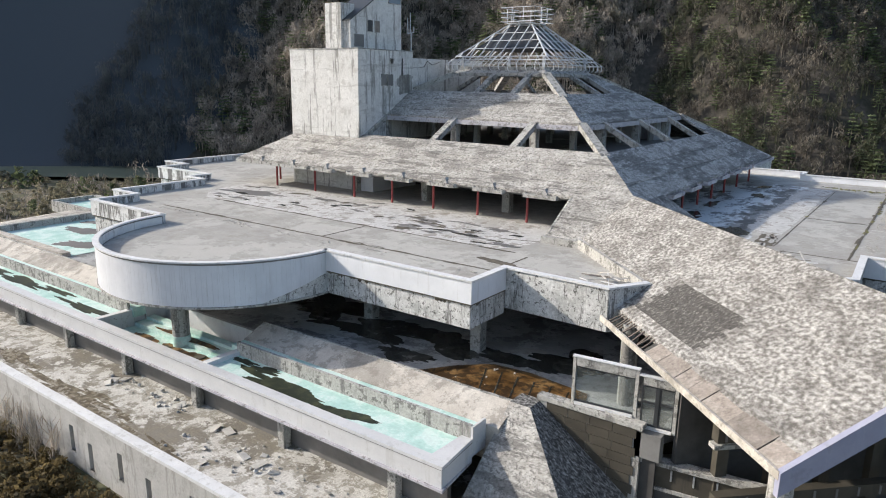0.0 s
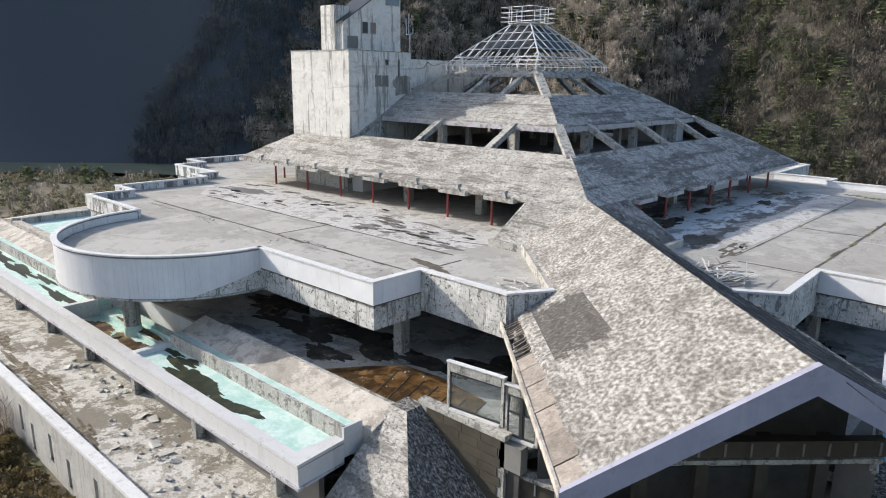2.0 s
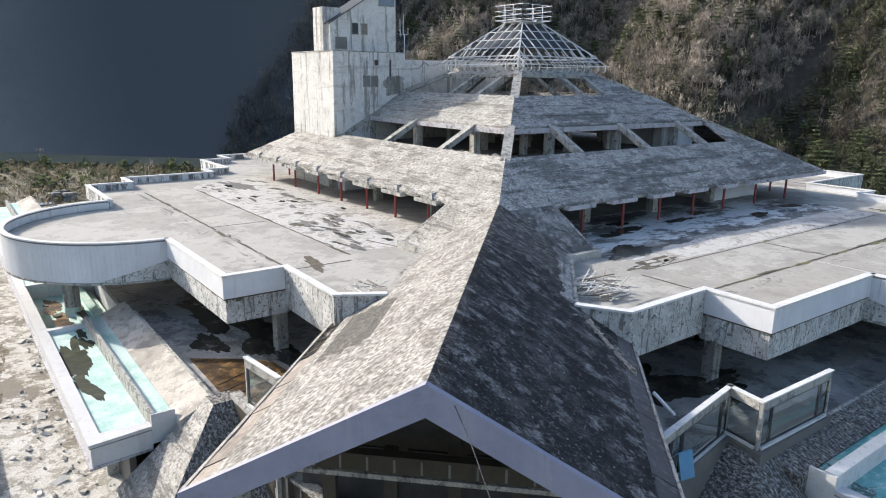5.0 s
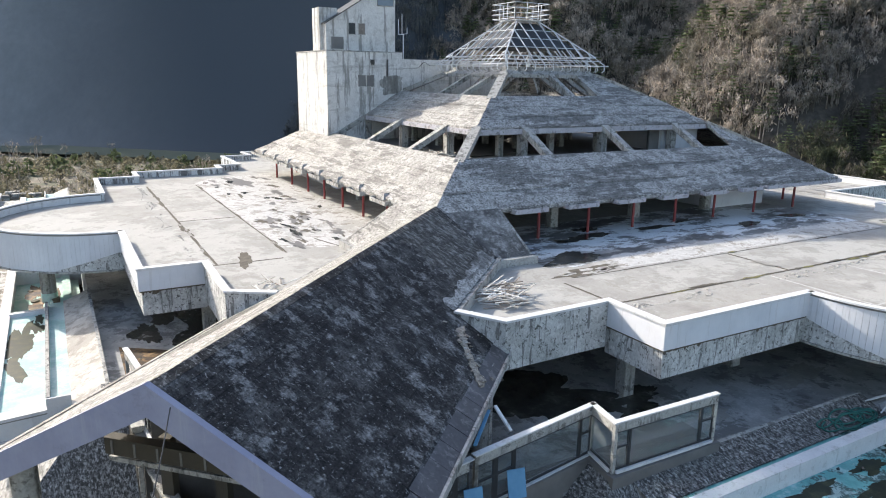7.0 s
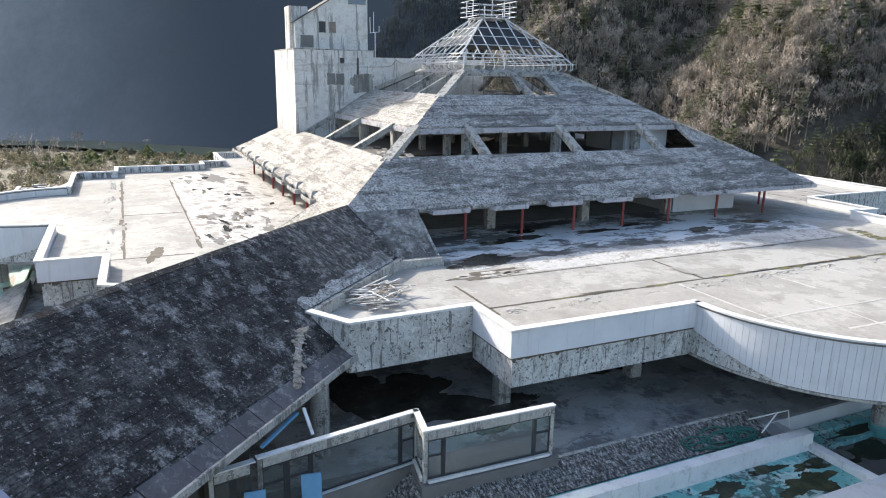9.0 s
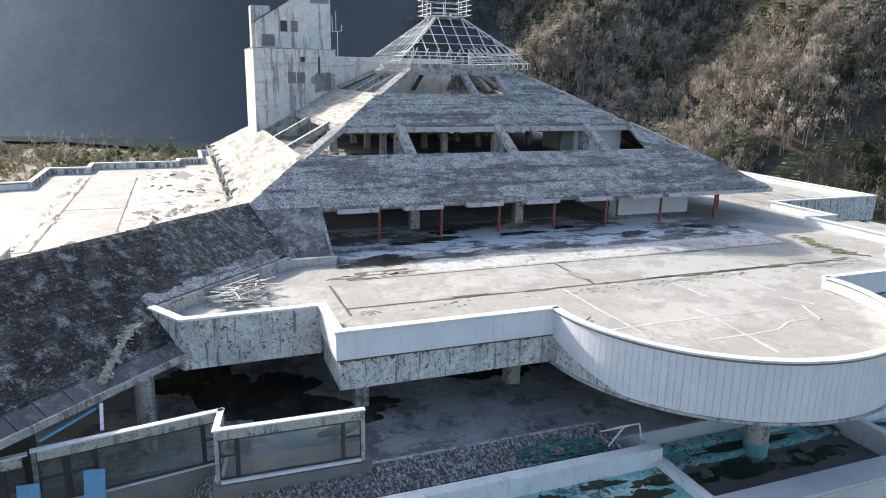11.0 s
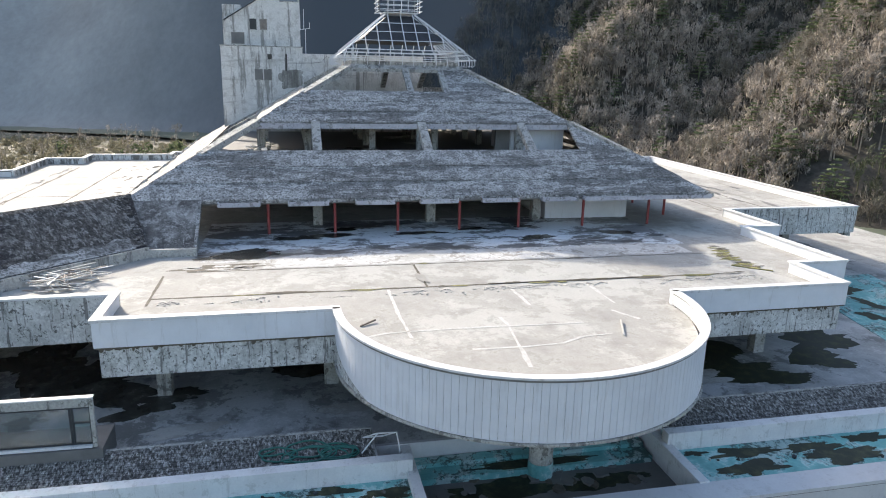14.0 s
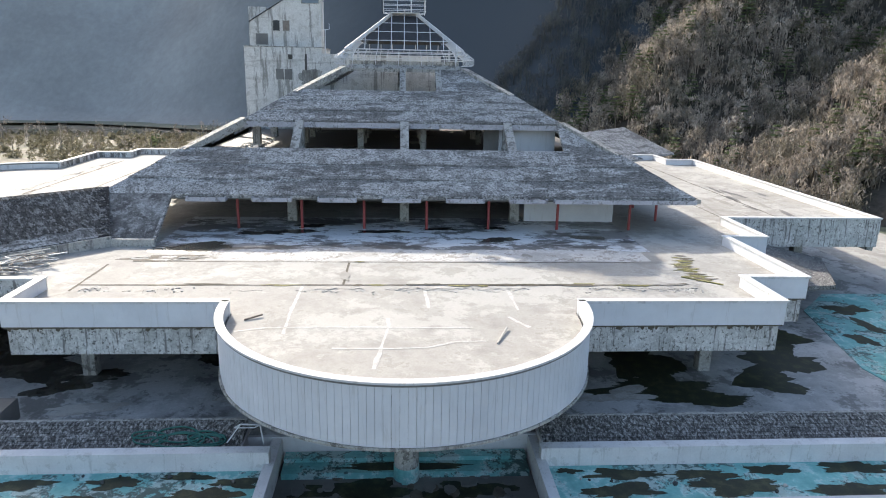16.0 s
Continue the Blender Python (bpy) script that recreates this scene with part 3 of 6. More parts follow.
for pts, raw in RUNS:
    for i in range(len(pts) - 1):
        if i in raw:
            run_of_wall(pts, i, "parapet_coping", "cap", 0.1, -0.45, CAP - 0.14, CAP, "white coping on the bare terrace edge")
            run_of_wall(pts, i, "edge_beam", "beam", -0.03, -0.4, 13.6, CAP - 0.14, "tall pitted concrete edge beam, stripped of its cladding", "beam")
        else:
            far_run = pts[0][0] < 0
            run_of_wall(pts, i, "parapet_wall", "streaked" if far_run else "white", 0.0, -0.36, 15.05, CAP - 0.2, "white clad terrace parapet, streaked with dirt")
            run_of_wall(pts, i, "parapet_coping", "cap", 0.1, -0.48, CAP - 0.12, CAP, "white coping on the terrace parapet")
            run_of_wall(pts, i, "coping_groove", "cap", 0.05, -0.4, CAP - 0.2, CAP - 0.12, "stepped moulding below the coping", "trim")
            run_of_wall(pts, i, "torn_flashing", "joint", -0.06, -0.34, 14.93, 15.05, "dark torn joint below the cladding", "trim")
            run_of_wall(pts, i, "edge_beam", "beam", -0.22, -0.7, 13.1, 14.93, "pitted bare concrete edge beam below the parapet", "beam")

chips = random.Random(83)
for pts, raw in RUNS:
    face = offset_line(pts, -0.2)
    for i in range(len(pts) - 1):
        a, b = face[i], face[i + 1]
        length = (b - a).length
        if i in raw or pts[0][0] < 0 or length < 2 or max(a.y, b.y) > 31:
            continue
        along, out = (b - a) / length, Vector(((b - a).y, -(b - a).x)) / length
        bm, t = bmesh.new(), 0.05
        while t < length - 0.5:
            w, drop = chips.uniform(0.08, 0.5), chips.choice((0.04, 0.06, 0.1, 0.16, 0.28))
            rise = chips.uniform(0.0, 0.05)
            ring = [(t, 14.94 + rise), (t + w, 14.95), (t + w * chips.uniform(0.7, 1.1), 14.93 - drop * 0.5), (t + w * 0.5, 14.93 - drop), (t - w * 0.05, 14.93 - drop * 0.7)]
            solid(bm, [(*(a + along * u - out * 0.03), z) for u, z in ring], [(*(a + along * u + out * 0.0), z) for u, z in ring])
            t += w + chips.choice((0.0, 0.05, 0.3, 0.8))
        shape("torn_plaster", bm, "joint", "dark crumbled plaster under the torn cladding", "trim", "structure")


def balcony(side):
    """The half-round balcony: drum of upright white panels, coping, soffit and column."""
    u0, v0 = BALCONY[side]
    place = face_p(side, u0, v0, 13.2)
    label = "half-round balcony clad in upright white panels" 
    root = thing("round_balcony", place, label, "balcony", kind="structure")
    n, lap = 92, 2.2 if side == "E" else 0.0
    def ring(r, z, k=n):
        return [face_p(side, u0 + r * math.sin(a), v0 + r * math.cos(a), z) for a in [radians(-90 - lap + (180 + 2 * lap) * i / k) for i in range(k + 1)]]
    # the coping_groove ring is dark grey to draw the shadow gap under the coping
    for name, r0, r1, z0, z1, mat in (("inner_lining", 11.38, 11.45, DECK, CAP - 0.27, "cap"), ("drum_wall", 11.45, 11.63, 13.25, CAP - 0.27, "beam"), ("coping", 11.3, 11.82, CAP - 0.12, CAP, "cap"), ("coping_groove", 11.42, 11.72, CAP - 0.27, CAP - 0.12, "soffit"), ("bottom_trim", 11.4, 11.78, 13.1, 13.25, "concrete")):
        bm = bmesh.new()
        i0, i1, o0, o1 = ring(r0, z0), ring(r0, z1), ring(r1, z0), ring(r1, z1)
        vs = [[bm.verts.new(p) for p in row] for row in (i0, i1, o1, o0)]
        for k in range(n):
            for a, b in ((0, 1), (1, 2), (2, 3), (3, 0)):
                bm.faces.new((vs[a][k], vs[a][k + 1], vs[b][k + 1], vs[b][k]))
        bm.faces.new([v[0] for v in vs])
        bm.faces.new([v[n] for v in vs][::-1])
        under(part(name, bm, mat), root)
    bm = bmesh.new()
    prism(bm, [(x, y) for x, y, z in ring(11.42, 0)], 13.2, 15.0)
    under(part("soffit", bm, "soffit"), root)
    # clad panels with open joints between them
    meshes = {}
    for k in range(n):
        a = radians(-90 - lap + (180 + 2 * lap) * (k + 0.5) / n)
        low = lambda j: 14.95 - 0.11 * j if j < 15 else 13.27
        torn = (low(k), low(k + 1)) if side == "S" else (low(k + 1), low(k))
        if torn not in meshes:
            bm = bmesh.new()
            w = math.pi * 11.66 / n * (1 + lap / 90)
            h = w / 2 - (0.009 if side == "E" else 0.004)
            solid(bm, [(-h, -0.02, torn[0]), (h, -0.02, torn[1]), (h, 0.025, torn[1]), (-h, 0.025, torn[0])], [(-h, -0.02, CAP - 0.28), (h, -0.02, CAP - 0.28), (h, 0.025, CAP - 0.28), (-h, 0.025, CAP - 0.28)])
            meshes[torn] = mesh_of(bm, "panel", "white")
        ob = new("panel", meshes[torn])
        x, y = face_xy(side, u0 + 11.66 * math.sin(a), v0 + 11.66 * math.cos(a))
        cx, cy = face_xy(side, u0, v0)
        ob.matrix_world = Matrix.Translation((x, y, 0)) @ Matrix.Rotation(math.atan2(y - cy, x - cx) - math.pi / 2, 4, "Z")
        under(ob, root)
    return root


for side in "ES":
    balcony(side)


def round_column(x, y, z0, z1, r, label):
    bm = bmesh.new()
    tube(bm, (x, y, z0), (x, y, z1), r, 24)
    ob = shape("round_column", bm, "concrete", label, "column")
    return ob


def square_column(x, y, z0, z1, w, label, mat="concrete"):
    bm = bmesh.new()
    box(bm, x - w / 2, x + w / 2, y - w / 2, y + w / 2, z0, z1)
    bmesh.ops.bevel(bm, geom=[e for e in bm.edges if abs(e.verts[0].co.z - e.verts[1].co.z) > 1], offset=0.04, segments=1, affect="EDGES")
    return shape("square_column", bm, mat, label, "column", group="columns")


for side in "ES":
    x, y = face_xy(side, 0, 58.0)
    round_column(x, y, 7.6, 13.2, 0.72, "stout round concrete column under the balcony")
    for u in (-22.9, 22.9):
        square_column(*face_xy(side, u, 46.4), LOWER, 15.0, 0.95, "square concrete column carrying the terrace deck")
    for u in (-11.7, 11.7) if side == "E" else (-11.0, 11.0):
        square_column(*face_xy(side, u, 46.4 if side == "E" else 45.8), LOWER, 15.0, 1.0, "square concrete column carrying the terrace deck")
    for u in (-23, -11.6, 0, 11.6, 23):
        square_column(*face_xy(side, u, 35.0), LOWER, 15.0, 0.9, "square concrete column carrying the terrace deck")
square_column(22.0, 44.0, 2.0, 15.0, 1.0, "square concrete column carrying the terrace deck")


# ---- pools round the lower storey ----
def pool_side(side, apron_v, apron_z, wall_v, bed):
    """Apron, channel, low wall, pool bed and outer parapet along one front, up to the corner by the wing."""
    end, far = -30.4, 62.0
    south = side == "S"
    paint = "pool" if south else "pool_teal"
    inner, out = (61.2, 61.95) if south else (62.7, 64.25)
    gap = (-6.9, 7.4) if south else (-9.8, 8.3)
    for a, b in ((end - 0.8, gap[0]), (gap[1], far)):
        bm = bmesh.new()
        ring = ((b, apron_v, apron_z), (a, apron_v, apron_z), (a, wall_v - 0.75, 9.55), (b, wall_v - 0.75, 9.55))
        solid(bm, [face_p(side, u, v, 7.2) for u, v, z in ring], [face_p(side, u, v, z) for u, v, z in ring])
        shape("pool_apron", bm, "pale" if south else "apron", "sun-bleached sloping apron beside the pool" if south else "worn shingle apron sloping to the pool", "apron", "structure")
        bm = bmesh.new()
        face_box(bm, side, a, b, apron_v - 0.25, apron_v, LOWER, apron_z + 0.03)
        shape("apron_curb", bm, "concrete", "low concrete curb along the apron", "curb", "structure")
        bm = bmesh.new()
        face_box(bm, side, b if b < 0 else a - 0.12, b + 0.12 if b < 0 else a, apron_v - 0.25, wall_v - 0.75, 7.2, 9.62)
        shape("bay_side_wall", bm, "coping_paint", "pale painted side wall of the deep bay", "wall", "structure")
    bm = bmesh.new()
    face_box(bm, side, gap[0] + 0.13, gap[1] - 0.13, apron_v + (0.35 if not south else -0.15), apron_v + (0.6 if not south else 0.15), 7.2, LOWER + 0.02)
    shape("bay_back_wall", bm, "coping_paint", "pale painted back wall of the deep bay", "wall", "structure")
    thin = 0.47 if south else 0.0
    for a, b in ((end + 0.3, gap[0]), (gap[1], far)):
        bm = bmesh.new()
        face_box(bm, side, a, b, wall_v - 0.75, wall_v + thin, 8.6, 9.5)
        shape("channel_floor", bm, paint, "narrow turquoise gutter channel", "channel", "structure")
    for a, b in ((end + 0.3, -7.9), (7.9, far)):
        bm = bmesh.new()
        face_box(bm, side, a, b, wall_v + thin, wall_v + 0.72, 8.0, 10.02)
        shape("pool_wall", bm, "concrete" if south else "cap", "rough concrete dividing wall of the pool" if south else "white dividing wall of the pool", "wall", "structure")
        bm = bmesh.new()
        face_box(bm, side, a + (0.5 if a < 0 else 0), b, wall_v + 0.72, inner, 7.6, bed)
        shape("pool_bed", bm, paint, "turquoise pool floor, drained and stained", "pool", "structure")
    bm = bmesh.new()
    face_box(bm, side, end + 0.12, end + 0.28, wall_v - 0.75, wall_v + 0.72, 8.0, 9.98)
    shape("channel_end", bm, "coping_paint", "thin painted end wall of the gutter channel", "wall", "structure")
    bm = bmesh.new()
    face_box(bm, side, -7.6, 7.6, 55.2, inner, 7.0, 7.75)
    shape("pool_bed", bm, "pool" if south else "damp", "silted deep middle bay of the drained pool", "pool", "structure")
    for u in (-7.9, 7.9):
        bm = bmesh.new()
        face_box(bm, side, u - 0.3, u + 0.3, 55.0, inner, 7.0, 9.3)
        shape("pool_cross_wall", bm, "cap", "low white cross wall in the pool", "wall", "structure")
    for z, w in ((8.4, 0.8), (8.15, 2.0)):
        bm = bmesh.new()
        face_box(bm, side, -7.4, 7.4, 56.0, 56.0 + w, 7.75, z)
        shape("pool_step", bm, paint, "turquoise step in the deep bay of the pool", "step", "structure")
    clods = random.Random(17 if south else 18)
    for k in range(5 if south else 34):
        bm = bmesh.new()
        ring = [(math.cos(i * 0.9 + k) * clods.uniform(0.7, 1.1), math.sin(i * 0.9 + k) * clods.uniform(0.7, 1.1)) for i in range(7)]
        solid(bm, [(x, y, -0.3) for x, y in ring], [(x * 0.93, y * 0.93, 0.12 + clods.uniform(0, 0.1)) for x, y in ring])
        ob = shape("dirt_clod", bm, clods.choice(("joint", "damp", "damp")), "cracked plate of dried silt in the deep bay", "silt", group="silt plates")
        r = clods.uniform(0.25, 0.65)
        ob.matrix_world = Matrix.Translation(face_p(side, clods.uniform(-7, 7), clods.uniform(57.4, 59.9), 7.75 + r * 0.12)) @ Matrix.Diagonal((r, r * 0.8, r * 0.4, 1))
    if not south:
        rows, field = 7, bmesh.new()
        for k in range(rows):
            v0, v1 = apron_v + (wall_v - 0.75 - apron_v) * k / rows, apron_v + (wall_v - 0.75 - apron_v) * (k + 1) / rows
            z0, z1 = apron_z + (9.55 - apron_z) * k / rows, apron_z + (9.55 - apron_z) * (k + 1) / rows
            u = end + 0.3 * (k % 2)
            while u < 50:
                if gap[0] - 0.75 < u < gap[1]:
                    u = gap[1]
                w = clods.uniform(0.45, 0.75)
                lift = clods.uniform(0.01, 0.035)
                slab(field, [face_p(side, u + w - 0.015, v0, z0 + lift * 0.4), face_p(side, u, v0, z0 + lift * 0.4), face_p(side, u, v1 + 0.03, z1 + lift + 0.02), face_p(side, u + w - 0.015, v1 + 0.03, z1 + lift + 0.02)], 0.03)
                u += w
        tagged(shape("apron_shingles", field, "apron", "worn overlapping shingles on the pool apron", "shingles"), kind="stuff")
    bm = bmesh.new()
    tube(bm, face_p(side, 0, 58.0, 7.76), face_p(side, 0, 58.0, 8.7), 0.76, 24)
    shape("painted_column_base", bm, paint, "turquoise painted base of the balcony column", "column base")
    # outer parapet: body, overhanging cap
    # its coping_groove strip is coloured dark for shadow below the pool coping
    for name, v0, v1, z0, z1, mat in (("pool_parapet", inner, out - 0.12, 7.72, 8.9, "coping_paint"), ("coping_groove", inner, out - 0.07, 8.9, 8.99, "soffit"), ("pool_coping", inner - 0.1, out, 8.99, 9.2, "coping_paint"), ("pool_cornice", inner, out + 0.05, 7.56, 7.72, "gutter")):
        bm = bmesh.new()
        prism(bm, [face_xy(side, u, v) for u, v in ((far, v0), (end + 1.1, v0), (end + 0.95, wall_v + 0.72), (end + 0.15, wall_v + 0.72), (end - 0.25 + (out - v1), v1), (far, v1))], z0, z1)
        shape(name, bm, mat, "long white outer parapet of the pool", "parapet", "structure")
    # the overhang's shadow is put into this wall through the dark concrete
    bm = bmesh.new()
    face_box(bm, side, end + 1, far, out - 2.75, out - 2.35, YARD, 7.6)
    shape("pool_base_wall", bm, "damp", "stained wall below the pool, darkened for the shadow under the parapet", "wall", "structure")
    for k in range(9):
        x, y = face_xy(side, -25.6 + 10.4 * k, out - 1.9)
        square_column(x, y, YARD, 7.6, 0.7, "short concrete pier under the pool parapet")


pool_side("S", 54.7, 10.45, 57.55, 8.95)
pool_side("E", 55.3, 10.25, 58.0, 8.85)

bm = bmesh.new()
box(bm, -90, 31, -66.9, -54, YARD - 0.5, YARD)
shape("yard_floor", bm, "yard", "rubble-strewn concrete yard below the pool", "yard", "structure")

# ---- the pyramid ----
def band(side, h0, h1, thick, name, mat, label, u_from=None, u_to=None):
    """A strip of one roof face between two half-widths."""
    z0, z1 = roof_z(h0), roof_z(h1)
    a0, b0 = (-h0 if u_from is None else u_from), (h0 if u_to is None else u_to)
    a1, b1 = (-h1 if u_from is None else u_from), (h1 if u_to is None else u_to)
    bm = bmesh.new()
    slab(bm, [face_p(side, a0, h0, z0), face_p(side, b0, h0, z0), face_p(side, b1, h1, z1), face_p(side, a1, h1, z1)], thick)
    return shape(name, bm, mat, label, "roof", "structure")


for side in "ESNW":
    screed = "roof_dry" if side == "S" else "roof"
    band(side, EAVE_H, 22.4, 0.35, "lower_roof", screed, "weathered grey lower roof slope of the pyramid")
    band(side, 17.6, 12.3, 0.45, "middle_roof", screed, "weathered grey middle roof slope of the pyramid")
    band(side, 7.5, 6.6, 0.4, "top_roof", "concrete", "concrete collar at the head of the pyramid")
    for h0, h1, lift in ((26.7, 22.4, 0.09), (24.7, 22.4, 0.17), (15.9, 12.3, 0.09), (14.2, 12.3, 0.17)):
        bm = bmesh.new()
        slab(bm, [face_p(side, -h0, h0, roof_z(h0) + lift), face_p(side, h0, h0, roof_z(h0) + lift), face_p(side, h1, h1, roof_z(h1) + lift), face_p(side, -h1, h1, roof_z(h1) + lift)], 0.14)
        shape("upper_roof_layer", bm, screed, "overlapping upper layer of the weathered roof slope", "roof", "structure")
    bm = bmesh.new()
    slab(bm, [face_p(side, -17.7, 17.8, 25.5), face_p(side, 17.7, 17.8, 25.5), face_p(side, 17.2, 17.2, 25.5), face_p(side, -17.2, 17.2, 25.5)], 0.55)
    shape("ring_beam", bm, "gutter", "concrete ring beam at the foot of the middle roof", "beam", "structure")
    for u in (-11.4, 0.0, 11.4):
        bm = bmesh.new()
        bar(bm, face_p(side, u, 22.6, roof_z(22.6) - 0.3), face_p(side, u, 17.5, roof_z(17.5) - 0.3), 0.9, 0.6)
        shape("rafter", bm, "concrete", "bare sloping concrete rafter in the roof opening", "rafter", group="rafters")
        square_column(*face_xy(side, u, 17.3), 22.2, 25.3, 0.9, "square concrete column inside the pyramid")
    for u in (-0.2, 4.1) if side == "E" else (-5.0, 0.5):
        bm = bmesh.new()
        bar(bm, face_p(side, u, 12.5, roof_z(12.5) - 0.3), face_p(side, u, 7.4, roof_z(7.4) - 0.3), 0.7, 0.5)
        shape("rafter", bm, "concrete", "bare sloping concrete rafter in the roof opening", "rafter", group="rafters")
    if side in "EN":
        for h0, h1, u0 in ((22.4, 17.6, 16.9 if side == "E" else 6.0), (12.3, 7.5, 4.45)):
            bm = bmesh.new()
            slab(bm, [face_p(side, u0, h0, roof_z(h0)), face_p(side, h0, h0, roof_z(h0)), face_p(side, h1, h1, roof_z(h1)), face_p(side, u0, h1, roof_z(h1))], 0.35)
            shape("roof_panel", bm, "roof", "closed roof panel beside the opening", "roof", "structure")
for sx, sy in ((1, -1), (1, 1), (-1, 1), (-1, -1)):
    for h0, h1 in ((22.6, 17.4), (12.5, 7.3)):
        bm = bmesh.new()
        bar(bm, (sx * h0, sy * h0, roof_z(h0) - 0.2), (sx * h1, sy * h1, roof_z(h1) - 0.2), 1.0, 0.6)
        shape("hip_rafter", bm, "concrete", "bare concrete hip rafter of the pyramid", "rafter", group="rafters")
bm = bmesh.new()
box(bm, -22, 22, -22, 22, 21.6, 22.2)
shape("upper_floor", bm, "damp", "wet concrete floor inside the pyramid", "floor", "structure")
bm = bmesh.new()
box(bm, -12, 12, -12, 12, 27.3, 27.7)
shape("attic_floor", bm, "damp", "concrete attic floor inside the pyramid", "floor", "structure")
# added dark block behind the arcade, standing in for its deep shade
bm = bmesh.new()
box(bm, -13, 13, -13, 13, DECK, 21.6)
shape("hall_core", bm, "dark_room", "added inner block, coloured dark as shade, closing the terrace storey", "wall", "structure")
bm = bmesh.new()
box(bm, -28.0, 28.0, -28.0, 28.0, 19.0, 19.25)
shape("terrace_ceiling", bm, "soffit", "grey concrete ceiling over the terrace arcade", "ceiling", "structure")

RED = (-16.3, -10.1, -4.0, 2.2, 8.4, 15.4, 22.8)


def red_column(x, y):
    bm = bmesh.new()
    tube(bm, (x, y, DECK), (x, y, 19.3), 0.14, 14)
    return shape("red_column", bm, "red", "slim red painted steel column under the eave", "column", group="red columns")


for side in "ESNW":
    for u in RED:
        red_column(*face_xy(side, u, 27.2))
    for u in (-11.6, 0, 11.6):
        square_column(*face_xy(side, u, 23.3), DECK, 19.0, 0.95, "square concrete column behind the red columns")

# ---- the wing ----
RIDGE, WING_END, WING_PITCH = 20.1, 76.4, 0.553


def wing_p(s, d, z):
    """A place s metres out along the diagonal and d metres across it, towards the east front."""
    return ((s + d) / math.sqrt(2), (d - s) / math.sqrt(2), z)


def wing_z(d):
    return RIDGE - WING_PITCH * abs(d)


PATCH = (57.9, 65.6, 4.6, 7.7)  # newer shingles on the pale slope: from, to, along and across


def wing_roof(sign, mat, label):
    """One slope of the wing: a deck of concrete with overlapping courses of shingles on it."""
    root = thing("wing_roof", wing_p(60, sign * 4, 16.0), label, "roof", kind="structure")
    bm = bmesh.new()
    slab(bm, [wing_p(39.6, 0, RIDGE - 0.05), wing_p(WING_END, 0, RIDGE - 0.05), wing_p(WING_END, sign * 8.7, wing_z(8.7) - 0.05), wing_p(56.4, sign * 8.7, wing_z(8.7) - 0.05), wing_p(56.4, sign * 6.1, wing_z(6.1) - 0.05), wing_p(42.5, sign * 6.1, wing_z(6.1) - 0.05)], 0.3)
    under(part("roof_deck", bm, mat), root)
    course, tab = 0.34, 0.98
    rng = random.Random(5 + sign)
    drop = -WING_PITCH * course
    def tab_ring(s, d, w, lift):
        hi, lo = wing_z(d) - 0.045 + lift, wing_z(d + course + 0.05) - 0.02 + lift
        return [wing_p(s, sign * d, hi), wing_p(s + w, sign * d, hi), wing_p(s + w, sign * (d + course + 0.05), lo), wing_p(s, sign * (d + course + 0.05), lo)]
    field, newer, upper = bmesh.new(), bmesh.new(), bmesh.new()
    bm = bmesh.new()
    slab(bm, tab_ring(0, 0, tab - 0.006, 0.03), 0.03)
    one = mesh_of(bm, "shingle", mat)
    base = Vector(wing_p(0, 0, 0))
    count = 0
    d, row = 0.02, 0
    while d < 8.4:
        s = 40.2 + (row % 2) * 0.49 + d * 0.42
        end = WING_END - 0.02
        while s < end:
            w = min(tab, end - s)
            if w > 0.2 and (s > 56.6 or d + course < 6.1):
                if s > 65.5 and w == tab and count < 290:
                    ob = new("shingle", one)
                    p = Vector(wing_p(s, sign * d, -WING_PITCH * d))
                    ob.matrix_world = Matrix.Translation(p + Vector((0, 0, rng.uniform(-0.005, 0.007)))) 
                    under(ob, root)
                    count += 1
                else:
                    patch = sign < 0 and PATCH[0] < s < PATCH[1] and PATCH[2] < d < PATCH[3]
                    worn = sign > 0 and s < 50.5 + 3.5 * noise.noise((d * 0.5, 3.0, s * 0.2)) + 0.5 * d
                    slab(newer if patch else upper if worn else field, tab_ring(s, d, w - 0.006, 0.03 + rng.uniform(-0.006, 0.008)), 0.03)
            s += tab
        d += course
        row += 1
    tagged(under(part("shingle_field", field, mat), root), kind="stuff")
    if sign < 0:
        tagged(under(part("newer_shingles", newer, "roof_patch", label="patch of darker, newer shingles"), root), kind="stuff")
        upper.free()
    else:
        newer.free()
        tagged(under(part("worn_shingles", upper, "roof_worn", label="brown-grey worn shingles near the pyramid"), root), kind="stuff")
    return root


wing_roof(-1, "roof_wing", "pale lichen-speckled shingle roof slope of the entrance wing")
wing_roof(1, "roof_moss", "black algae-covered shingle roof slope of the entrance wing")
for sign in (-1, 1):
    bm = bmesh.new()
    z = wing_z
    solid(bm, [wing_p(WING_END, 0, RIDGE - 1.25), wing_p(WING_END, sign * 9.8, z(9.8) - 1.1), wing_p(WING_END + 0.3, sign * 9.8, z(9.8) - 1.1), wing_p(WING_END + 0.3, 0, RIDGE - 1.25)],
          [wing_p(WING_END, 0, RIDGE + 0.05), wing_p(WING_END, sign * 9.8, z(9.8) + 0.05), wing_p(WING_END + 0.3, sign * 9.8, z(9.8) + 0.05), wing_p(WING_END + 0.3, 0, RIDGE + 0.05)])
    shape("gable_fascia", bm, "lilac", "broad pale lilac fascia along the gable", "fascia", "structure")

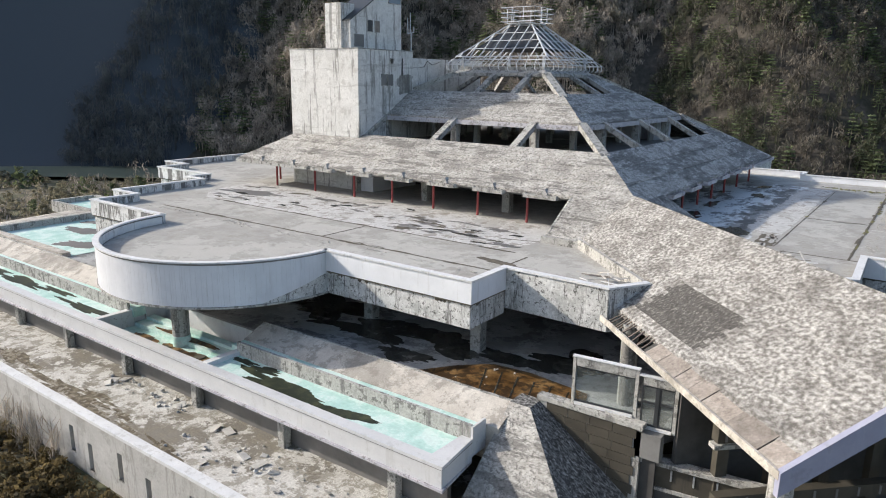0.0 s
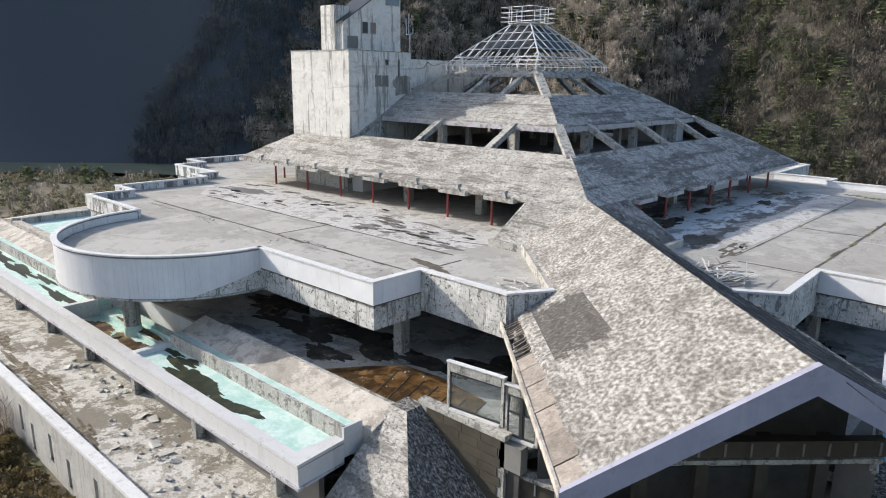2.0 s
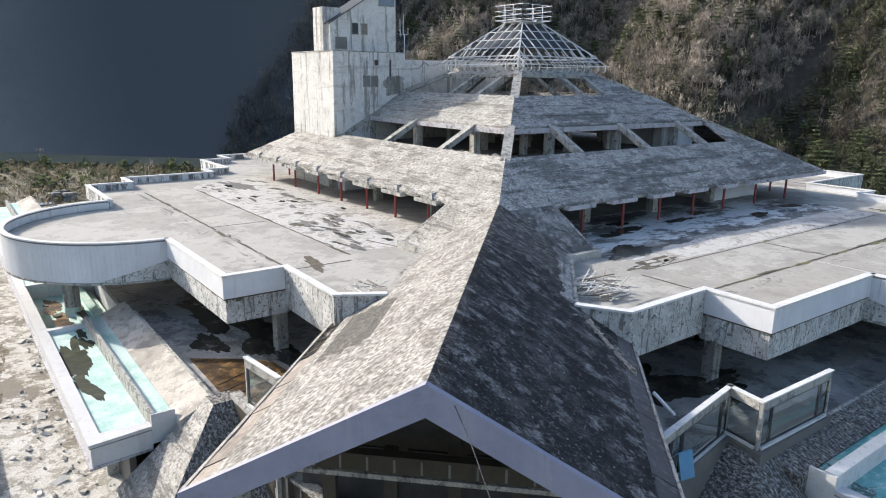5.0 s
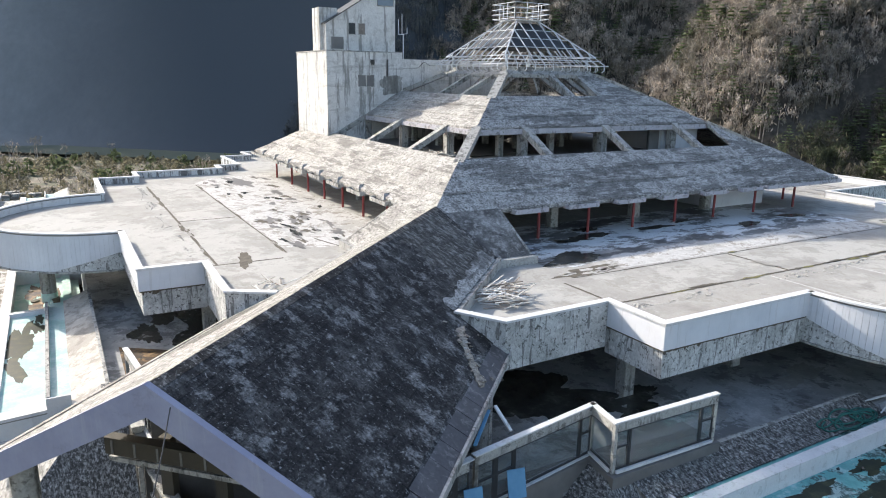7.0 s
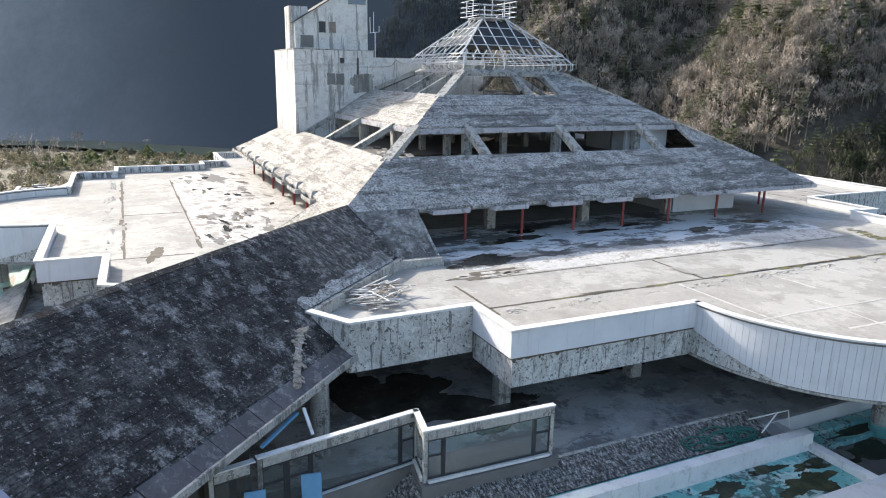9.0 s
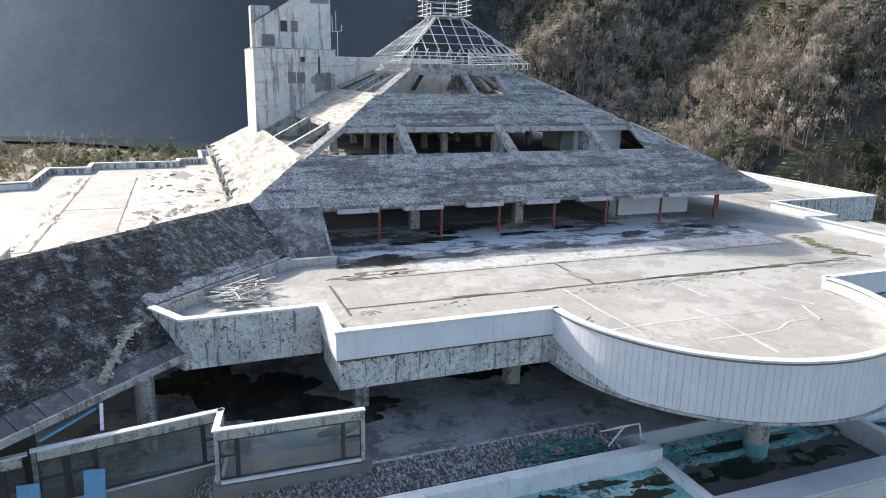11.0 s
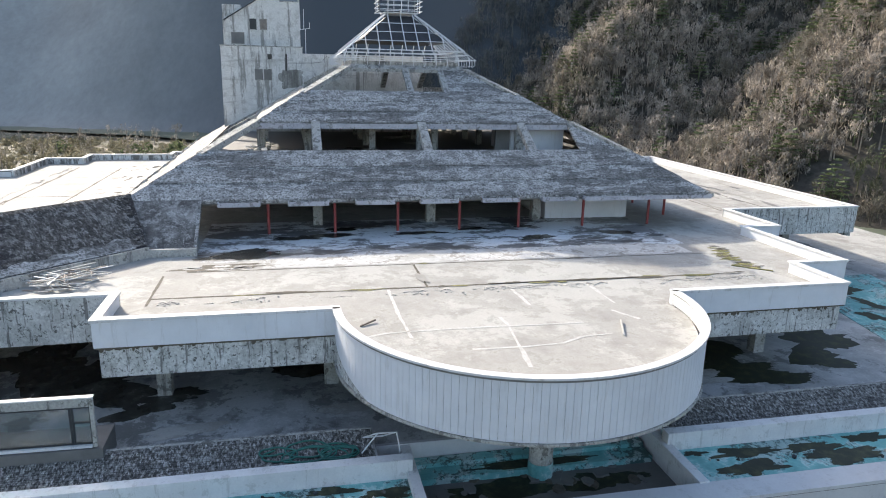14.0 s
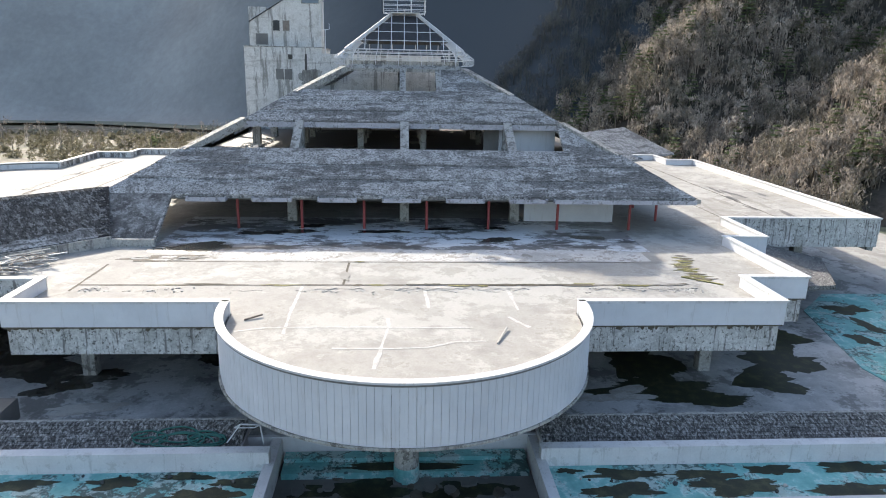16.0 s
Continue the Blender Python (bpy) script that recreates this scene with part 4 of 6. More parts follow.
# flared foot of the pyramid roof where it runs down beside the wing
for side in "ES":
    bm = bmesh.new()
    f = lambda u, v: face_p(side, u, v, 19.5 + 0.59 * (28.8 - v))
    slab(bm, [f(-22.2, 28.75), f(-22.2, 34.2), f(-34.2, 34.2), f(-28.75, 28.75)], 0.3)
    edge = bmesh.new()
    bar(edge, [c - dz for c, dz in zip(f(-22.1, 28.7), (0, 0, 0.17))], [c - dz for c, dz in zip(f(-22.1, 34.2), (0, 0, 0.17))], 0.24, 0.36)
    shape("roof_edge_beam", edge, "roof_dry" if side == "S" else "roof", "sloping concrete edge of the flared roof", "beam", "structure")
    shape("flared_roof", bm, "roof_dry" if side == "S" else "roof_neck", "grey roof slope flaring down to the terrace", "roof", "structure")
    bm = bmesh.new()
    face_box(bm, side, -25.6, -21.9, 34.1, 34.6, DECK, 16.5)
    shape("roof_curb", bm, "concrete", "low concrete curb at the foot of the roof", "curb", "structure")
    sgn = 1 if side == "E" else -1
    bm = bmesh.new()
    prism(bm, [wing_p(s, sgn * d, 0)[:2] for s, d in ((42.5, 5.9), (56.4, 5.9), (56.4, 6.35), (42.5, 6.35))], DECK, 16.72)
    shape("roof_curb", bm, "concrete", "pale concrete gutter curb along the wing roof", "curb", "structure")
# the far wing behind the pyramid
bm = bmesh.new()
solid(bm, [(-28, 28, 15.9), (-46, 46, 15.9), (-38.5, 53.5, 15.9), (-22.5, 36, 15.9)], [(-28, 28, 20.3), (-45, 45, 20.6), (-38.6, 53.4, 16.2), (-22.6, 36, 16.2)])
shape("far_wing_roof", bm, "roof", "grey roof of the far wing behind the pyramid", "roof", "structure")


# ---- the tower ----
def tower():
    bm = bmesh.new()
    box(bm, -23.8, -11.2, -23.2, -12.0, DECK, 34.0)
    shape("tower_shaft", bm, "tower", "tall stained white concrete service tower", "tower", "structure")
    bm = bmesh.new()
    box(bm, -23.88, -11.12, -23.28, -11.9, 34.0, 34.14)
    shape("tower_cornice", bm, "concrete", "thin weathered roof slab of the tower", "trim", "structure")
    bm = bmesh.new()
    box(bm, -11.7, -11.22, -12.0, 5.5, 22.2, 33.2)
    shape("tower_side_wall", bm, "tower", "cracked concrete wall running from tower to lantern", "wall", "structure")
    bm = bmesh.new()
    solid(bm, [(-17.2, -22.5, 34.14), (-13.1, -22.5, 34.14), (-13.1, -12.2, 34.14), (-17.2, -12.2, 34.14)],
          [(-17.2, -22.5, 37.6), (-13.1, -22.5, 37.6), (-13.1, -12.2, 44.0), (-17.2, -12.2, 44.0)])
    shape("tower_head", bm, "tower", "white lift house with a slanting roof on the tower", "tower", "structure")
    bm = bmesh.new()
    solid(bm, [(-17.3, -22.7, 37.5), (-12.95, -22.7, 37.5), (-12.95, -12.0, 44.1), (-17.3, -12.0, 44.1)],
          [(-17.3, -22.7, 37.64), (-12.95, -22.7, 37.64), (-12.95, -12.0, 44.24), (-17.3, -12.0, 44.24)])
    shape("tower_head_roof", bm, "window_frame", "dark slanting roof sheet of the lift house", "roof", "structure")
    bm = bmesh.new()
    box(bm, -17.1, -14.3, -22.95, -20.4, 34.14, 39.75)
    shape("chimney", bm, "tower", "square white chimney stack on the tower", "chimney", "structure")
    # openings and fixtures on the east face
    for name, x, y0, y1, z0, z1, mat, label in (
            ("window_1", -13.08, -19.2, -18.3, 36.4, 37.8, "window_frame", "dark barred window of the lift house"),
            ("window_2", -13.08, -17.75, -16.85, 36.4, 37.8, "plywood", "boarded window of the lift house"),
            ("door_1", -13.08, -21.75, -20.05, 34.4, 35.9, "soffit", "grey steel door of the lift house"),
            ("window_3", -11.18, -16.85, -16.3, 32.35, 33.0, "dark_room", "small dark opening in the tower"),
            ("window_4", -11.18, -18.65, -17.65, 29.5, 30.9, "soffit", "grey blocked window of the tower"),
            ("window_5", -11.18, -17.4, -16.4, 29.5, 30.9, "soffit", "grey blocked window of the tower"),
            ("window_7", -13.08, -14.9, -12.5, 40.35, 42.6, "shed_steel", "blue glazed window high on the lift house")):
        root = thing(name, (x, (y0 + y1) / 2, z0), label, "window" if "window" in name else "door", kind="structure")
        bm = bmesh.new()
        box(bm, x - 0.1, x + 0.03, y0, y1, z0, z1)
        under(part("pane", bm, mat), root)
        for a0, a1, b0, b1 in ((y0 - 0.06, y0, z0, z1), (y1, y1 + 0.06, z0, z1), (y0 - 0.06, y1 + 0.06, z1, z1 + 0.06), (y0 - 0.1, y1 + 0.1, z0 - 0.09, z0)):
            bm = bmesh.new()
            box(bm, x - 0.05, x + 0.07, a0, a1, b0, b1)
            under(part("frame", bm, "concrete"), root)
    # damp grey patch beside the blocked windows
    bm = bmesh.new()
    ring = []
    for i in range(40):
        a = i * math.pi / 20
        k = 1 + 0.4 * noise.noise((math.cos(a) * 1.6, math.sin(a) * 1.6, 6.0)) + 0.2 * noise.noise((math.cos(a) * 6, math.sin(a) * 6, 2.0))
        q = lambda v: math.copysign(abs(v) ** 0.6, v)
        ring.append((-13.6 + 1.8 * k * q(math.cos(a)), 29.7 + 1.15 * k * q(math.sin(a))))
    solid(bm, [(-11.21, y, z) for y, z in ring], [(-11.19, y, z) for y, z in ring])
    shape("damp_patch", bm, "plaster_damp", "dark damp patch on the tower wall", "stain", "structure")
    # the crack by the side wall
    bm = bmesh.new()
    last = None
    for y, z in ((-11.9, 31.9), (-10.6, 31.9), (-9.4, 32.1), (-8.6, 32.9), (-7.6, 32.4), (-6.4, 32.6), (-5.6, 32.9)):
        p = (-11.2, y, z)
        if last:
            bar(bm, last, p, 0.03, 0.16, (1, 0, 0))
        last = p
    bar(bm, (-11.18, -14.3, 33.1), (-11.18, -14.35, 30.8), 0.28, 0.03, (1, 0, 0))
    shape("wall_crack", bm, "dark_room", "ragged dark crack in the concrete wall", "crack", "structure")
    # aerial
    root = thing("roof_aerial", (-11.9, -11.5, 33.2), "forked light grey aerial mast beside the lift house", "aerial")
    for name, a, b, w in (("mast", (-11.9, -11.5, 33.2), (-11.9, -11.5, 36.6), 0.1), ("crossbar", (-11.9, -12.25, 36.5), (-11.9, -10.85, 36.7), 0.08),
                          ("rod", (-11.9, -12.2, 36.5), (-11.9, -12.25, 38.6), 0.08), ("rod", (-11.9, -11.7, 36.6), (-11.9, -11.7, 39.3), 0.08), ("rod", (-11.9, -10.9, 36.68), (-11.9, -10.9, 37.5), 0.08)):
        bm = bmesh.new()
        bar(bm, a, b, w)
        under(part(name, bm, "white_steel"), root)



tower()


# ---- the lantern ----
def lantern():
    root = thing("roof_lantern", (0, 0, 32.0), "galvanised steel skeleton of a glazed roof lantern", "lantern", kind="structure")
    foot_h, foot_z, head_h, head_z = 7.2, 33.55, 1.7, 38.15
    lerp = lambda k: (foot_h + (head_h - foot_h) * k, foot_z + (head_z - foot_z) * k)
    for side in "ESNW":
        for j in range(9):
            u = -6.4 + 1.6 * j
            k = 1.0 if abs(u) <= head_h else (foot_h - abs(u)) / (foot_h - head_h)
            h, z = lerp(k)
            bm = bmesh.new()
            bar(bm, face_p(side, u, foot_h, foot_z), face_p(side, u, h, z), 0.09, 0.14)
            under(part("rafter_bar", bm, "white_steel"), root)
        for k in (0.0, 0.24, 0.48, 0.72, 1.0):
            h, z = lerp(k)
            bm = bmesh.new()
            bar(bm, face_p(side, -h, h, z), face_p(side, h, h, z), 0.12 if k in (0.0, 1.0) else 0.08)
            under(part("purlin_bar", bm, "white_steel"), root)
        bm = bmesh.new()
        slab(bm, [face_p(side, -5.2, 5.4, 34.6), face_p(side, 5.2, 5.4, 34.6), face_p(side, 1.5, 1.6, 37.8), face_p(side, -1.5, 1.6, 37.8)], 0.06)
        under(part("inner_sheet", bm, "window_frame", label="dark inner roof sheet"), root)
        # hanging skirt frame with bent brackets
        for h, z in ((8.4, 32.5), (7.7, 33.1)):
            bm = bmesh.new()
            bar(bm, face_p(side, -h, h, z), face_p(side, h, h, z), 0.09)
            under(part("skirt_rail", bm, "white_steel"), root)
        for j in range(12):
            u = -7.6 + 1.38 * j
            bm = bmesh.new()
            bar(bm, face_p(side, u * 0.94, 7.2, 33.5), face_p(side, u, 8.45, 32.6), 0.07)
            bar(bm, face_p(side, u, 8.45, 32.6), face_p(side, u, 8.5, 31.9), 0.07)
            bar(bm, face_p(side, u, 8.5, 31.9), face_p(side, u, 8.1, 31.7), 0.06)
            under(part("bracket", bm, "white_steel"), root)
    for sx, sy in ((1, 1), (1, -1), (-1, 1), (-1, -1)):
        bm = bmesh.new()
        bar(bm, (sx * foot_h, sy * foot_h, foot_z), (sx * head_h, sy * head_h, head_z), 0.15)
        under(part("hip_bar", bm, "white_steel"), root)
        bm = bmesh.new()
        box(bm, sx * 6.4 - 0.15, sx * 6.4 + 0.15, sy * 6.4 - 0.15, sy * 6.4 + 0.15, 32.2, 33.7)
        under(part("post", bm, "steel"), root)
    cage = thing("lantern_railing", (0, 0, 38.15), "white railed platform at the top of the lantern", "railing")
    bm = bmesh.new()
    box(bm, -2.0, 2.0, -2.0, 2.0, 38.15, 38.27)
    under(part("platform", bm, "steel"), cage)
    for side in "ESNW":
        for z in (38.4, 39.0, 39.6, 40.3):
            bm = bmesh.new()
            bar(bm, face_p(side, -2.7, 2.7, z), face_p(side, 2.7, 2.7, z), 0.07)
            under(part("rail", bm, "white_steel"), cage)
        for u in (-2.7, -0.9, 0.9):
            bm = bmesh.new()
            bar(bm, face_p(side, u, 2.7, 38.25), face_p(side, u, 2.7, 40.3), 0.08)
            under(part("post", bm, "white_steel"), cage)
        bm = bmesh.new()
        bar(bm, face_p(side, 0, 1.9, 38.2), face_p(side, 0, 2.7, 38.4), 0.1)
        under(part("bracket", bm, "white_steel"), cage)


lantern()
bm = bmesh.new()
box(bm, -6.7, 6.7, -6.7, 6.7, 31.2, 32.2)
shape("lantern_base", bm, "concrete", "concrete base ring of the lantern", "wall", "structure")


# ---- eaves: boxes between the red columns, closed rooms behind ----
def eave_box(side, u0, u1, mat="white_steel"):
    """An open gutter trough: floor, front, back and two ends."""
    root = thing("gutter_box", face_p(side, (u0 + u1) / 2, 28.9, 18.9), "pale weathered gutter box under the eave", "gutter box", "gutter boxes")
    for name, a, b, v0, v1, z0, z1 in (("front", u0, u1, 29.32, 29.4, 18.9, 19.3), ("back", u0, u1, 28.45, 28.53, 18.98, 19.6), ("trough_floor", u0, u1, 28.45, 29.32, 18.9, 18.98), ("trough_end", u0, u0 + 0.08, 28.53, 29.32, 18.98, 19.34), ("trough_end", u1 - 0.08, u1, 28.53, 29.32, 18.98, 19.34)):
        bm = bmesh.new()
        face_box(bm, side, a, b, v0, v1, z0, z1)
        under(part(name, bm, mat), root)
    return root


for side in "ESNW":
    for j in range(7):
        u = -20.6 + 6.15 * j
        if u + 3.7 < 15:
            eave_box(side, u, u + 3.7, "gutter" if side == "E" else "concrete")
    eave_box(side, 14.6, 28.7, "gutter" if side == "E" else "concrete")
    # shade between the gutter boxes is put into the beam's dark grey
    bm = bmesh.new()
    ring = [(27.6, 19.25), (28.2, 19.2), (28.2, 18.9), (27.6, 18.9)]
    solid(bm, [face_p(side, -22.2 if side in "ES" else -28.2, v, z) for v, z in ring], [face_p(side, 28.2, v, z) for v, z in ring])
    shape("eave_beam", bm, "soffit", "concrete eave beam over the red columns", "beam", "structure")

for j in range(8):  # raised bracket ends on the south eave
    u = -19.0 + 6.15 * j
    bm = bmesh.new()
    solid(bm, [face_p("S", u - 0.5, 29.05, 19.3), face_p("S", u + 0.5, 29.05, 19.3), face_p("S", u, 28.75, 19.85)], [face_p("S", u - 0.5, 28.5, 19.3), face_p("S", u + 0.5, 28.5, 19.3), face_p("S", u, 28.1, 19.9)])
    shape("eave_bracket", bm, "concrete", "small triangular concrete bracket on the eave", "bracket", group="eave brackets")

bm = bmesh.new()
box(bm, 14.0, 23.3, 12.7, 22.3, DECK, 19.0)
shape("terrace_room_wall", bm, "white", "white plastered room at the corner of the arcade", "wall", "structure")
bm = bmesh.new()
box(bm, -22.6, -9.0, -23.0, -14.0, DECK, 19.0)
shape("terrace_room_wall", bm, "white", "white plastered room below the tower", "wall", "structure")
root = thing("door_2", (-15.6, -23.0, DECK), "open dark doorway in the white plastered room", "door", kind="structure")
bm = bmesh.new()
box(bm, -16.1, -15.2, -23.04, -22.9, DECK, 18.0)
under(part("opening", bm, "dark_room"), root)
bm = bmesh.new()
box(bm, -16.2, -15.1, -23.06, -22.96, 18.0, 18.1)
under(part("frame", bm, "concrete"), root)
bm = bmesh.new()
box(bm, 8.5, 16.4, 10.7, 17.1, 22.2, 25.3)
shape("attic_room_wall", bm, "white", "white plastered room inside the pyramid", "wall", "structure")
bm = bmesh.new()
box(bm, 15.6, 16.0, 9.0, 10.7, 22.2, 25.3)
shape("attic_door", bm, "soffit", "grey closed doorway beside the plastered room", "door", "structure")
for x in (-14.0, -7.0, 0.0, 7.0, 14.0):
    for y in (-12.2, -5.0, 2.2, 9.4):
        if x < 14 or y < 9:
            square_column(x, y, 22.2, 27.3, 0.7, "square concrete column inside the pyramid")
r2 = random.Random(77)
# wet blots are puddles; deck-coloured ones paint the floor's pale light reflections
for i in range(14):
    blot("puddle", r2.uniform(-14, 18), r2.uniform(-18, 18), r2.uniform(1, 4), r2.uniform(0.5, 1.6), 22.203 + 0.001 * (i % 6), r2.choice(("wet", "wet", "deck")), "dark rain pool and pale painted light streak on the attic floor", "puddle", i + 900, r2.uniform(0, 180), 0.6)


# ---- the wing: eave strips, gable front, columns ----
rng = random.Random(11)
for sign in (-1, 1):
    bm = bmesh.new()
    bar(bm, wing_p(56.4, sign * 9.75, wing_z(9.75) - 0.15), wing_p(WING_END + 0.2, sign * 9.75, wing_z(9.75) - 0.15), 0.14, 0.4)
    shape("eave_fascia", bm, "pale" if sign < 0 else "concrete", "rough edge board along the wing eave", "fascia", "structure")
    bm = bmesh.new()
    slab(bm, [wing_p(63.0 if sign < 0 else 56.4, sign * 8.6, wing_z(8.6) - 0.22), wing_p(WING_END, sign * 8.6, wing_z(8.6) - 0.22), wing_p(WING_END, sign * 9.7, wing_z(9.7) - 0.22), wing_p(63.0 if sign < 0 else 56.4, sign * 9.7, wing_z(9.7) - 0.22)], 0.1)
    shape("eave_underlay", bm, "dark_room", "dark underlay of the wing eave", "roof", "structure")
    boards = thing("eave_boards", wing_p(69, sign * 9.2, wing_z(9.2)), "bare roof boards, stripped of shingles, along the wing eave" if sign < 0 else "dark damp boards along the wing eave", "boards")
    s = 57.2
    while s < WING_END - 0.4:
        w = rng.uniform(1.3, 2.6)
        e = min(s + w, WING_END - 0.05)
        if sign > 0 or s > 63.2 or rng.random() < 0.25:
            bm = bmesh.new()
            t = rng.uniform(-0.05, 0.05)
            slab(bm, [wing_p(s, sign * 8.62, wing_z(8.62) - 0.06), wing_p(e - 0.05, sign * 8.62, wing_z(8.62) - 0.06 + t), wing_p(e - 0.05, sign * 9.68, wing_z(9.68) - 0.06 + t), wing_p(s, sign * 9.68, wing_z(9.68) - 0.06)], 0.05)
            under(part("board", bm, "plywood" if sign < 0 else "bitumen"), boards)
        s = e
    if sign < 0:
        battens = thing("eave_battens", wing_p(60, -9.2, wing_z(9.2) - 0.2), "exposed broken roof battens over a hole in the eave", "battens")
        for j in range(18):
            s = 57.4 + 0.36 * j
            if rng.random() < 0.2:
                continue
            bm = bmesh.new()
            tilt = rng.uniform(-0.25, 0.25)
            bar(bm, wing_p(s, -8.55, wing_z(8.55) - 0.1), wing_p(s + tilt, -9.7, wing_z(9.7) - 0.1 - rng.uniform(0, 0.1)), 0.09, 0.07)
            under(part("batten", bm, "timber"), battens)
# bleached, gritty foot of the dark slope along its curb
bm = bmesh.new()
lower, upper = [], []
for i in range(28):
    t = 43.4 + i * 0.48
    d = 4.9 + 0.5 * noise.noise((t * 0.8, 2.0, 0)) + 0.25 * noise.noise((t * 2.6, 5.0, 0)) + 0.02 * i
    lower.append(wing_p(t, 6.05, wing_z(6.05) + 0.05))
    upper.append(wing_p(t, d, wing_z(d) + 0.05))
slab(bm, lower + upper[::-1], 0.03)
shape("gritty_roof_foot", bm, "roof", "pale gritty worn strip along the foot of the dark roof", "roof", "structure")
# torn plaster edge on the east slope: crumbling crust, with crumbs beside it
crumbs = random.Random(29)
bm, near_edge, far_edge = bmesh.new(), [], []
for i in range(46):
    k = i / 45
    t, d = 58.0 + 4.6 * k + 0.08 * noise.noise((k * 7, 1.0, 0)), 6.85 + 2.4 * k ** 1.2 + 0.06 * noise.noise((k * 9, 4.0, 0))
    w = (0.17 + 0.16 * abs(noise.noise((k * 15, 8.0, 0)))) * (1.9 if k < 0.12 else 1.0)
    near_edge.append(wing_p(t + w, d - w * 0.5, wing_z(d) + 0.1 + 0.05 * noise.noise((k * 22, 2.0, 0))))
    far_edge.append(wing_p(t - w, d + w * 0.5, wing_z(d) + 0.08 + 0.06 * noise.noise((k * 25, 6.0, 0))))
for (a, b), (c, e) in zip(zip(near_edge, near_edge[1:]), zip(far_edge, far_edge[1:])):
    slab(bm, [a, b, e, c], 0.16)
shape("torn_roof_edge", bm, "torn", "torn crust of pale plaster on the dark roof", "roof edge", "structure")
for i in range(34):
    k = crumbs.random()
    t, d, r = 58.0 + 4.6 * k + crumbs.gauss(0, 0.35), 6.85 + 2.4 * k ** 1.2 + crumbs.gauss(0, 0.3), crumbs.uniform(0.05, 0.16)
    bm = bmesh.new()
    box(bm, -r, r, -r * 0.6, r * 0.7, -0.03, 0.05)
    for v in bm.verts:
        v.co += Vector((crumbs.uniform(-1, 1), crumbs.uniform(-1, 1), 0)) * r * 0.4
    ob = shape("plaster_crumb", bm, crumbs.choice(("torn", "rubble", "plywood")), "loose crumb of plaster on the dark roof", "rubble", group="roof crumbs")
    ob.matrix_world = pose(*wing_p(t, d, wing_z(d) + 0.07), crumbs.uniform(-20, 20), 25, crumbs.uniform(0, 180))

for sign in (-1, 1):
    for s, d in ((74.8, 8.2), (59.5, 8.7)):
        x, y, _ = wing_p(s, sign * d, 0)
        round_column(x, y, YARD if s > 70 else LOWER, wing_z(d) - 0.35, 0.55, "round concrete column carrying the wing roof")


def wing_box(bm, s0, s1, d0, d1, z0, z1):
    prism(bm, [wing_p(s, d, 0)[:2] for s, d in ((s0, d0), (s1, d0), (s1, d1), (s0, d1))], z0, z1)


# the recess's shade is put into this wall's near-black colour
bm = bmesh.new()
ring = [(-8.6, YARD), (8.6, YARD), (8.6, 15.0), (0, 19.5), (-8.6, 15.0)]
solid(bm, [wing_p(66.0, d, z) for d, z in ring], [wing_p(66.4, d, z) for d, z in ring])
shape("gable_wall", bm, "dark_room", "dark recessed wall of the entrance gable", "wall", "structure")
for z0, z1, s0, mat, name, label in ((12.2, 13.1, 70.0, "brown_tile", "gable_beam", "broad brown-tiled beam across the gable"), (11.7, 11.95, 69.8, "concrete", "gable_ledge", "thin concrete ledge under the tiled beam"), (8.6, 9.3, 70.4, "brown_tile", "gable_beam", "brown-tiled lower beam across the gable"), (YARD, 5.2, 71.0, "concrete", "gable_step", "concrete plinth of the entrance")):
    root = thing(name, wing_p(s0, 0, z0), label, "beam", kind="structure")
    bm = bmesh.new()
    wing_box(bm, s0 - 0.6, s0, -8.4, 8.4, z0, z1)
    under(part("beam", bm, mat), root)
    if mat == "brown_tile":
        for j in range(13):
            bm = bmesh.new()
            d = -8.0 + 1.33 * j
            wing_box(bm, s0, s0 + 0.05, d, d + 0.12, z0 + 0.08, z1 - 0.1)
            under(part("rib", bm, "soffit"), root)
for j in range(5):
    d = -6.6 + 3.3 * j
    bm = bmesh.new()
    wing_box(bm, 67.4, 67.9, d - 0.35, d + 0.35, YARD, 12.2 if abs(d) > 1 else 18.4)
    shape("gable_pier", bm, "brown_tile", "brown-tiled pier in the entrance gable", "pier", group="gable piers")
for d0, d1, z0, z1 in ((-5.2, -2.9, 13.3, 14.6), (-1.0, 0.1, 13.6, 15.6), (0.3, 2.6, 13.6, 15.4), (2.9, 5.2, 13.3, 14.6), (-5.8, -3.6, 9.6, 11.4), (-2.6, -0.6, 9.6, 11.4), (0.6, 2.8, 9.6, 11.4), (3.6, 5.8, 9.6, 11.4)):
    root = thing("gable_window", wing_p(66.5, (d0 + d1) / 2, z0), "window in the recessed gable wall, its pane pale for reflected light", "window", group="gable windows")
    # opaque pale pane: the glass's reflected light is put into its colour
    bm = bmesh.new()
    wing_box(bm, 66.42, 66.46, d0, d1, z0, z1)
    under(part("pane", bm, "plaster"), root)
    for a0, a1, b0, b1 in ((d0 - 0.08, d0, z0, z1), (d1, d1 + 0.08, z0, z1), (d0 - 0.08, d1 + 0.08, z1, z1 + 0.08), (d0 - 0.08, d1 + 0.08, z0 - 0.08, z0)):
        bm = bmesh.new()
        wing_box(bm, 66.4, 66.55, a0, a1, b0, b1)
        under(part("frame", bm, "window_frame"), root)
bm = bmesh.new()
slack = [(53.26, -52.97, 20.02), (55.0, -53.5, 19.4), (56.66, -54.03, 18.75), (58.5, -54.7, 17.9), (66.0, -57.3, 14.2), (78.0, -61.3, 7.8), (93.0, -66.5, 0.2)]
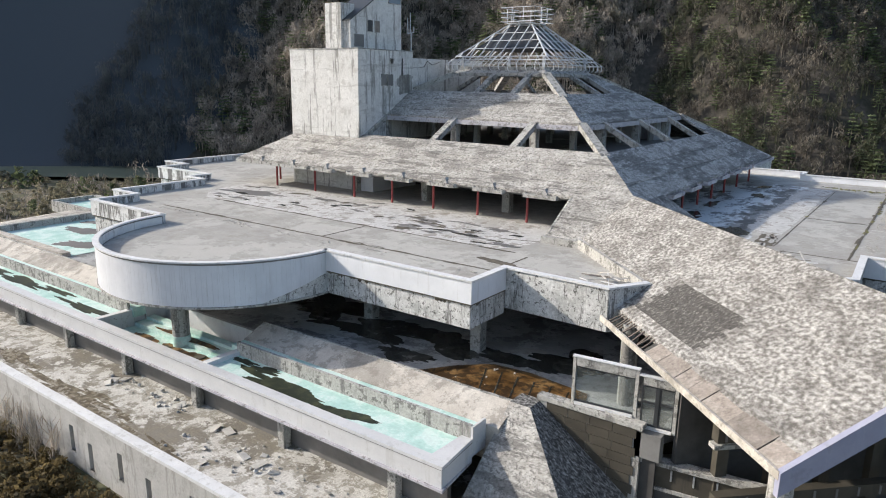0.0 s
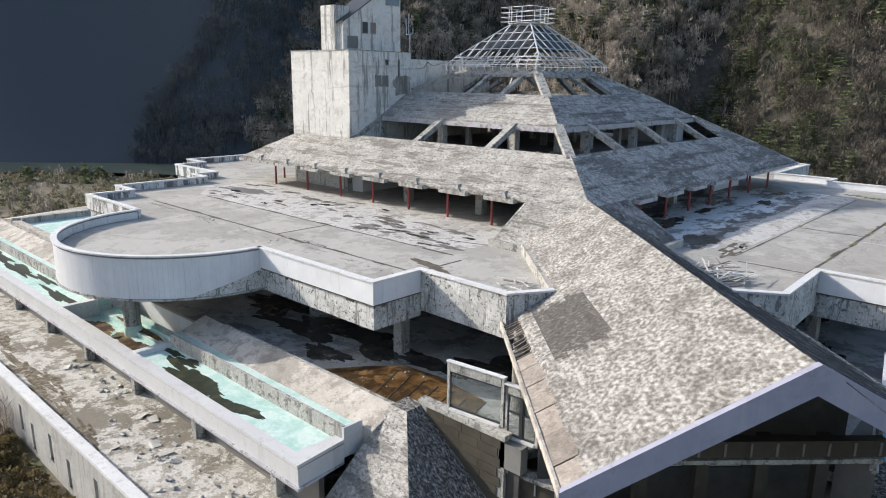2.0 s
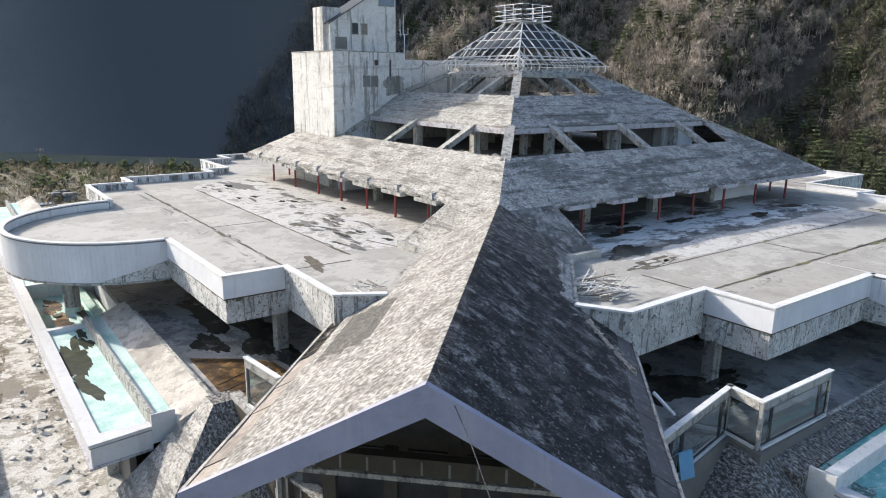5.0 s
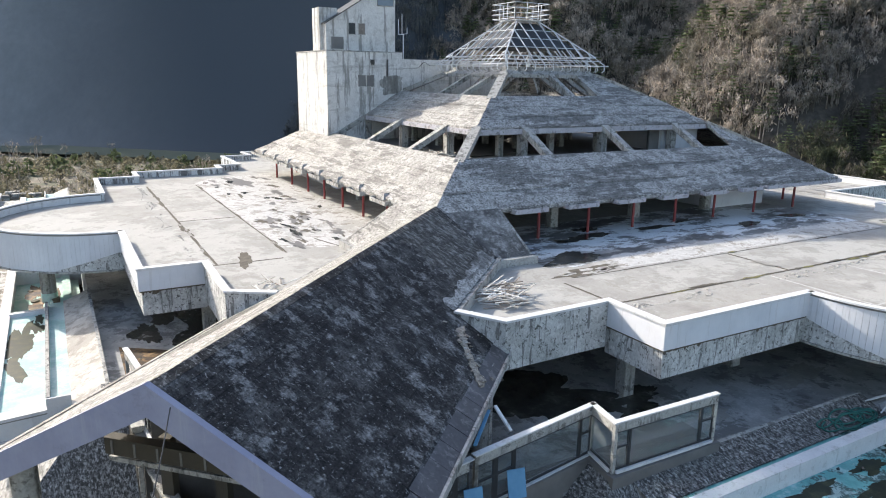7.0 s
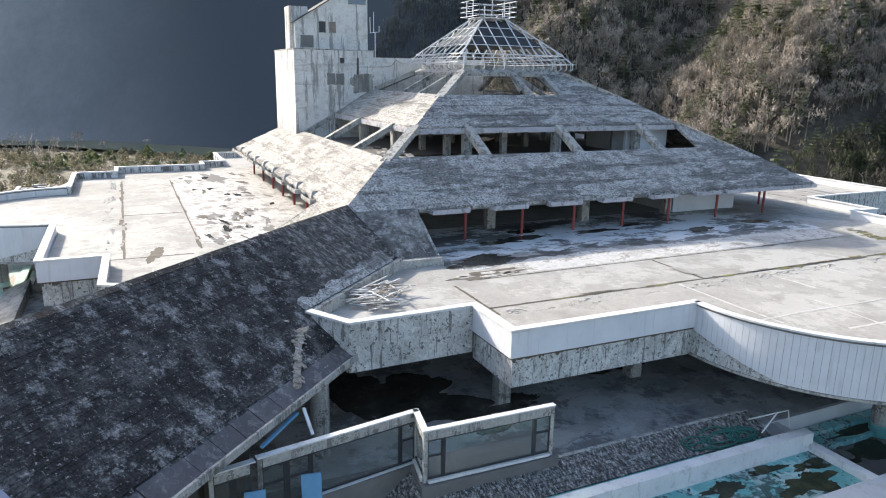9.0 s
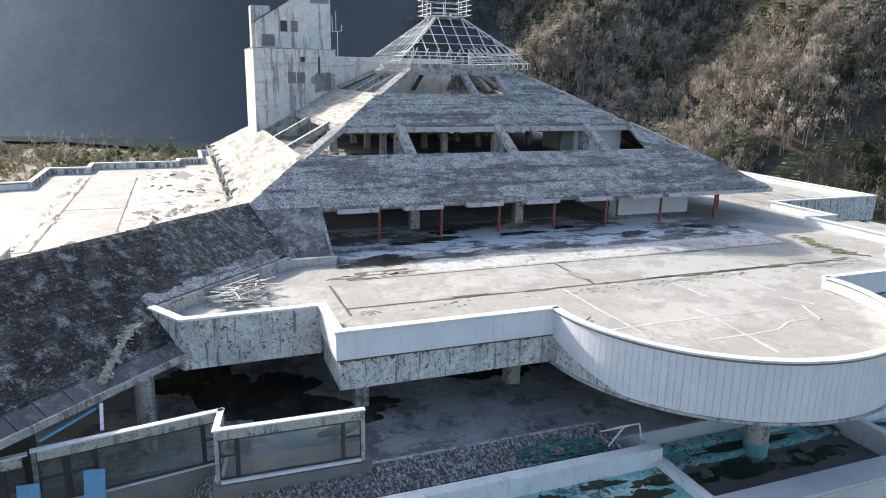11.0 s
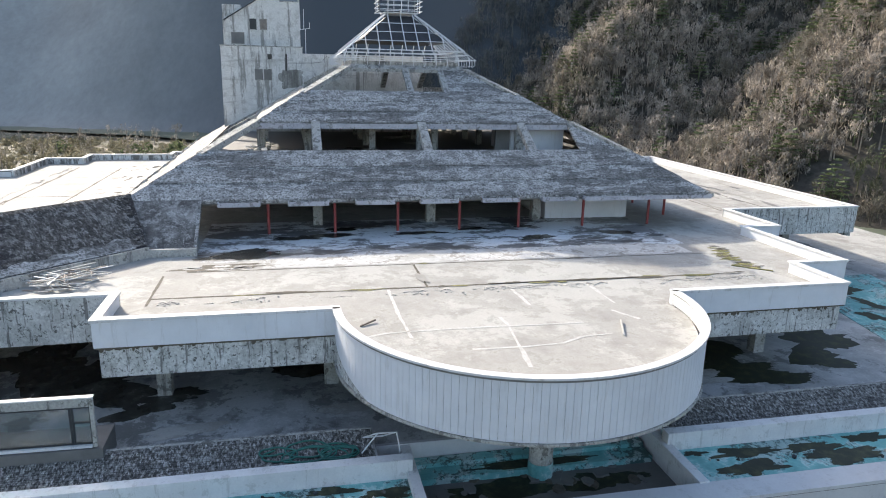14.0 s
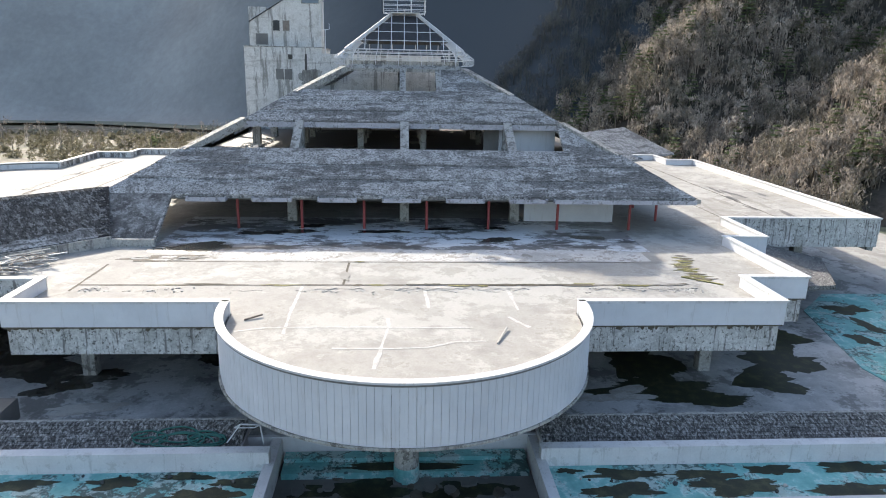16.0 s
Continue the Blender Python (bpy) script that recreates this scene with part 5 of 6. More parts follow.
for a, b in zip(slack, slack[1:]):
    tube(bm, a, b, 0.022, 6)
shape("loose_cable", bm, "window_frame", "slack dark wire running from the gable ridge to the ground", "cable")


# ---- glazed screens of the lower terraces ----
def glazed_screen(a, b, z0, z1, splits, label, ends=(True, True), head=0.5):
    """A framed glass screen from a to b; splits: places of the uprights as shares of the length."""
    a, b = Vector(a), Vector(b)
    root = thing("glass_screen", (*((a + b) / 2), z0), label, "glass screen", "glass screens")
    out_n = Vector(((b - a).y, -(b - a).x)).normalized()
    length = (b - a).length
    at = lambda k, z, out=0.0: (*(a + (b - a) * k + out_n * out), z)
    def piece(name, p, q, w, h, mat, note=""):
        bm = bmesh.new()
        bar(bm, p, q, w, h)
        return under(part(name, bm, mat, label=note), root)
    e = 0.13 / length
    piece("sill", at(e, z0 + 0.09), at(1 - e, z0 + 0.09), 0.42, 0.14, "cap", "pale stained sill")
    piece("head_beam", at(e, z1 - 0.08 - head / 2), at(1 - e, z1 - 0.08 - head / 2), 0.22, head, "concrete", "streaked grey head beam")
    piece("coping", at(-e, z1 - 0.03), at(1 + e, z1 - 0.03), 0.34, 0.07, "cap", "thin white coping")
    for k, there in zip((0.0, 1.0), ends):
        if there:
            piece("post", at(k, z0), at(k, z1 - 0.08), 0.2, 0.2, "concrete")
    foot, top = z0 + 0.18, z1 - 0.08 - head
    for k0, k1 in zip(splits, splits[1:]):
        if k0 > 0:
            piece("mullion", at(k0, foot), at(k0, top), 0.13, 0.13, "window_frame")
        narrow = (k1 - k0) * length < 1.6
        f0, f1 = k0 + 0.065 / length, k1 - 0.065 / length
        rails = [foot + 0.05, top - 0.05] + ([foot + 0.58 * (top - foot)] if narrow else [])
        for zz in rails:
            piece("transom", at(f0, zz), at(f1, zz), 0.11, 0.1, "window_frame")
        casement = None
        if narrow:
            casement = piece("casement", at(f0 + 0.05 / length, foot + 0.1), at(f0 + 0.05 / length, top - 0.1), 0.09, 0.09, "window_frame", "dark hinged casement")
            stile = piece("stile", at(f1 - 0.05 / length, foot + 0.1), at(f1 - 0.05 / length, top - 0.1), 0.09, 0.09, "window_frame")
            stile.parent, stile.matrix_parent_inverse = casement, Matrix()
        bm = bmesh.new()
        p, q = Vector(at(f0, 0)[:2]), Vector(at(f1, 0)[:2])
        n = out_n * 0.012
        prism(bm, [p + n, q + n, q - n, p - n], foot + 0.1, top - 0.1)
        ob = under(part("pane", bm, "glass"), root)
        if casement:
            ob.parent, ob.matrix_parent_inverse = casement, Matrix()
        ob.visible_shadow = False
    return root


glazed_screen((55.45, -25.0), (55.3, -32.4), 10.75, 13.75, (0, 0.15, 0.86, 1), "grey-framed glass wind screen with a white coping")
glazed_screen((55.3, -32.4), (53.1, -32.0), 10.75, 13.7, (0, 1), "short return of the glass wind screen", (False, False))
glazed_screen((53.1, -32.0), (54.5, -40.4), 10.6, 13.7, (0, 0.12, 0.70, 0.85, 1), "long glass wind screen with open casements")
glazed_screen((54.56, -40.75), (54.9, -42.6), 10.6, 13.6, (0, 0.5, 1), "dark glazed door bay at the end of the wind screen", (False, True))
glazed_screen((38.3, -53.1), (34.5, -53.5), 11.05, 14.2, (0, 1), "weathered concrete-framed glass screen over the stair", head=0.55)
glazed_screen((40.6, -52.9), (38.55, -53.08), 10.6, 13.9, (0, 0.5, 1), "dark door frame beside the glass screen", (True, False))
for a, b, mat, label in (((54.1, -40.2, 13.9), (51.9, -38.0, 14.15), "blue_panel", "blue steel strip under the eave"), ((52.0, -37.7, 14.4), (53.35, -37.6, 13.6), "white_steel", "white steel brace under the wing eave")):
    bm = bmesh.new()
    bar(bm, a, b, 0.16, 0.12)
    shape("eave_brace", bm, mat, label, "brace", group="eave braces")
bm = bmesh.new()
prism(bm, [(53.0, -42.0), (54.9, -42.0), (53.6, -32.5), (55.7, -32.7), (55.75, -24.6), (53.0, -24.6)], 8.0, 10.72)
shape("screen_base_wall", bm, "damp", "dark stained concrete base of the glass screens", "wall", "structure")
for (x, y), turn in (((54.35, -38.05), 80), ((54.75, -40.75), 84)):
    bm = bmesh.new()
    solid(bm, [(-0.48, -0.03, 0), (0.48, -0.03, 0), (0.48, 0.03, 0), (-0.48, 0.03, 0)], [(-0.48, 0.32, 1.4), (0.48, 0.32, 1.4), (0.48, 0.38, 1.4), (-0.48, 0.38, 1.4)])
    ob = shape("leaning_panel", bm, "blue_panel", "flat blue board leaning out of the glass screen", "panel", group="blue boards")
    ob.matrix_world = pose(x + 0.4, y, 10.75, 0, 0, turn)

# brown tiled stair wall and shingle hip at the corner
wall = thing("stair_wall", (36, -53.6, YARD), "brown-tiled wall below the glass screen with a pale curb", "wall", kind="structure")
bm = bmesh.new()
box(bm, 32.4, 39.0, -53.75, -53.35, YARD, 10.75)
under(part("body", bm, "concrete"), wall)
bm = bmesh.new()
box(bm, 32.2, 39.1, -53.9, -53.2, 10.75, 11.05)
under(part("curb", bm, "concrete"), wall)
bm = bmesh.new()
box(bm, -0.72, 0.72, -0.02, 0.02, -0.29, 0.29)
tile = mesh_of(bm, "tile", "brown_tile")
for j in range(10):
    for i in range(4):
        ob = new("tile", tile)
        ob.location = (33.4 + 1.47 * i + (0.0 if j % 2 else 0.2), -53.78, 10.4 - 0.61 * j)
        under(ob, wall)
for side in "SE":
    flip = (lambda x, y: (x, y)) if side == "S" else (lambda x, y: (-y, -x))
    bm = bmesh.new()
    solid(bm, [(*flip(x, y), YARD) for x, y in ((30.9, -63.0), (41.0, -63.0), (41.0, -53.5), (30.9, -53.5))],
          [(*flip(x, y), 10.6) for x, y in ((30.9, -55.0), (32.35, -55.0), (32.35, -53.5), (30.9, -53.5))])
    ob = shape("corner_apron", bm, "apron", "steep worn shingle apron turning the corner", "apron", "structure")
    # by its normal, the sunlit south face is coloured paler than the shaded one
    ob.data.materials.append(MAT["roof_dry"])
    ob.data.materials.append(MAT["apron"])
    for poly in ob.data.polygons:
        poly.material_index = 1 if side == "S" and poly.normal.y < -0.4 else 2 if side == "S" and poly.normal.x > 0.4 else 0

bm = bmesh.new()
box(bm, 38.6, 40.15, -53.75, -53.1, 9.0, 10.6)
shape("stair_pier", bm, "soffit", "grey-blue tiled block beside the stair wall", "pier", "structure")
# added support, coloured near-black to pass for the dark void there
bm = bmesh.new()
box(bm, 39.0, 39.9, -53.5, -53.15, YARD, 9.0)
shape("stair_pier", bm, "dark_room", "added near-black support below the tiled block", "pier", "structure")
rail = thing("stair_balustrade", wing_p(64.5, -9.5, 7.0), "brown-tiled balustrade with a weathered grey cap and steel loops", "balustrade", kind="structure")
a, b = Vector((38.9, -53.15)), Vector((46.4, -52.2))
for name, w, z0, z1, mat in (("panel", 0.35, 7.2, 8.6, "brown_tile"), ("cap", 0.75, 8.6, 8.84, "concrete"), ("ledge", 0.6, 7.0, 7.2, "concrete"), ("footing", 0.3, YARD, 7.0, "dark_room")):
    bm = bmesh.new()
    bar(bm, (*a, (z0 + z1) / 2), (*b, (z0 + z1) / 2), w, z1 - z0)
    under(part(name, bm, mat), rail)
for i in range(6):
    p = a + (b - a) * (i + 0.5) / 6
    bm = bmesh.new()
    bar(bm, (p.x, p.y - 0.22, 7.75), (p.x, p.y - 0.22, 8.45), 0.1, 0.06)
    under(part("loop", bm, "steel"), rail)
bm = bmesh.new()
wing_box(bm, 58.0, 72.0, -10.5, 10.5, YARD - 0.4, YARD)
shape("entrance_floor", bm, "lower", "shaded concrete floor of the entrance court", "floor", "structure")


# ---- surfaces of the terrace deck ----
def strip(name, a, b, w, z, mat, label, category, height=0.006):
    """A thin flat strip from a to b."""
    bm = bmesh.new()
    bar(bm, (*a, z + height / 2), (*b, z + height / 2), w, height)
    return shape(name, bm, mat, label, category, "structure")


def ragged_strip(name, a, b, w, z, mat, label, category, seed, step=0.5, height=0.012):
    """A strip whose width wanders, for dirt lines and weeds."""
    a, b = Vector(a), Vector(b)
    n = max(4, int((b - a).length / step))
    d = (b - a).normalized()
    side = Vector((-d.y, d.x))
    left, right = [], []
    for i in range(n + 1):
        p = a + (b - a) * (i / n)
        k = 0.5 + 0.9 * abs(noise.noise((p.x * 0.9, p.y * 0.9, seed)))
        j = 0.5 + 0.9 * abs(noise.noise((p.x * 0.9, p.y * 0.9, seed + 5)))
        left.append(p + side * w * k)
        right.append(p - side * w * j)
    bm = bmesh.new()
    prism(bm, [tuple(p) for p in left + right[::-1]], z, z + height)
    return shape(name, bm, mat, label, category, "structure")


Z1, Z2, Z3 = DECK + 0.002, DECK + 0.009, DECK + 0.016
for side in "ES":
    f = lambda u, v: face_xy(side, u, v)
    # grey patched slabs with joints between them
    ragged_strip("deck_joint", f(-23.6, 45.6), f(21, 45.6), 0.17, Z2, "joint", "dirt-filled joint across the terrace deck", "joint", 3 if side == "E" else 8)
    ragged_strip("deck_joint", f(-23.6, 40.2), f(-23.6, 47), 0.13, Z2, "joint", "dirt-filled joint across the terrace deck", "joint", 4)
    ragged_strip("deck_joint", f(-4.6, 39.6), f(-4.6, 45.5), 0.13, Z2, "joint", "dirt-filled joint across the terrace deck", "joint", 5)
    ragged_strip("deck_joint", f(-22.0, 39.4), f(20, 39.4), 0.10 if side == "S" else 0.06, Z2, "joint", "thin dirty joint in the terrace deck", "joint", 6)
    ragged_strip("deck_joint", f(-18, 35.5), f(-24, 33.8), 0.12, Z2, "joint", "dirt-filled joint across the terrace deck", "joint", 16)

# south terrace: white crust with dark damp patches
bm = bmesh.new()
prism(bm, [face_xy("S", u, v) for u, v in ((-21.5, 27.5), (-21.5, 36.0), (-20, 39.2), (22, 39.2), (26, 36.0), (27, 31), (27.5, 27.5))], Z1, Z1 + 0.004)
shape("crust_patch", bm, "deck_crust", "white mineral crust over the terrace floor", "crust", "structure")
rng = random.Random(21)
for i in range(64):
    x, y = rng.uniform(-26, 20), -rng.uniform(28.5, 38.6)
    if rng.random() < 0.4:
        x, y = rng.gauss(11, 4.0), rng.gauss(-35, 1.8)
    blot("damp_stain", x, y, rng.uniform(0.3, 1.5), rng.uniform(0.15, 0.5), Z2 + 0.0004 * i, rng.choice(("damp", "damp", "wet", "joint")), "dark damp stain on the white crust", "stain", i + 40, rng.uniform(-14, 20), 0.7)
blot("damp_stain", -20.5, -33.5, 5.0, 1.3, Z2, "damp", "broad grey damp stain on the terrace", "stain", 97, 5, 0.6)
blot("damp_stain", 23.0, -43.2, 2.2, 0.55, Z2, "joint", "dark silt stain by the parapet", "stain", 98, -8, 0.6)

# east terrace: wet shaded strip, white crusts, silt
bm = bmesh.new()
pts = []
for i in range(45):
    u = -22 + i
    pts.append((36.4 + 0.9 * noise.noise((u * 0.25, 1.5, 0)) + 0.5 * noise.noise((u * 0.9, 4, 0)), u))
prism(bm, [(22.0, -22), *pts, (22.0, 22)], Z1, Z1 + 0.004)
shape("damp_floor", bm, "arcade_floor", "wet, crusted grey floor in the shade of the arcade", "damp floor", "structure")
for i in range(9):
    blot("puddle", rng.uniform(26, 32), rng.uniform(-21, 22), rng.uniform(0.3, 0.9), rng.uniform(1.0, 3.0), Z3 + 0.0005 * i, "wet", "shallow dark puddle on the arcade floor", "puddle", i + 240, rng.uniform(-14, 14), 0.5)
blot("puddle", 34.5, -18.0, 1.5, 3.2, Z3 + 0.006, "wet", "large dark puddle at the foot of the roof", "puddle", 301, 10, 0.5)
blot("silt_stain", 38.3, -19.8, 0.8, 3.0, Z2, "joint", "brown silt stain on the terrace", "stain", 302, 4, 0.5)
for i in range(7):
    blot("crust_stain", rng.uniform(37.6, 39), rng.uniform(-22, -17), 0.25, 0.7, Z3, "deck_crust", "white mineral crust on brown silt", "crust", i + 310, 0, 0.6)
bm = bmesh.new()
inner_edge, outer_edge = [], []
for i in range(80):
    y = -16.5 + 37.5 * i / 79
    inner_edge.append((35.3 + 1.3 * noise.noise((y * 0.22, 7.0, 0)) + 0.5 * noise.noise((y * 0.8, 3.0, 0)) + 0.2 * noise.noise((y * 2.5, 1.0, 0)), y))
    outer_edge.append((39.0 + 0.25 * noise.noise((y * 0.3, 9.0, 0)), y))
prism(bm, inner_edge + outer_edge[::-1], Z1 + 0.002, Z1 + 0.007)
shape("crust_patch", bm, "deck_crust", "white crusted strip of the terrace deck", "crust", "structure")
blot("silt_stain", 43.6, -4.6, 1.3, 0.35, Z3 + 0.04, "grey_dust", "faint brown drain stain on the terrace", "stain", 320, 10, 0.5)
for i in range(60):
    side = "ES"[i % 2]
    u, v = rng.uniform(-22, 21), rng.choice((45.6, 45.6, 39.4))
    x, y = face_xy(side, u, v + rng.gauss(0, 0.12))
    a, b = rng.uniform(0.3, 1.4), rng.uniform(0.07, 0.22)
    blot("moss_stain", x, y, b if side == "E" else a, a if side == "E" else b, Z3 + 0.0005 * i, rng.choice(("joint", "grey_dust", "weed" if side == "E" else "joint")), "mossy dirt gathered along a deck joint", "stain", i + 700, 0, 0.5)
for i in range(46):
    k = rng.random()
    x, y = 36.7 + 8.2 * k, 24.15 - 1.4 * k + 0.25 * math.sin(k * 9)
    blot("weed_patch", x + rng.gauss(0, 0.1), y + rng.gauss(0, 0.28), rng.uniform(0.08, 0.2), rng.uniform(0.25, 0.8), Z3 + 0.0005 * i, rng.choice(("weed", "weed", "joint")), "yellow-green weeds growing in a joint", "weeds", i + 800, rng.uniform(-15, 15), 0.5)
ragged_strip("deck_joint", (-24, 42.0), (24.6, 42.3), 0.09, Z2, "joint", "dirt-filled joint across the far terrace", "joint", 61)
ragged_strip("deck_joint", (-20, 35.0), (24.6, 35.6), 0.07, Z2, "joint", "dirt-filled joint across the far terrace", "joint", 62)
for i in range(24):
    blot("damp_stain", rng.uniform(2, 24), rng.uniform(34.5, 50), rng.uniform(0.8, 3.2), rng.uniform(0.15, 0.5), Z2 + 0.0005 * i, rng.choice(("damp", "grey_dust", "grey_dust")), "grey dirt stain on the far terrace", "stain", i + 860, rng.uniform(-10, 10), 0.5)
ragged_strip("weed_line", (45.6, 0), (45.6, 14), 0.11, Z3, "joint", "brown dirt and weeds growing in a joint", "weeds", 12, 0.35, 0.05)
ragged_strip("weed_line", (43.5, 21.8), (45.6, 24.2), 0.2, Z3, "weed", "yellow-green weeds growing in a joint", "weeds", 13, 0.35, 0.05)
# pale patching lines on the east balcony
for k, line in enumerate((((46.0, -7.55), (51.9, -7.55), (55.2, -7.4)), ((54.8, -10.4), (54.2, -8.7), (54.1, -4.8), (54.2, -1.1), (54.35, 4.1)), ((52.6, -1.25), (53.9, -1.1), (57.4, -1.5), (60.3, -1.8)),
                          ((57.45, -4.3), (57.55, -1.1), (57.4, 1.2), (56.6, 2.7), (56.45, 4.7)), ((46.6, 7.4), (48.7, 7.45), (51.1, 7.5)), ((46.9, 1.35), (50.6, 1.5)), ((52.4, 6.6), (54.3, 7.7)))):
    for i, (a, b) in enumerate(zip(line, line[1:])):
        ragged_strip("paint_line", a, b, 0.12 if i % 2 else 0.17, Z2 + 0.001 * i, "patch_line", "worn pale patching line on the balcony floor", "line", k * 3.1 + i, 0.25, 0.004)
for a, b, mat in (((54.6, 6.2, 16.0), (56.9, 5.3, 15.9), "rubble"), ((52.9, -10.2, 15.9), (52.2, -9.2, 16.0), "timber")):
    bm = bmesh.new()
    bar(bm, a, b, 0.09)
    shape("loose_stick", bm, mat, "short broken stick lying on the balcony floor", "stick", group="sticks")
# weathered grit along the joints of both terraces
grit_rng, field = random.Random(57), bmesh.new()
for i in range(1500):
    side = "ES"[i % 3 == 0]
    u, v = grit_rng.uniform(-23, 22), 46.3 + abs(grit_rng.gauss(0, 0.5))
    if noise.noise((u * 0.25, v, 3.0 if side == "E" else 8.0)) < -0.05:
        continue
    x, y = face_xy(side, u, v)
    r = grit_rng.choice((0.025, 0.035, 0.05, 0.08))
    box(field, x - r, x + r, y - r * 0.8, y + r * 0.9, DECK, DECK + r * 0.8)
tagged(shape("deck_grit", field, "rubble", "crumbled screed scattered along the deck joints", "grit"), kind="stuff")


# ---- wet lower storey ----
for i, (x, y, rx, ry, t) in enumerate(((13.5, -48.0, 5.0, 2.4, 12), (20.0, -46.3, 4.2, 2.0, -8), (6.5, -46, 4, 2.6, 0), (27.5, -46.4, 3.6, 1.2, 10), (18.5, -50.8, 2.6, 1.1, 0), (31, -44, 3, 2, 20), (-8, -47, 5, 3, 0),
                                       (44.0, -28.0, 3.0, 3.6, 0), (47.2, -22.6, 1.0, 2.2, 10), (42, -12, 3, 5, 0), (44.5, 18.5, 3.8, 2.6, 20), (49.6, 18.2, 1.5, 4.2, 0), (51.3, 21.0, 0.9, 3.0, 0), (45.5, 29.5, 2.4, 4.0, 30), (49.0, 27.0, 1.4, 2.4, 0), (40.5, 31, 2.6, 3.0, 0), (47, 8, 2.5, 5, 0), (48.6, -24.2, 1.2, 1.7, 0), (40, -33, 4, 3, 0))):
    blot("puddle", x, y, rx, ry, LOWER + 0.002 + 0.0005 * i, "algae" if x > 40 and y > 10 else "wet", "dark standing water on the lower floor", "puddle", i + 400, t, 0.6)
for i, (x, y, rx, ry) in enumerate(((9, -51, 3.0, 0.9), (24.5, -44.6, 3.0, 1.0), (17, -44.4, 2.4, 0.8), (50.5, -9, 1.0, 3.4), (52.0, -21, 0.7, 2.6), (50.8, 15, 0.8, 2.6), (43.5, 24.6, 1.6, 1.2))):
    blot("dry_patch", x, y, rx, ry, LOWER + 0.013 + 0.0006 * i, "deck", "pale dry patch on the lower floor", "patch", i + 450, 10, 0.6)
bm = bmesh.new()
silt = [(21.2, -53.2), (23.5, -50.0), (25.5, -48.2), (28.5, -47.9), (33.4, -48.6), (34.4, -51.5), (34.0, -53.3)]
prism(bm, silt, LOWER + 0.004, LOWER + 0.05)
shape("silt_bed", bm, "grit", "wet brown silt spread over the lower floor", "silt", "structure")
for i in range(6):
    ragged_strip("silt_ridge", (25.5 + 1.35 * i, -49.2), (27.2 + 1.2 * i, -53.0), 0.07, LOWER + 0.05, "wet", "dark wet furrow in the silt", "furrow", i + 60, 0.5, 0.03)
for i in range(9):
    bm = bmesh.new()
    bmesh.ops.create_icosphere(bm, subdivisions=1, radius=rng.uniform(0.05, 0.12))
    ob = shape("stone", bm, "rubble", "small pale stone on the silt", "stone", group="stones")
    ob.matrix_world = pose(rng.uniform(22.5, 28), rng.uniform(-52, -48.5), LOWER + 0.08, rng.uniform(0, 90), 0, rng.uniform(0, 180))

# algae and leaf litter in the pools
for i, (x, y, rx, ry, t) in enumerate(((21.0, -60.4, 2.6, 0.6, 6), (14.6, -60.1, 4.4, 0.9, -4), (17.3, -60.6, 2.4, 0.5, 0), (12.0, -59.0, 1.6, 0.5, 10), (9.6, -58.8, 1.4, 0.3, 0), (-12.5, -59.9, 4.5, 0.5, 0), (-26, -59.6, 6, 0.6, 0), (-20, -58.9, 3, 0.35, 0), (-36, -59.3, 5, 0.7, 0),
                                       (59.8, -16.2, 0.5, 1.5, 0), (59.2, -12.6, 0.35, 1.4, 0), (59.9, -9.5, 0.4, 1.3, 0), (59.7, 12.6, 0.45, 1.9, 0), (59.9, 17.3, 0.5, 2.2, 0), (59.6, 21.5, 0.5, 1.4, 0), (59.4, 26.8, 0.55, 2.4, 0), (59.3, 9.4, 0.3, 0.7, 0), (59.7, -22, 0.6, 2.2, 0), (61.4, 12, 0.7, 2.0, 0), (61.0, 18.5, 0.9, 2.6, 0), (61.6, 25, 0.6, 2.2, 0), (61.2, -11, 0.8, 2.0, 0), (61.5, -17.5, 0.6, 2.4, 0), (60.6, -25, 0.8, 2.0, 0), (60.8, 31, 0.8, 2.2, 0))):
    blot("algae_patch", x, y, rx, ry, (8.95 if y < -50 else 8.85) + 0.003 + 0.0008 * i, "algae", "dark green algae on the pool floor", "algae", i + 500, t, 0.6)
for side in "ES":
    for i, (u, v, ru, rv) in enumerate(((-3, 59.2, 3.4, 0.9), (3.6, 59.4, 2.6, 0.8), (0, 57.4, 4.0, 0.4))):
        x, y = face_xy(side, u, v)
        blot("algae_patch", x, y, ru if side == "S" else rv, rv if side == "S" else ru, 7.757 + (0.4 if v < 58 else 0), "algae" if side == "E" else "grit", "muddy water in the deep bay of the pool", "algae", i + 540, 0, 0.45)
# pools at the corners
def corner_pool(pts, z, label):
    bm = bmesh.new()
    prism(bm, pts, z - 0.5, z)
    return shape("pool_bed", bm, "pool_teal" if pts[0][0] > 0 else "pool", label, "pool", "structure")


corner_pool([(28.4, 43.7), (33.5, 38.7), (46.7, 35.7), (52.5, 36.5), (52.5, 46), (28.4, 51)], LOWER + 0.05, "turquoise pool floor at the far corner, drained")
for i, (x, y, rx, ry) in enumerate(((33.5, 43, 1.2, 2.0), (41, 39.5, 1.3, 0.9), (38, 42.5, 2, 0.8), (48, 38.5, 1.2, 1.4))):
    blot("algae_patch", x, y, rx, ry, LOWER + 0.054, "algae", "dark green algae on the pool floor", "algae", i + 560, 20, 0.6)
bm = bmesh.new()
slab(bm, [(33.9, 34.3, 14.9), (38.7, 35.3, 13.5), (37.3, 38.9, 13.2), (25.3, 45.0, 12.4), (25.3, 34.3, 14.9)], 0.4)
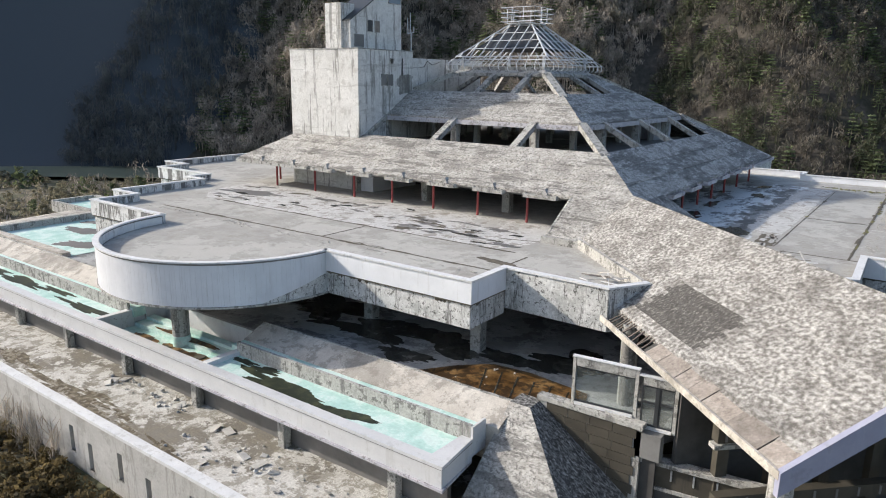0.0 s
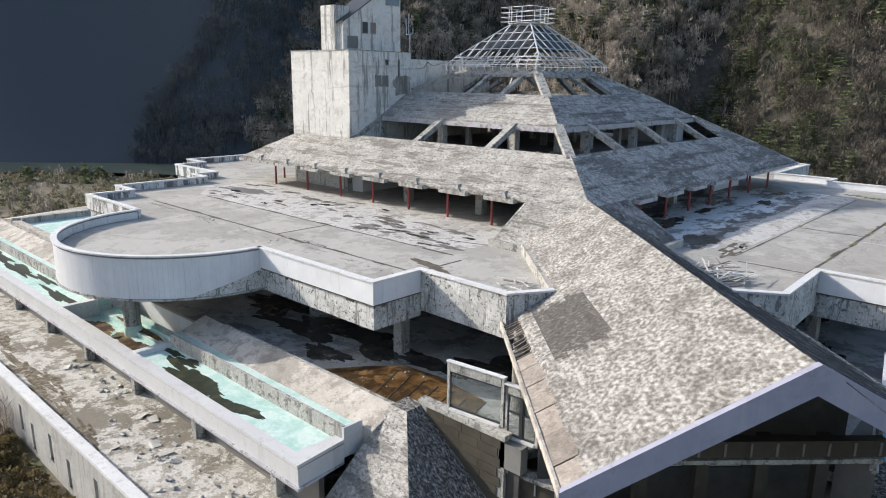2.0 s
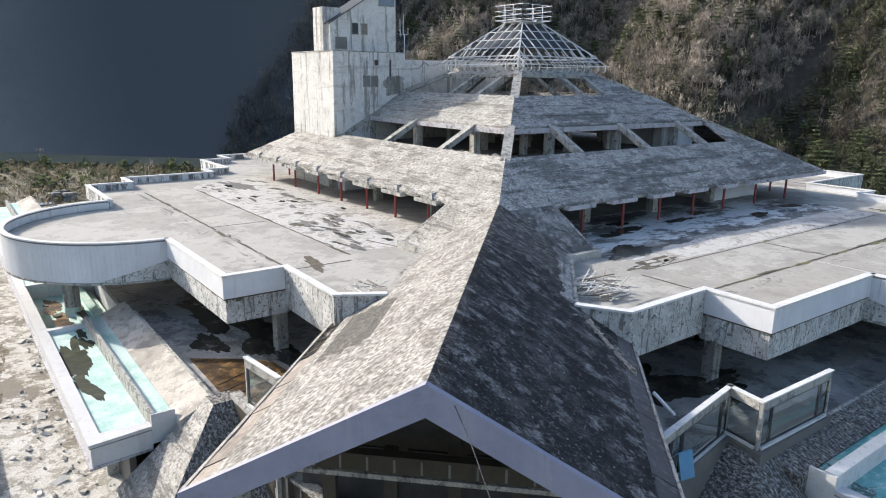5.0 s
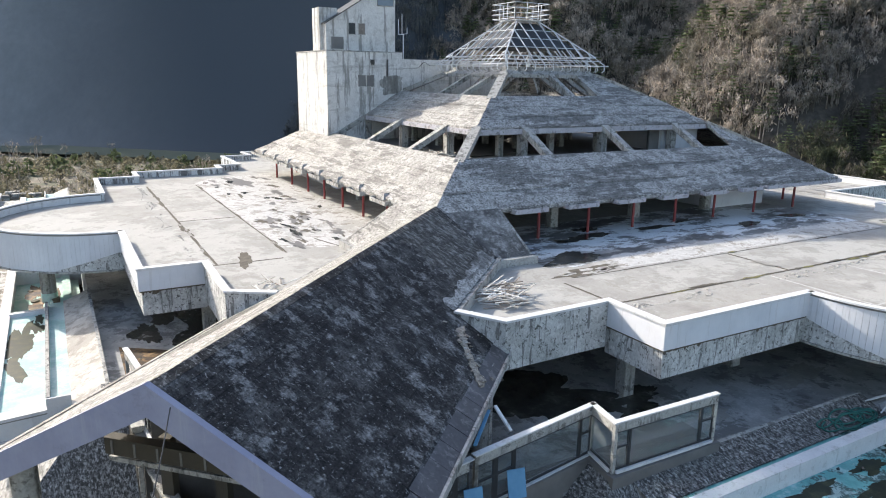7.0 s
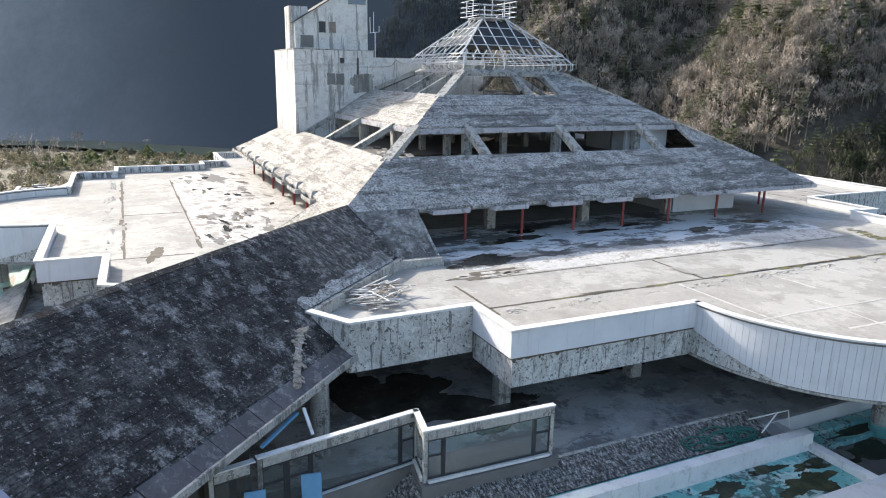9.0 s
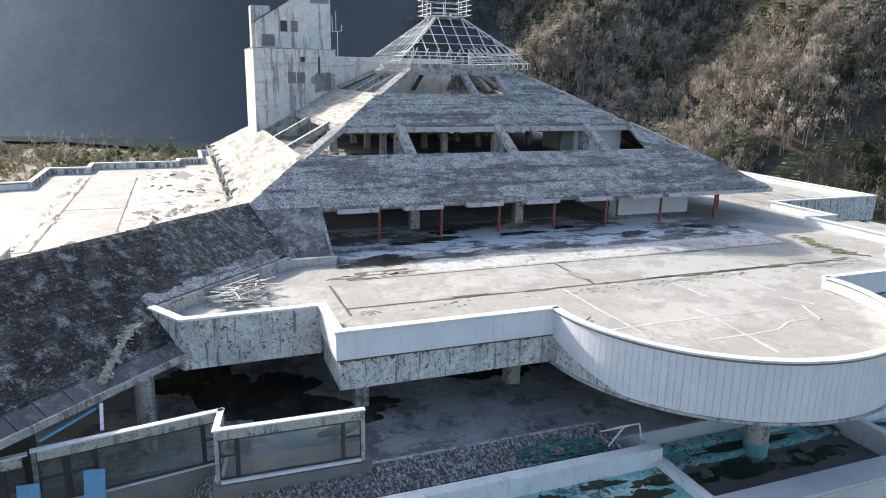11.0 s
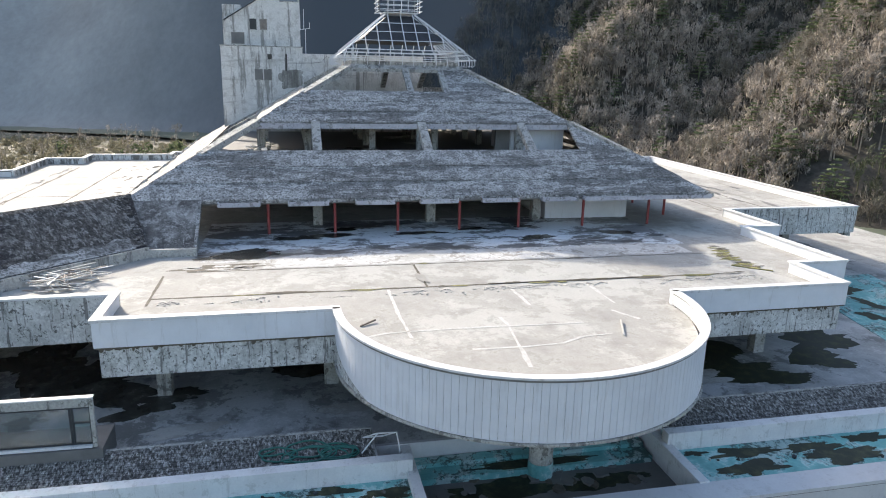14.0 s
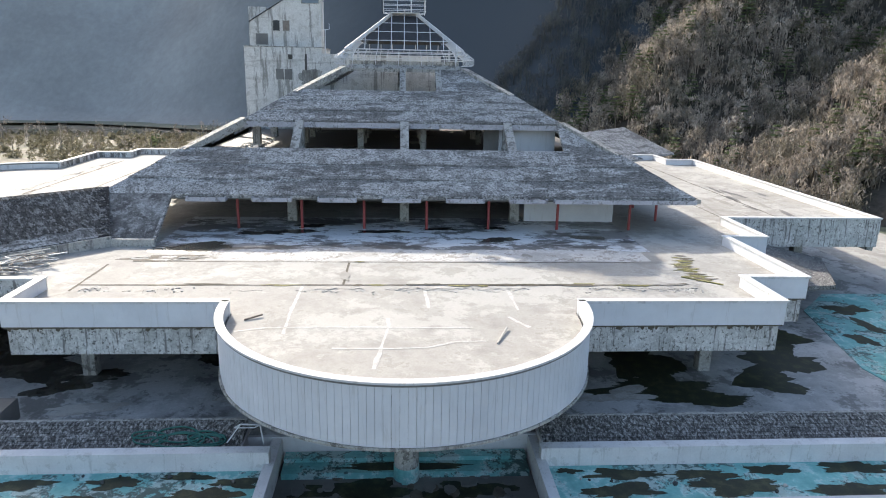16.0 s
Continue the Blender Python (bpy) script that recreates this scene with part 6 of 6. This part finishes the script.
shape("corner_apron", bm, "apron", "worn shingle roof below the corner of the terrace", "roof", "structure")
bm = bmesh.new()
box(bm, -30, 60, 54.5, 70, LOWER - 0.6, LOWER)
shape("north_floor", bm, "deck", "pale concrete apron beyond the far terrace", "floor", "structure")
bm = bmesh.new()
box(bm, 49.5, 54.0, 46.2, 46.9, LOWER, 10.6)
shape("pool_wall", bm, "concrete", "concrete wall at the end of the far pool", "wall", "structure")
# south-west pools
corner_pool([(-31, -52.0), (-31, -38), (-50.5, -38), (-50.5, -52.0)], 9.41, "turquoise pool floor at the corner, half dry")
corner_pool([(-35, -37.0), (-35, -30.8), (-66, -30.8), (-66, -37)], 9.41, "turquoise upper pool floor, half dry")
for x0, x1, y0, y1, z1, mat in ((-51.4, -50.5, -52.0, -38.5, 10.3, "concrete"), (-66, -52, -37.6, -37.0, 10.1, "concrete"), (-66.5, -35, -30.8, -30.1, 10.2, "concrete"), (-66.6, -66, -37.5, -30.1, 10.2, "concrete"), (-52, -31, -53.0, -52.0, 9.9, "pale")):
    bm = bmesh.new()
    box(bm, x0, x1, y0, y1, 8.4, z1)
    shape("pool_wall", bm, mat, "weathered wall round the corner pool", "wall", "structure")
bm = bmesh.new()
solid(bm, [(-51.5, -53, 7.5), (-51.5, -38.5, 7.5), (-63, -38.5, 7.5), (-63, -53, 7.5)], [(-51.5, -53, 10.25), (-51.5, -38.5, 10.25), (-55, -40, 10.25), (-62, -53, 8.4)])
shape("pool_apron", bm, "pale", "sun-bleached sloping apron beside the corner pool", "apron", "structure")
for i, (x, y, rx, ry) in enumerate(((-42, -44, 4, 1.2), (-36, -48.5, 3, 1.5), (-47, -40.5, 2.5, 0.8))):
    blot("damp_stain", x, y, rx, ry, 9.416, "damp", "grey silt on the pool floor", "stain", i + 580, 10, 0.6)


bm = bmesh.new()
box(bm, 64.28, 64.36, 5.4, 5.7, 8.2, 9.3)
shape("board_strip", bm, "plywood", "short tan board hanging on the outer pool parapet", "board")

# ---- yard below the pool ----
wall = thing("yard_wall", (-20, -67.2, 0), "long grey retaining wall with narrow broken openings", "wall", kind="structure")
edges = [-95.0]
for x in (-22.0, -16.5, -1.4, 1.3, 5.6, 9.2, 14.5, 20.5):
    edges += [x - 0.33, x + 0.33]
edges.append(24.0)
for i in range(0, len(edges), 2):
    bm = bmesh.new()
    box(bm, edges[i], edges[i + 1], -67.3, -66.9, -1.0, 5.0)
    under(part("wall_panel", bm, "plaster"), wall)
    if i + 2 < len(edges):
        low, high = (0.6, 2.9) if i % 4 else (1.4, 3.6)
        for z0, z1 in ((-1.0, low), (high, 5.0)):
            bm = bmesh.new()
            box(bm, edges[i + 1], edges[i + 2], -67.3, -66.9, z0, z1)
            under(part("wall_panel", bm, "plaster"), wall)
        bm = bmesh.new()
        box(bm, edges[i + 1] - 0.02, edges[i + 2] + 0.02, -67.36, -67.18, low - 0.08, low)
        under(part("sill", bm, "concrete"), wall)
bm = bmesh.new()
box(bm, -95, 24.1, -67.5, -66.7, 5.0, 5.25)
under(part("coping", bm, "cap"), wall)
for i, (x, y, rx, ry, m) in enumerate(((-6.5, -65.2, 5.0, 0.7, "silt"), (-3.0, -64.2, 3.2, 0.45, "silt"), (-0.5, -65.6, 2.2, 0.3, "silt"), (1.5, -64.7, 1.6, 0.3, "silt"), (4.0, -65.7, 2.0, 0.3, "silt"), (-18, -64.5, 5, 0.8, "silt"), (-30, -65, 6, 0.8, "silt"), (9, -65.6, 2.5, 0.3, "silt"))):
    blot("silt_stain", x, y, rx, ry, YARD + 0.002 + 0.0005 * i, m, "brown silt and moss on the yard floor", "stain", i + 600, rng.uniform(-6, 6), 0.8)
for i in range(130):
    x, y = (rng.uniform(-6, 5), rng.gauss(-61.2, 0.5)) if i < 45 else (rng.uniform(8, 30), rng.gauss(-63, 1.3))
    r = rng.choice((0.05, 0.06, 0.09, 0.12, 0.18, 0.24)) if i % 13 else 0.45
    bm = bmesh.new()
    bmesh.ops.create_icosphere(bm, subdivisions=1, radius=r) if r < 0.2 else box(bm, -r, r, -r * 0.6, r * 0.7, -0.04, 0.05)
    for v in bm.verts:
        v.co += Vector((rng.uniform(-1, 1), rng.uniform(-1, 1), rng.uniform(-0.2, 0.2))) * r * 0.3
    ob = shape("rubble_piece", bm, "rubble", "broken piece of pale plaster on the yard floor", "rubble", group="rubble")
    ob.matrix_world = pose(x, max(-66.4, min(-60.3, y)), YARD + (r * 0.6 if r < 0.2 else 0.08), rng.uniform(-20, 20), rng.uniform(-15, 15), rng.uniform(0, 180))


# ---- heaps, hose, trestles ----
def stick_heap(cx, cy, z, n, spread, seed, turn=72):
    r = random.Random(seed)
    root = thing("batten_heap", (cx, cy, z), "heap of loose grey roof battens on the terrace", "heap", "batten heaps")
    for i in range(n):
        a = r.gauss(radians(turn), 0.75)
        l = r.uniform(1.2, 3.4)
        x, y, h = cx + r.gauss(0, spread[0]), cy + r.gauss(0, spread[1]), z + 0.08 + 0.06 * (i % 12)
        bm = bmesh.new()
        bar(bm, (x - math.cos(a) * l / 2, y - math.sin(a) * l / 2, h), (x + math.cos(a) * l / 2, y + math.sin(a) * l / 2, h + r.uniform(-0.05, 0.45)), 0.08, 0.06)
        under(part("batten", bm, r.choice(("plywood", "rubble", "cap", "rubble"))), root)
    return root


stick_heap(41.6, -30.4, DECK, 40, (0.9, 0.9), 3)
stick_heap(40.0, -29.2, DECK, 16, (0.7, 0.7), 4)
stick_heap(32.0, -43.8, DECK, 14, (0.9, 0.8), 5, 35)
for seed, (x, y, r, turns) in enumerate(((56.7, -13.9, 1.5, 2.3), (56.8, -12.1, 1.15, 3.2), (56.6, -15.2, 1.0, 1.6), (57.0, -12.9, 1.7, 1.2))):
    data = bpy.data.curves.new("garden_hose", "CURVE")
    data.dimensions, data.bevel_depth, data.bevel_resolution = "3D", 0.055, 2
    spline = data.splines.new("POLY")
    spline.points.add(119)
    for i in range(120):
        a = i / 119 * turns * 2 * math.pi + seed * 1.7
        k = r * (0.75 + 0.5 * noise.noise((a * 0.35, seed * 3.0, 0)))
        px, py = x + 0.5 * math.cos(a) * k + 0.15 * math.sin(a * 0.37), y + math.sin(a) * k * 1.2 + 0.06 * i / 119 * r * 8 * math.cos(seed)
        base = 10.25 - 0.36 * (px - 55.3) if px > 55.3 else 10.25
        spline.points[i].co = (px, py, max(base, 9.55) + 0.1 + 0.12 * abs(noise.noise((a * 0.8, seed, 4.0))), 1)
    data.materials.append(MAT["hose"])
    tagged(new("garden_hose", data), "tangled green hose dumped on the shingle apron", "hose", "hoses")
frame_root = thing("steel_trestle", (56.6, -9.6, 9.9), "pale bent steel trestle leaning by the pool", "trestle")
for a, b in (((56.0, -10.4, 10.1), (57.4, -9.7, 11.1)), ((57.2, -10.6, 9.8), (57.4, -9.7, 11.1)), ((56.0, -9.2, 10.1), (57.3, -8.6, 11.0)), ((57.4, -9.7, 11.1), (57.3, -8.6, 11.0)), ((57.4, -8.4, 9.8), (57.3, -8.6, 11.0)), ((56.0, -10.4, 10.1), (56.0, -9.2, 10.1))):
    bm = bmesh.new()
    bar(bm, a, b, 0.07)
    under(part("tube", bm, "white_steel"), frame_root)
for i in range(16):
    bm = bmesh.new()
    bmesh.ops.create_icosphere(bm, subdivisions=1, radius=rng.uniform(0.07, 0.2))
    for v in bm.verts:
        v.co *= rng.uniform(0.6, 1.3)
    ob = shape("litter_piece", bm, rng.choice(("rubble", "wet", "window_frame")), "small piece of rubbish on the pool floor", "litter", group="litter")
    ob.matrix_world = pose(rng.uniform(59.0, 62.2), rng.choice((rng.uniform(-22, -8.6), rng.uniform(8.6, 28))), 8.9, 0, 0, rng.uniform(0, 180))


# ---- river and plants ----
foot = [(320, 150), (170, 112), (40, 96), (-10, 84), (-52, 72), (-100, 48), (-170, -4), (-236, -78), (-270, -165), (-245, -330)]
bank = [(320, 200), (170, 158), (40, 134), (-10, 120), (-55, 102), (-110, 78), (-192, 24), (-262, -60), (-297, -160), (-272, -330)]
bm = bmesh.new()
lo, hi = [bm.verts.new((x, y, 1.1)) for x, y in foot], [bm.verts.new((x, y, 1.1)) for x, y in bank]
for i in range(len(foot) - 1):
    bm.faces.new((lo[i], lo[i + 1], hi[i + 1], hi[i]))
shape("river", bm, "river", "slow dark green river at the foot of the hills", "river", "structure")


def foliage(name, spots, kind, mat, label, category, seed, n=60):
    """Many plants in one mesh: each a thin trunk with a ragged crown of small leaf or twig clumps."""
    r = np.random.default_rng(seed)
    p = np.array(spots)
    m = len(p)
    h = p[:, 3][:, None]
    t = r.random((m, n))
    root = np.sqrt(r.random((m, n)))
    if kind == "pine":
        level = 0.2 + 0.8 * np.round(t * 7) / 7
        rad, size = h * (0.36 * (1.1 - level) + 0.03) * root, 0.075
    elif kind == "bare":
        boughs = 7
        which = r.integers(0, boughs, (m, n))
        lean = 0.6 + 0.8 * r.random((m, 1))
        mid_level = 0.45 + 0.45 * r.random((m, boughs))
        mid_rad = 0.34 * lean * np.sqrt(r.random((m, boughs)))
        mid_turn = r.random((m, boughs)) * 2 * np.pi
        level = np.take_along_axis(mid_level, which, 1) + 0.075 * r.normal(size=(m, n))
        rad, size = h * np.abs(np.take_along_axis(mid_rad, which, 1) + 0.05 * r.normal(size=(m, n))), 0.05
    elif kind == "sapling":
        level = 0.1 + 0.8 * t
        rad, size = h * (0.03 + 0.2 * level) * root, 0.11
    else:
        level = t
        rad, size = h * 0.75 * root * np.sqrt(np.maximum(0.05, 1 - level)), 0.13
    a = r.random((m, n)) * 2 * np.pi
    if kind == "bare":
        a = np.take_along_axis(mid_turn, which, 1) + 0.32 * r.normal(size=(m, n))
    c = np.stack([p[:, :1] + rad * np.cos(a), p[:, 1:2] + rad * np.sin(a), p[:, 2:3] + level * h * (0.9 if kind == "bush" else 1.0)], -1)
    d = r.normal(size=(m, n, 2, 3))
    d /= np.linalg.norm(d, axis=3, keepdims=True)
    if kind == "pine":
        d[..., 2] *= 0.4
    if kind == "sapling":
        d[:, :, 0, 2] = np.abs(d[:, :, 0, 2]) + 1.2
        d[:, :, 1] *= 0.07
    if kind == "bare":
        d[:, :, 1] *= 0.35
        d[:, :, 0, 2] = np.abs(d[:, :, 0, 2]) + 0.5
    d *= (h * size * (0.6 + 0.8 * r.random((m, n))))[:, :, None, None]
    quads = np.stack([c - d[:, :, 0], c + d[:, :, 1], c + d[:, :, 0], c - d[:, :, 1]], 2).reshape(-1, 3)
    w = 0.025 * h
    z0 = p[:, 2:3] - 0.5
    zero = np.zeros_like(w)
    trunk = np.stack([np.concatenate([p[:, :1] + dx * w, p[:, 1:2] + dy * w, z], 1) for dx, dy, z in ((-1, -1, z0), (1, -1, z0), (0, 1, z0), (0, 0, p[:, 2:3] + 0.9 * h + zero))], 1).reshape(-1, 3)
    k = len(quads)
    q = np.arange(k).reshape(-1, 4).tolist()
    base = k + 4 * np.arange(m)[:, None]
    tris = np.concatenate([base + np.array(o) for o in ((0, 1, 3), (1, 2, 3), (2, 0, 3))]).tolist()
    me = bpy.data.meshes.new(name)
    me.from_pydata(np.concatenate([quads, trunk]).tolist(), [], q + tris)
    me.materials.append(MAT[mat])
    return tagged(new(name, me), label, category, kind="stuff")


def scatter(n, xr, yr, d0, d1, hr, seed, clump=0.0, low=None):
    r = random.Random(seed)
    out = []
    while len(out) < n:
        x, y = r.uniform(*xr), r.uniform(*yr)
        d = far_line(x, y)
        if not d0 < d < d1 or noise.noise((x * 0.03, y * 0.03, seed)) < clump - 0.5 * r.random():
            continue
        if max(abs(x), abs(y)) < 74 or (low and not low(x, y)):
            continue
        out.append((x, y, land_z(x, y), r.uniform(*hr)))
    return out


near = lambda x, y: 0.9 * x + 0.4 * y > -124
east = lambda x, y: x > -45 + 12 * noise.noise((y * 0.05, 3.0, 0))
foliage("hill_pines", scatter(1000, (-190, 210), (50, 330), 2, 150, (6.5, 11), 31, 0.08, near), "pine", "pine", "dark green pines on the near hillside", "pines", 1, 110)
foliage("hill_bare_trees", scatter(3700, (-190, 10), (50, 330), -3, 150, (5, 10), 32, -0.45, lambda x, y: near(x, y) and not east(x, y)), "bare", "bare", "leafless brown trees on the near hillside", "bare trees", 2, 150)
foliage("hill_mixed_trees", scatter(3200, (-40, 210), (50, 330), -3, 150, (5, 10), 41, -0.45, east), "bare", "bare_dark", "leafless woods on the hillside behind the river, coloured dark for shade", "bare trees", 21, 150)
foliage("hill_east_pines", scatter(450, (-40, 210), (50, 330), 2, 150, (5, 9), 42, -0.1, east), "pine", "pine", "dark green pines on the near hillside", "pines", 22, 90)
foliage("far_hill_trees", scatter(800, (-300, -110), (-20, 200), -4, 120, (5, 10), 33, -0.3, lambda x, y: not near(x, y) and 0.9 * x + 0.4 * y > -152 + 14 * noise.noise((x * 0.02, y * 0.02, 9.0))), "bare", "far_trees", "dark woods on the far hill, tinted with haze", "bare trees", 3, 90)
foliage("field_bushes", scatter(1500, (-230, -76), (-190, 30), -130, -26, (1.0, 2.8), 35, -0.15), "bush", "bush", "dull olive bushes on the valley floor", "bushes", 5)
foliage("field_trees", scatter(110, (-230, -80), (-190, 40), -120, -26, (4, 9), 36, -0.1), "bare", "bare", "thin leafless trees on the valley floor", "bare trees", 6)
foliage("field_evergreens", scatter(40, (-190, -78), (-150, 40), -80, -26, (3, 6), 37, -0.1), "bush", "bush_green", "small green trees on the valley floor", "trees", 7)
foliage("bank_scrub", [(x, -68.2 - random.random() * 11, 0.1, random.uniform(0.5, 1.7)) for x in [random.uniform(-60, 18) for _ in range(900)]], "bush", "scrub", "dry scrub below the retaining wall", "scrub", 8)
foliage("wall_saplings", [(-14 + 0.9 * i, -68.0 - 0.5 * (i % 3), 0.1, 2.6 + 0.9 * ((i * 7) % 5) / 2) for i in range(14)], "sapling", "bare", "thin leafless saplings against the retaining wall", "saplings", 18)
foliage("bank_reeds", scatter(260, (-20, 120), (60, 130), -62, -34, (0.8, 2.0), 38, -0.3), "bush", "bush", "green-brown scrub on the river bank", "scrub", 9)

# stacks of blocks and a small shed on the field
for x, y in ((-116.0, -68.0), (-117.5, -64.5), (-116.5, -61.0), (-121.5, -66.0), (-122.0, -44.0), (-120.5, -40.5), (-125.5, -42.0)):
    root = thing("block_stack", (x, y, land_z(x, y)), "stack of grey concrete blocks on the field", "block stack", "block stacks")
    z = root.location.z
    for k in range(3):
        for j in range(2):
            bm = bmesh.new()
            box(bm, x - 1.0, x + 1.0, y - 1.5 + 1.55 * j, y - 0.05 + 1.55 * j, z + 0.66 * k, z + 0.66 * k + 0.6)
            under(part("layer", bm, "soffit" if (k + j) % 2 else "concrete"), root)
shed = thing("field_shed", (-102.8, -49.5, land_z(-102.8, -49.5)), "low blue-grey metal shed on the field", "shed")
z = shed.location.z
for name, x0, x1, y0, y1, z0, z1, mat in (("wall", -104.2, -101.4, -52.4, -46.6, 0.0, 2.3, "shed_steel"), ("roof", -104.4, -101.2, -52.6, -46.4, 2.3, 2.45, "shed_steel"), ("window", -101.39, -101.35, -51.2, -50.0, 1.0, 1.8, "window_frame"), ("door", -101.39, -101.35, -48.6, -47.7, 0.0, 2.0, "white_steel")):
    bm = bmesh.new()
    box(bm, x0, x1, y0, y1, z + z0, z + z1)
    under(part(name, bm, mat), shed)

for i in range(40):
    bm = bmesh.new()
    r = rng.uniform(0.12, 0.4)
    box(bm, -r, r, -r * 0.7, r * 0.6, -0.05, 0.05)
    for v in bm.verts:
        v.co += Vector((rng.uniform(-1, 1), rng.uniform(-1, 1), rng.uniform(-0.3, 0.3))) * r * 0.3
    ob = shape("rubble_piece", bm, "rubble", "broken piece of plaster on the upper floor", "rubble", group="upper rubble")
    ob.matrix_world = pose(rng.gauss(10.5, 1.8), rng.gauss(-17.3, 0.9), 22.26 + 0.05 * (i % 4), rng.uniform(-20, 20), rng.uniform(-20, 20), rng.uniform(0, 180))
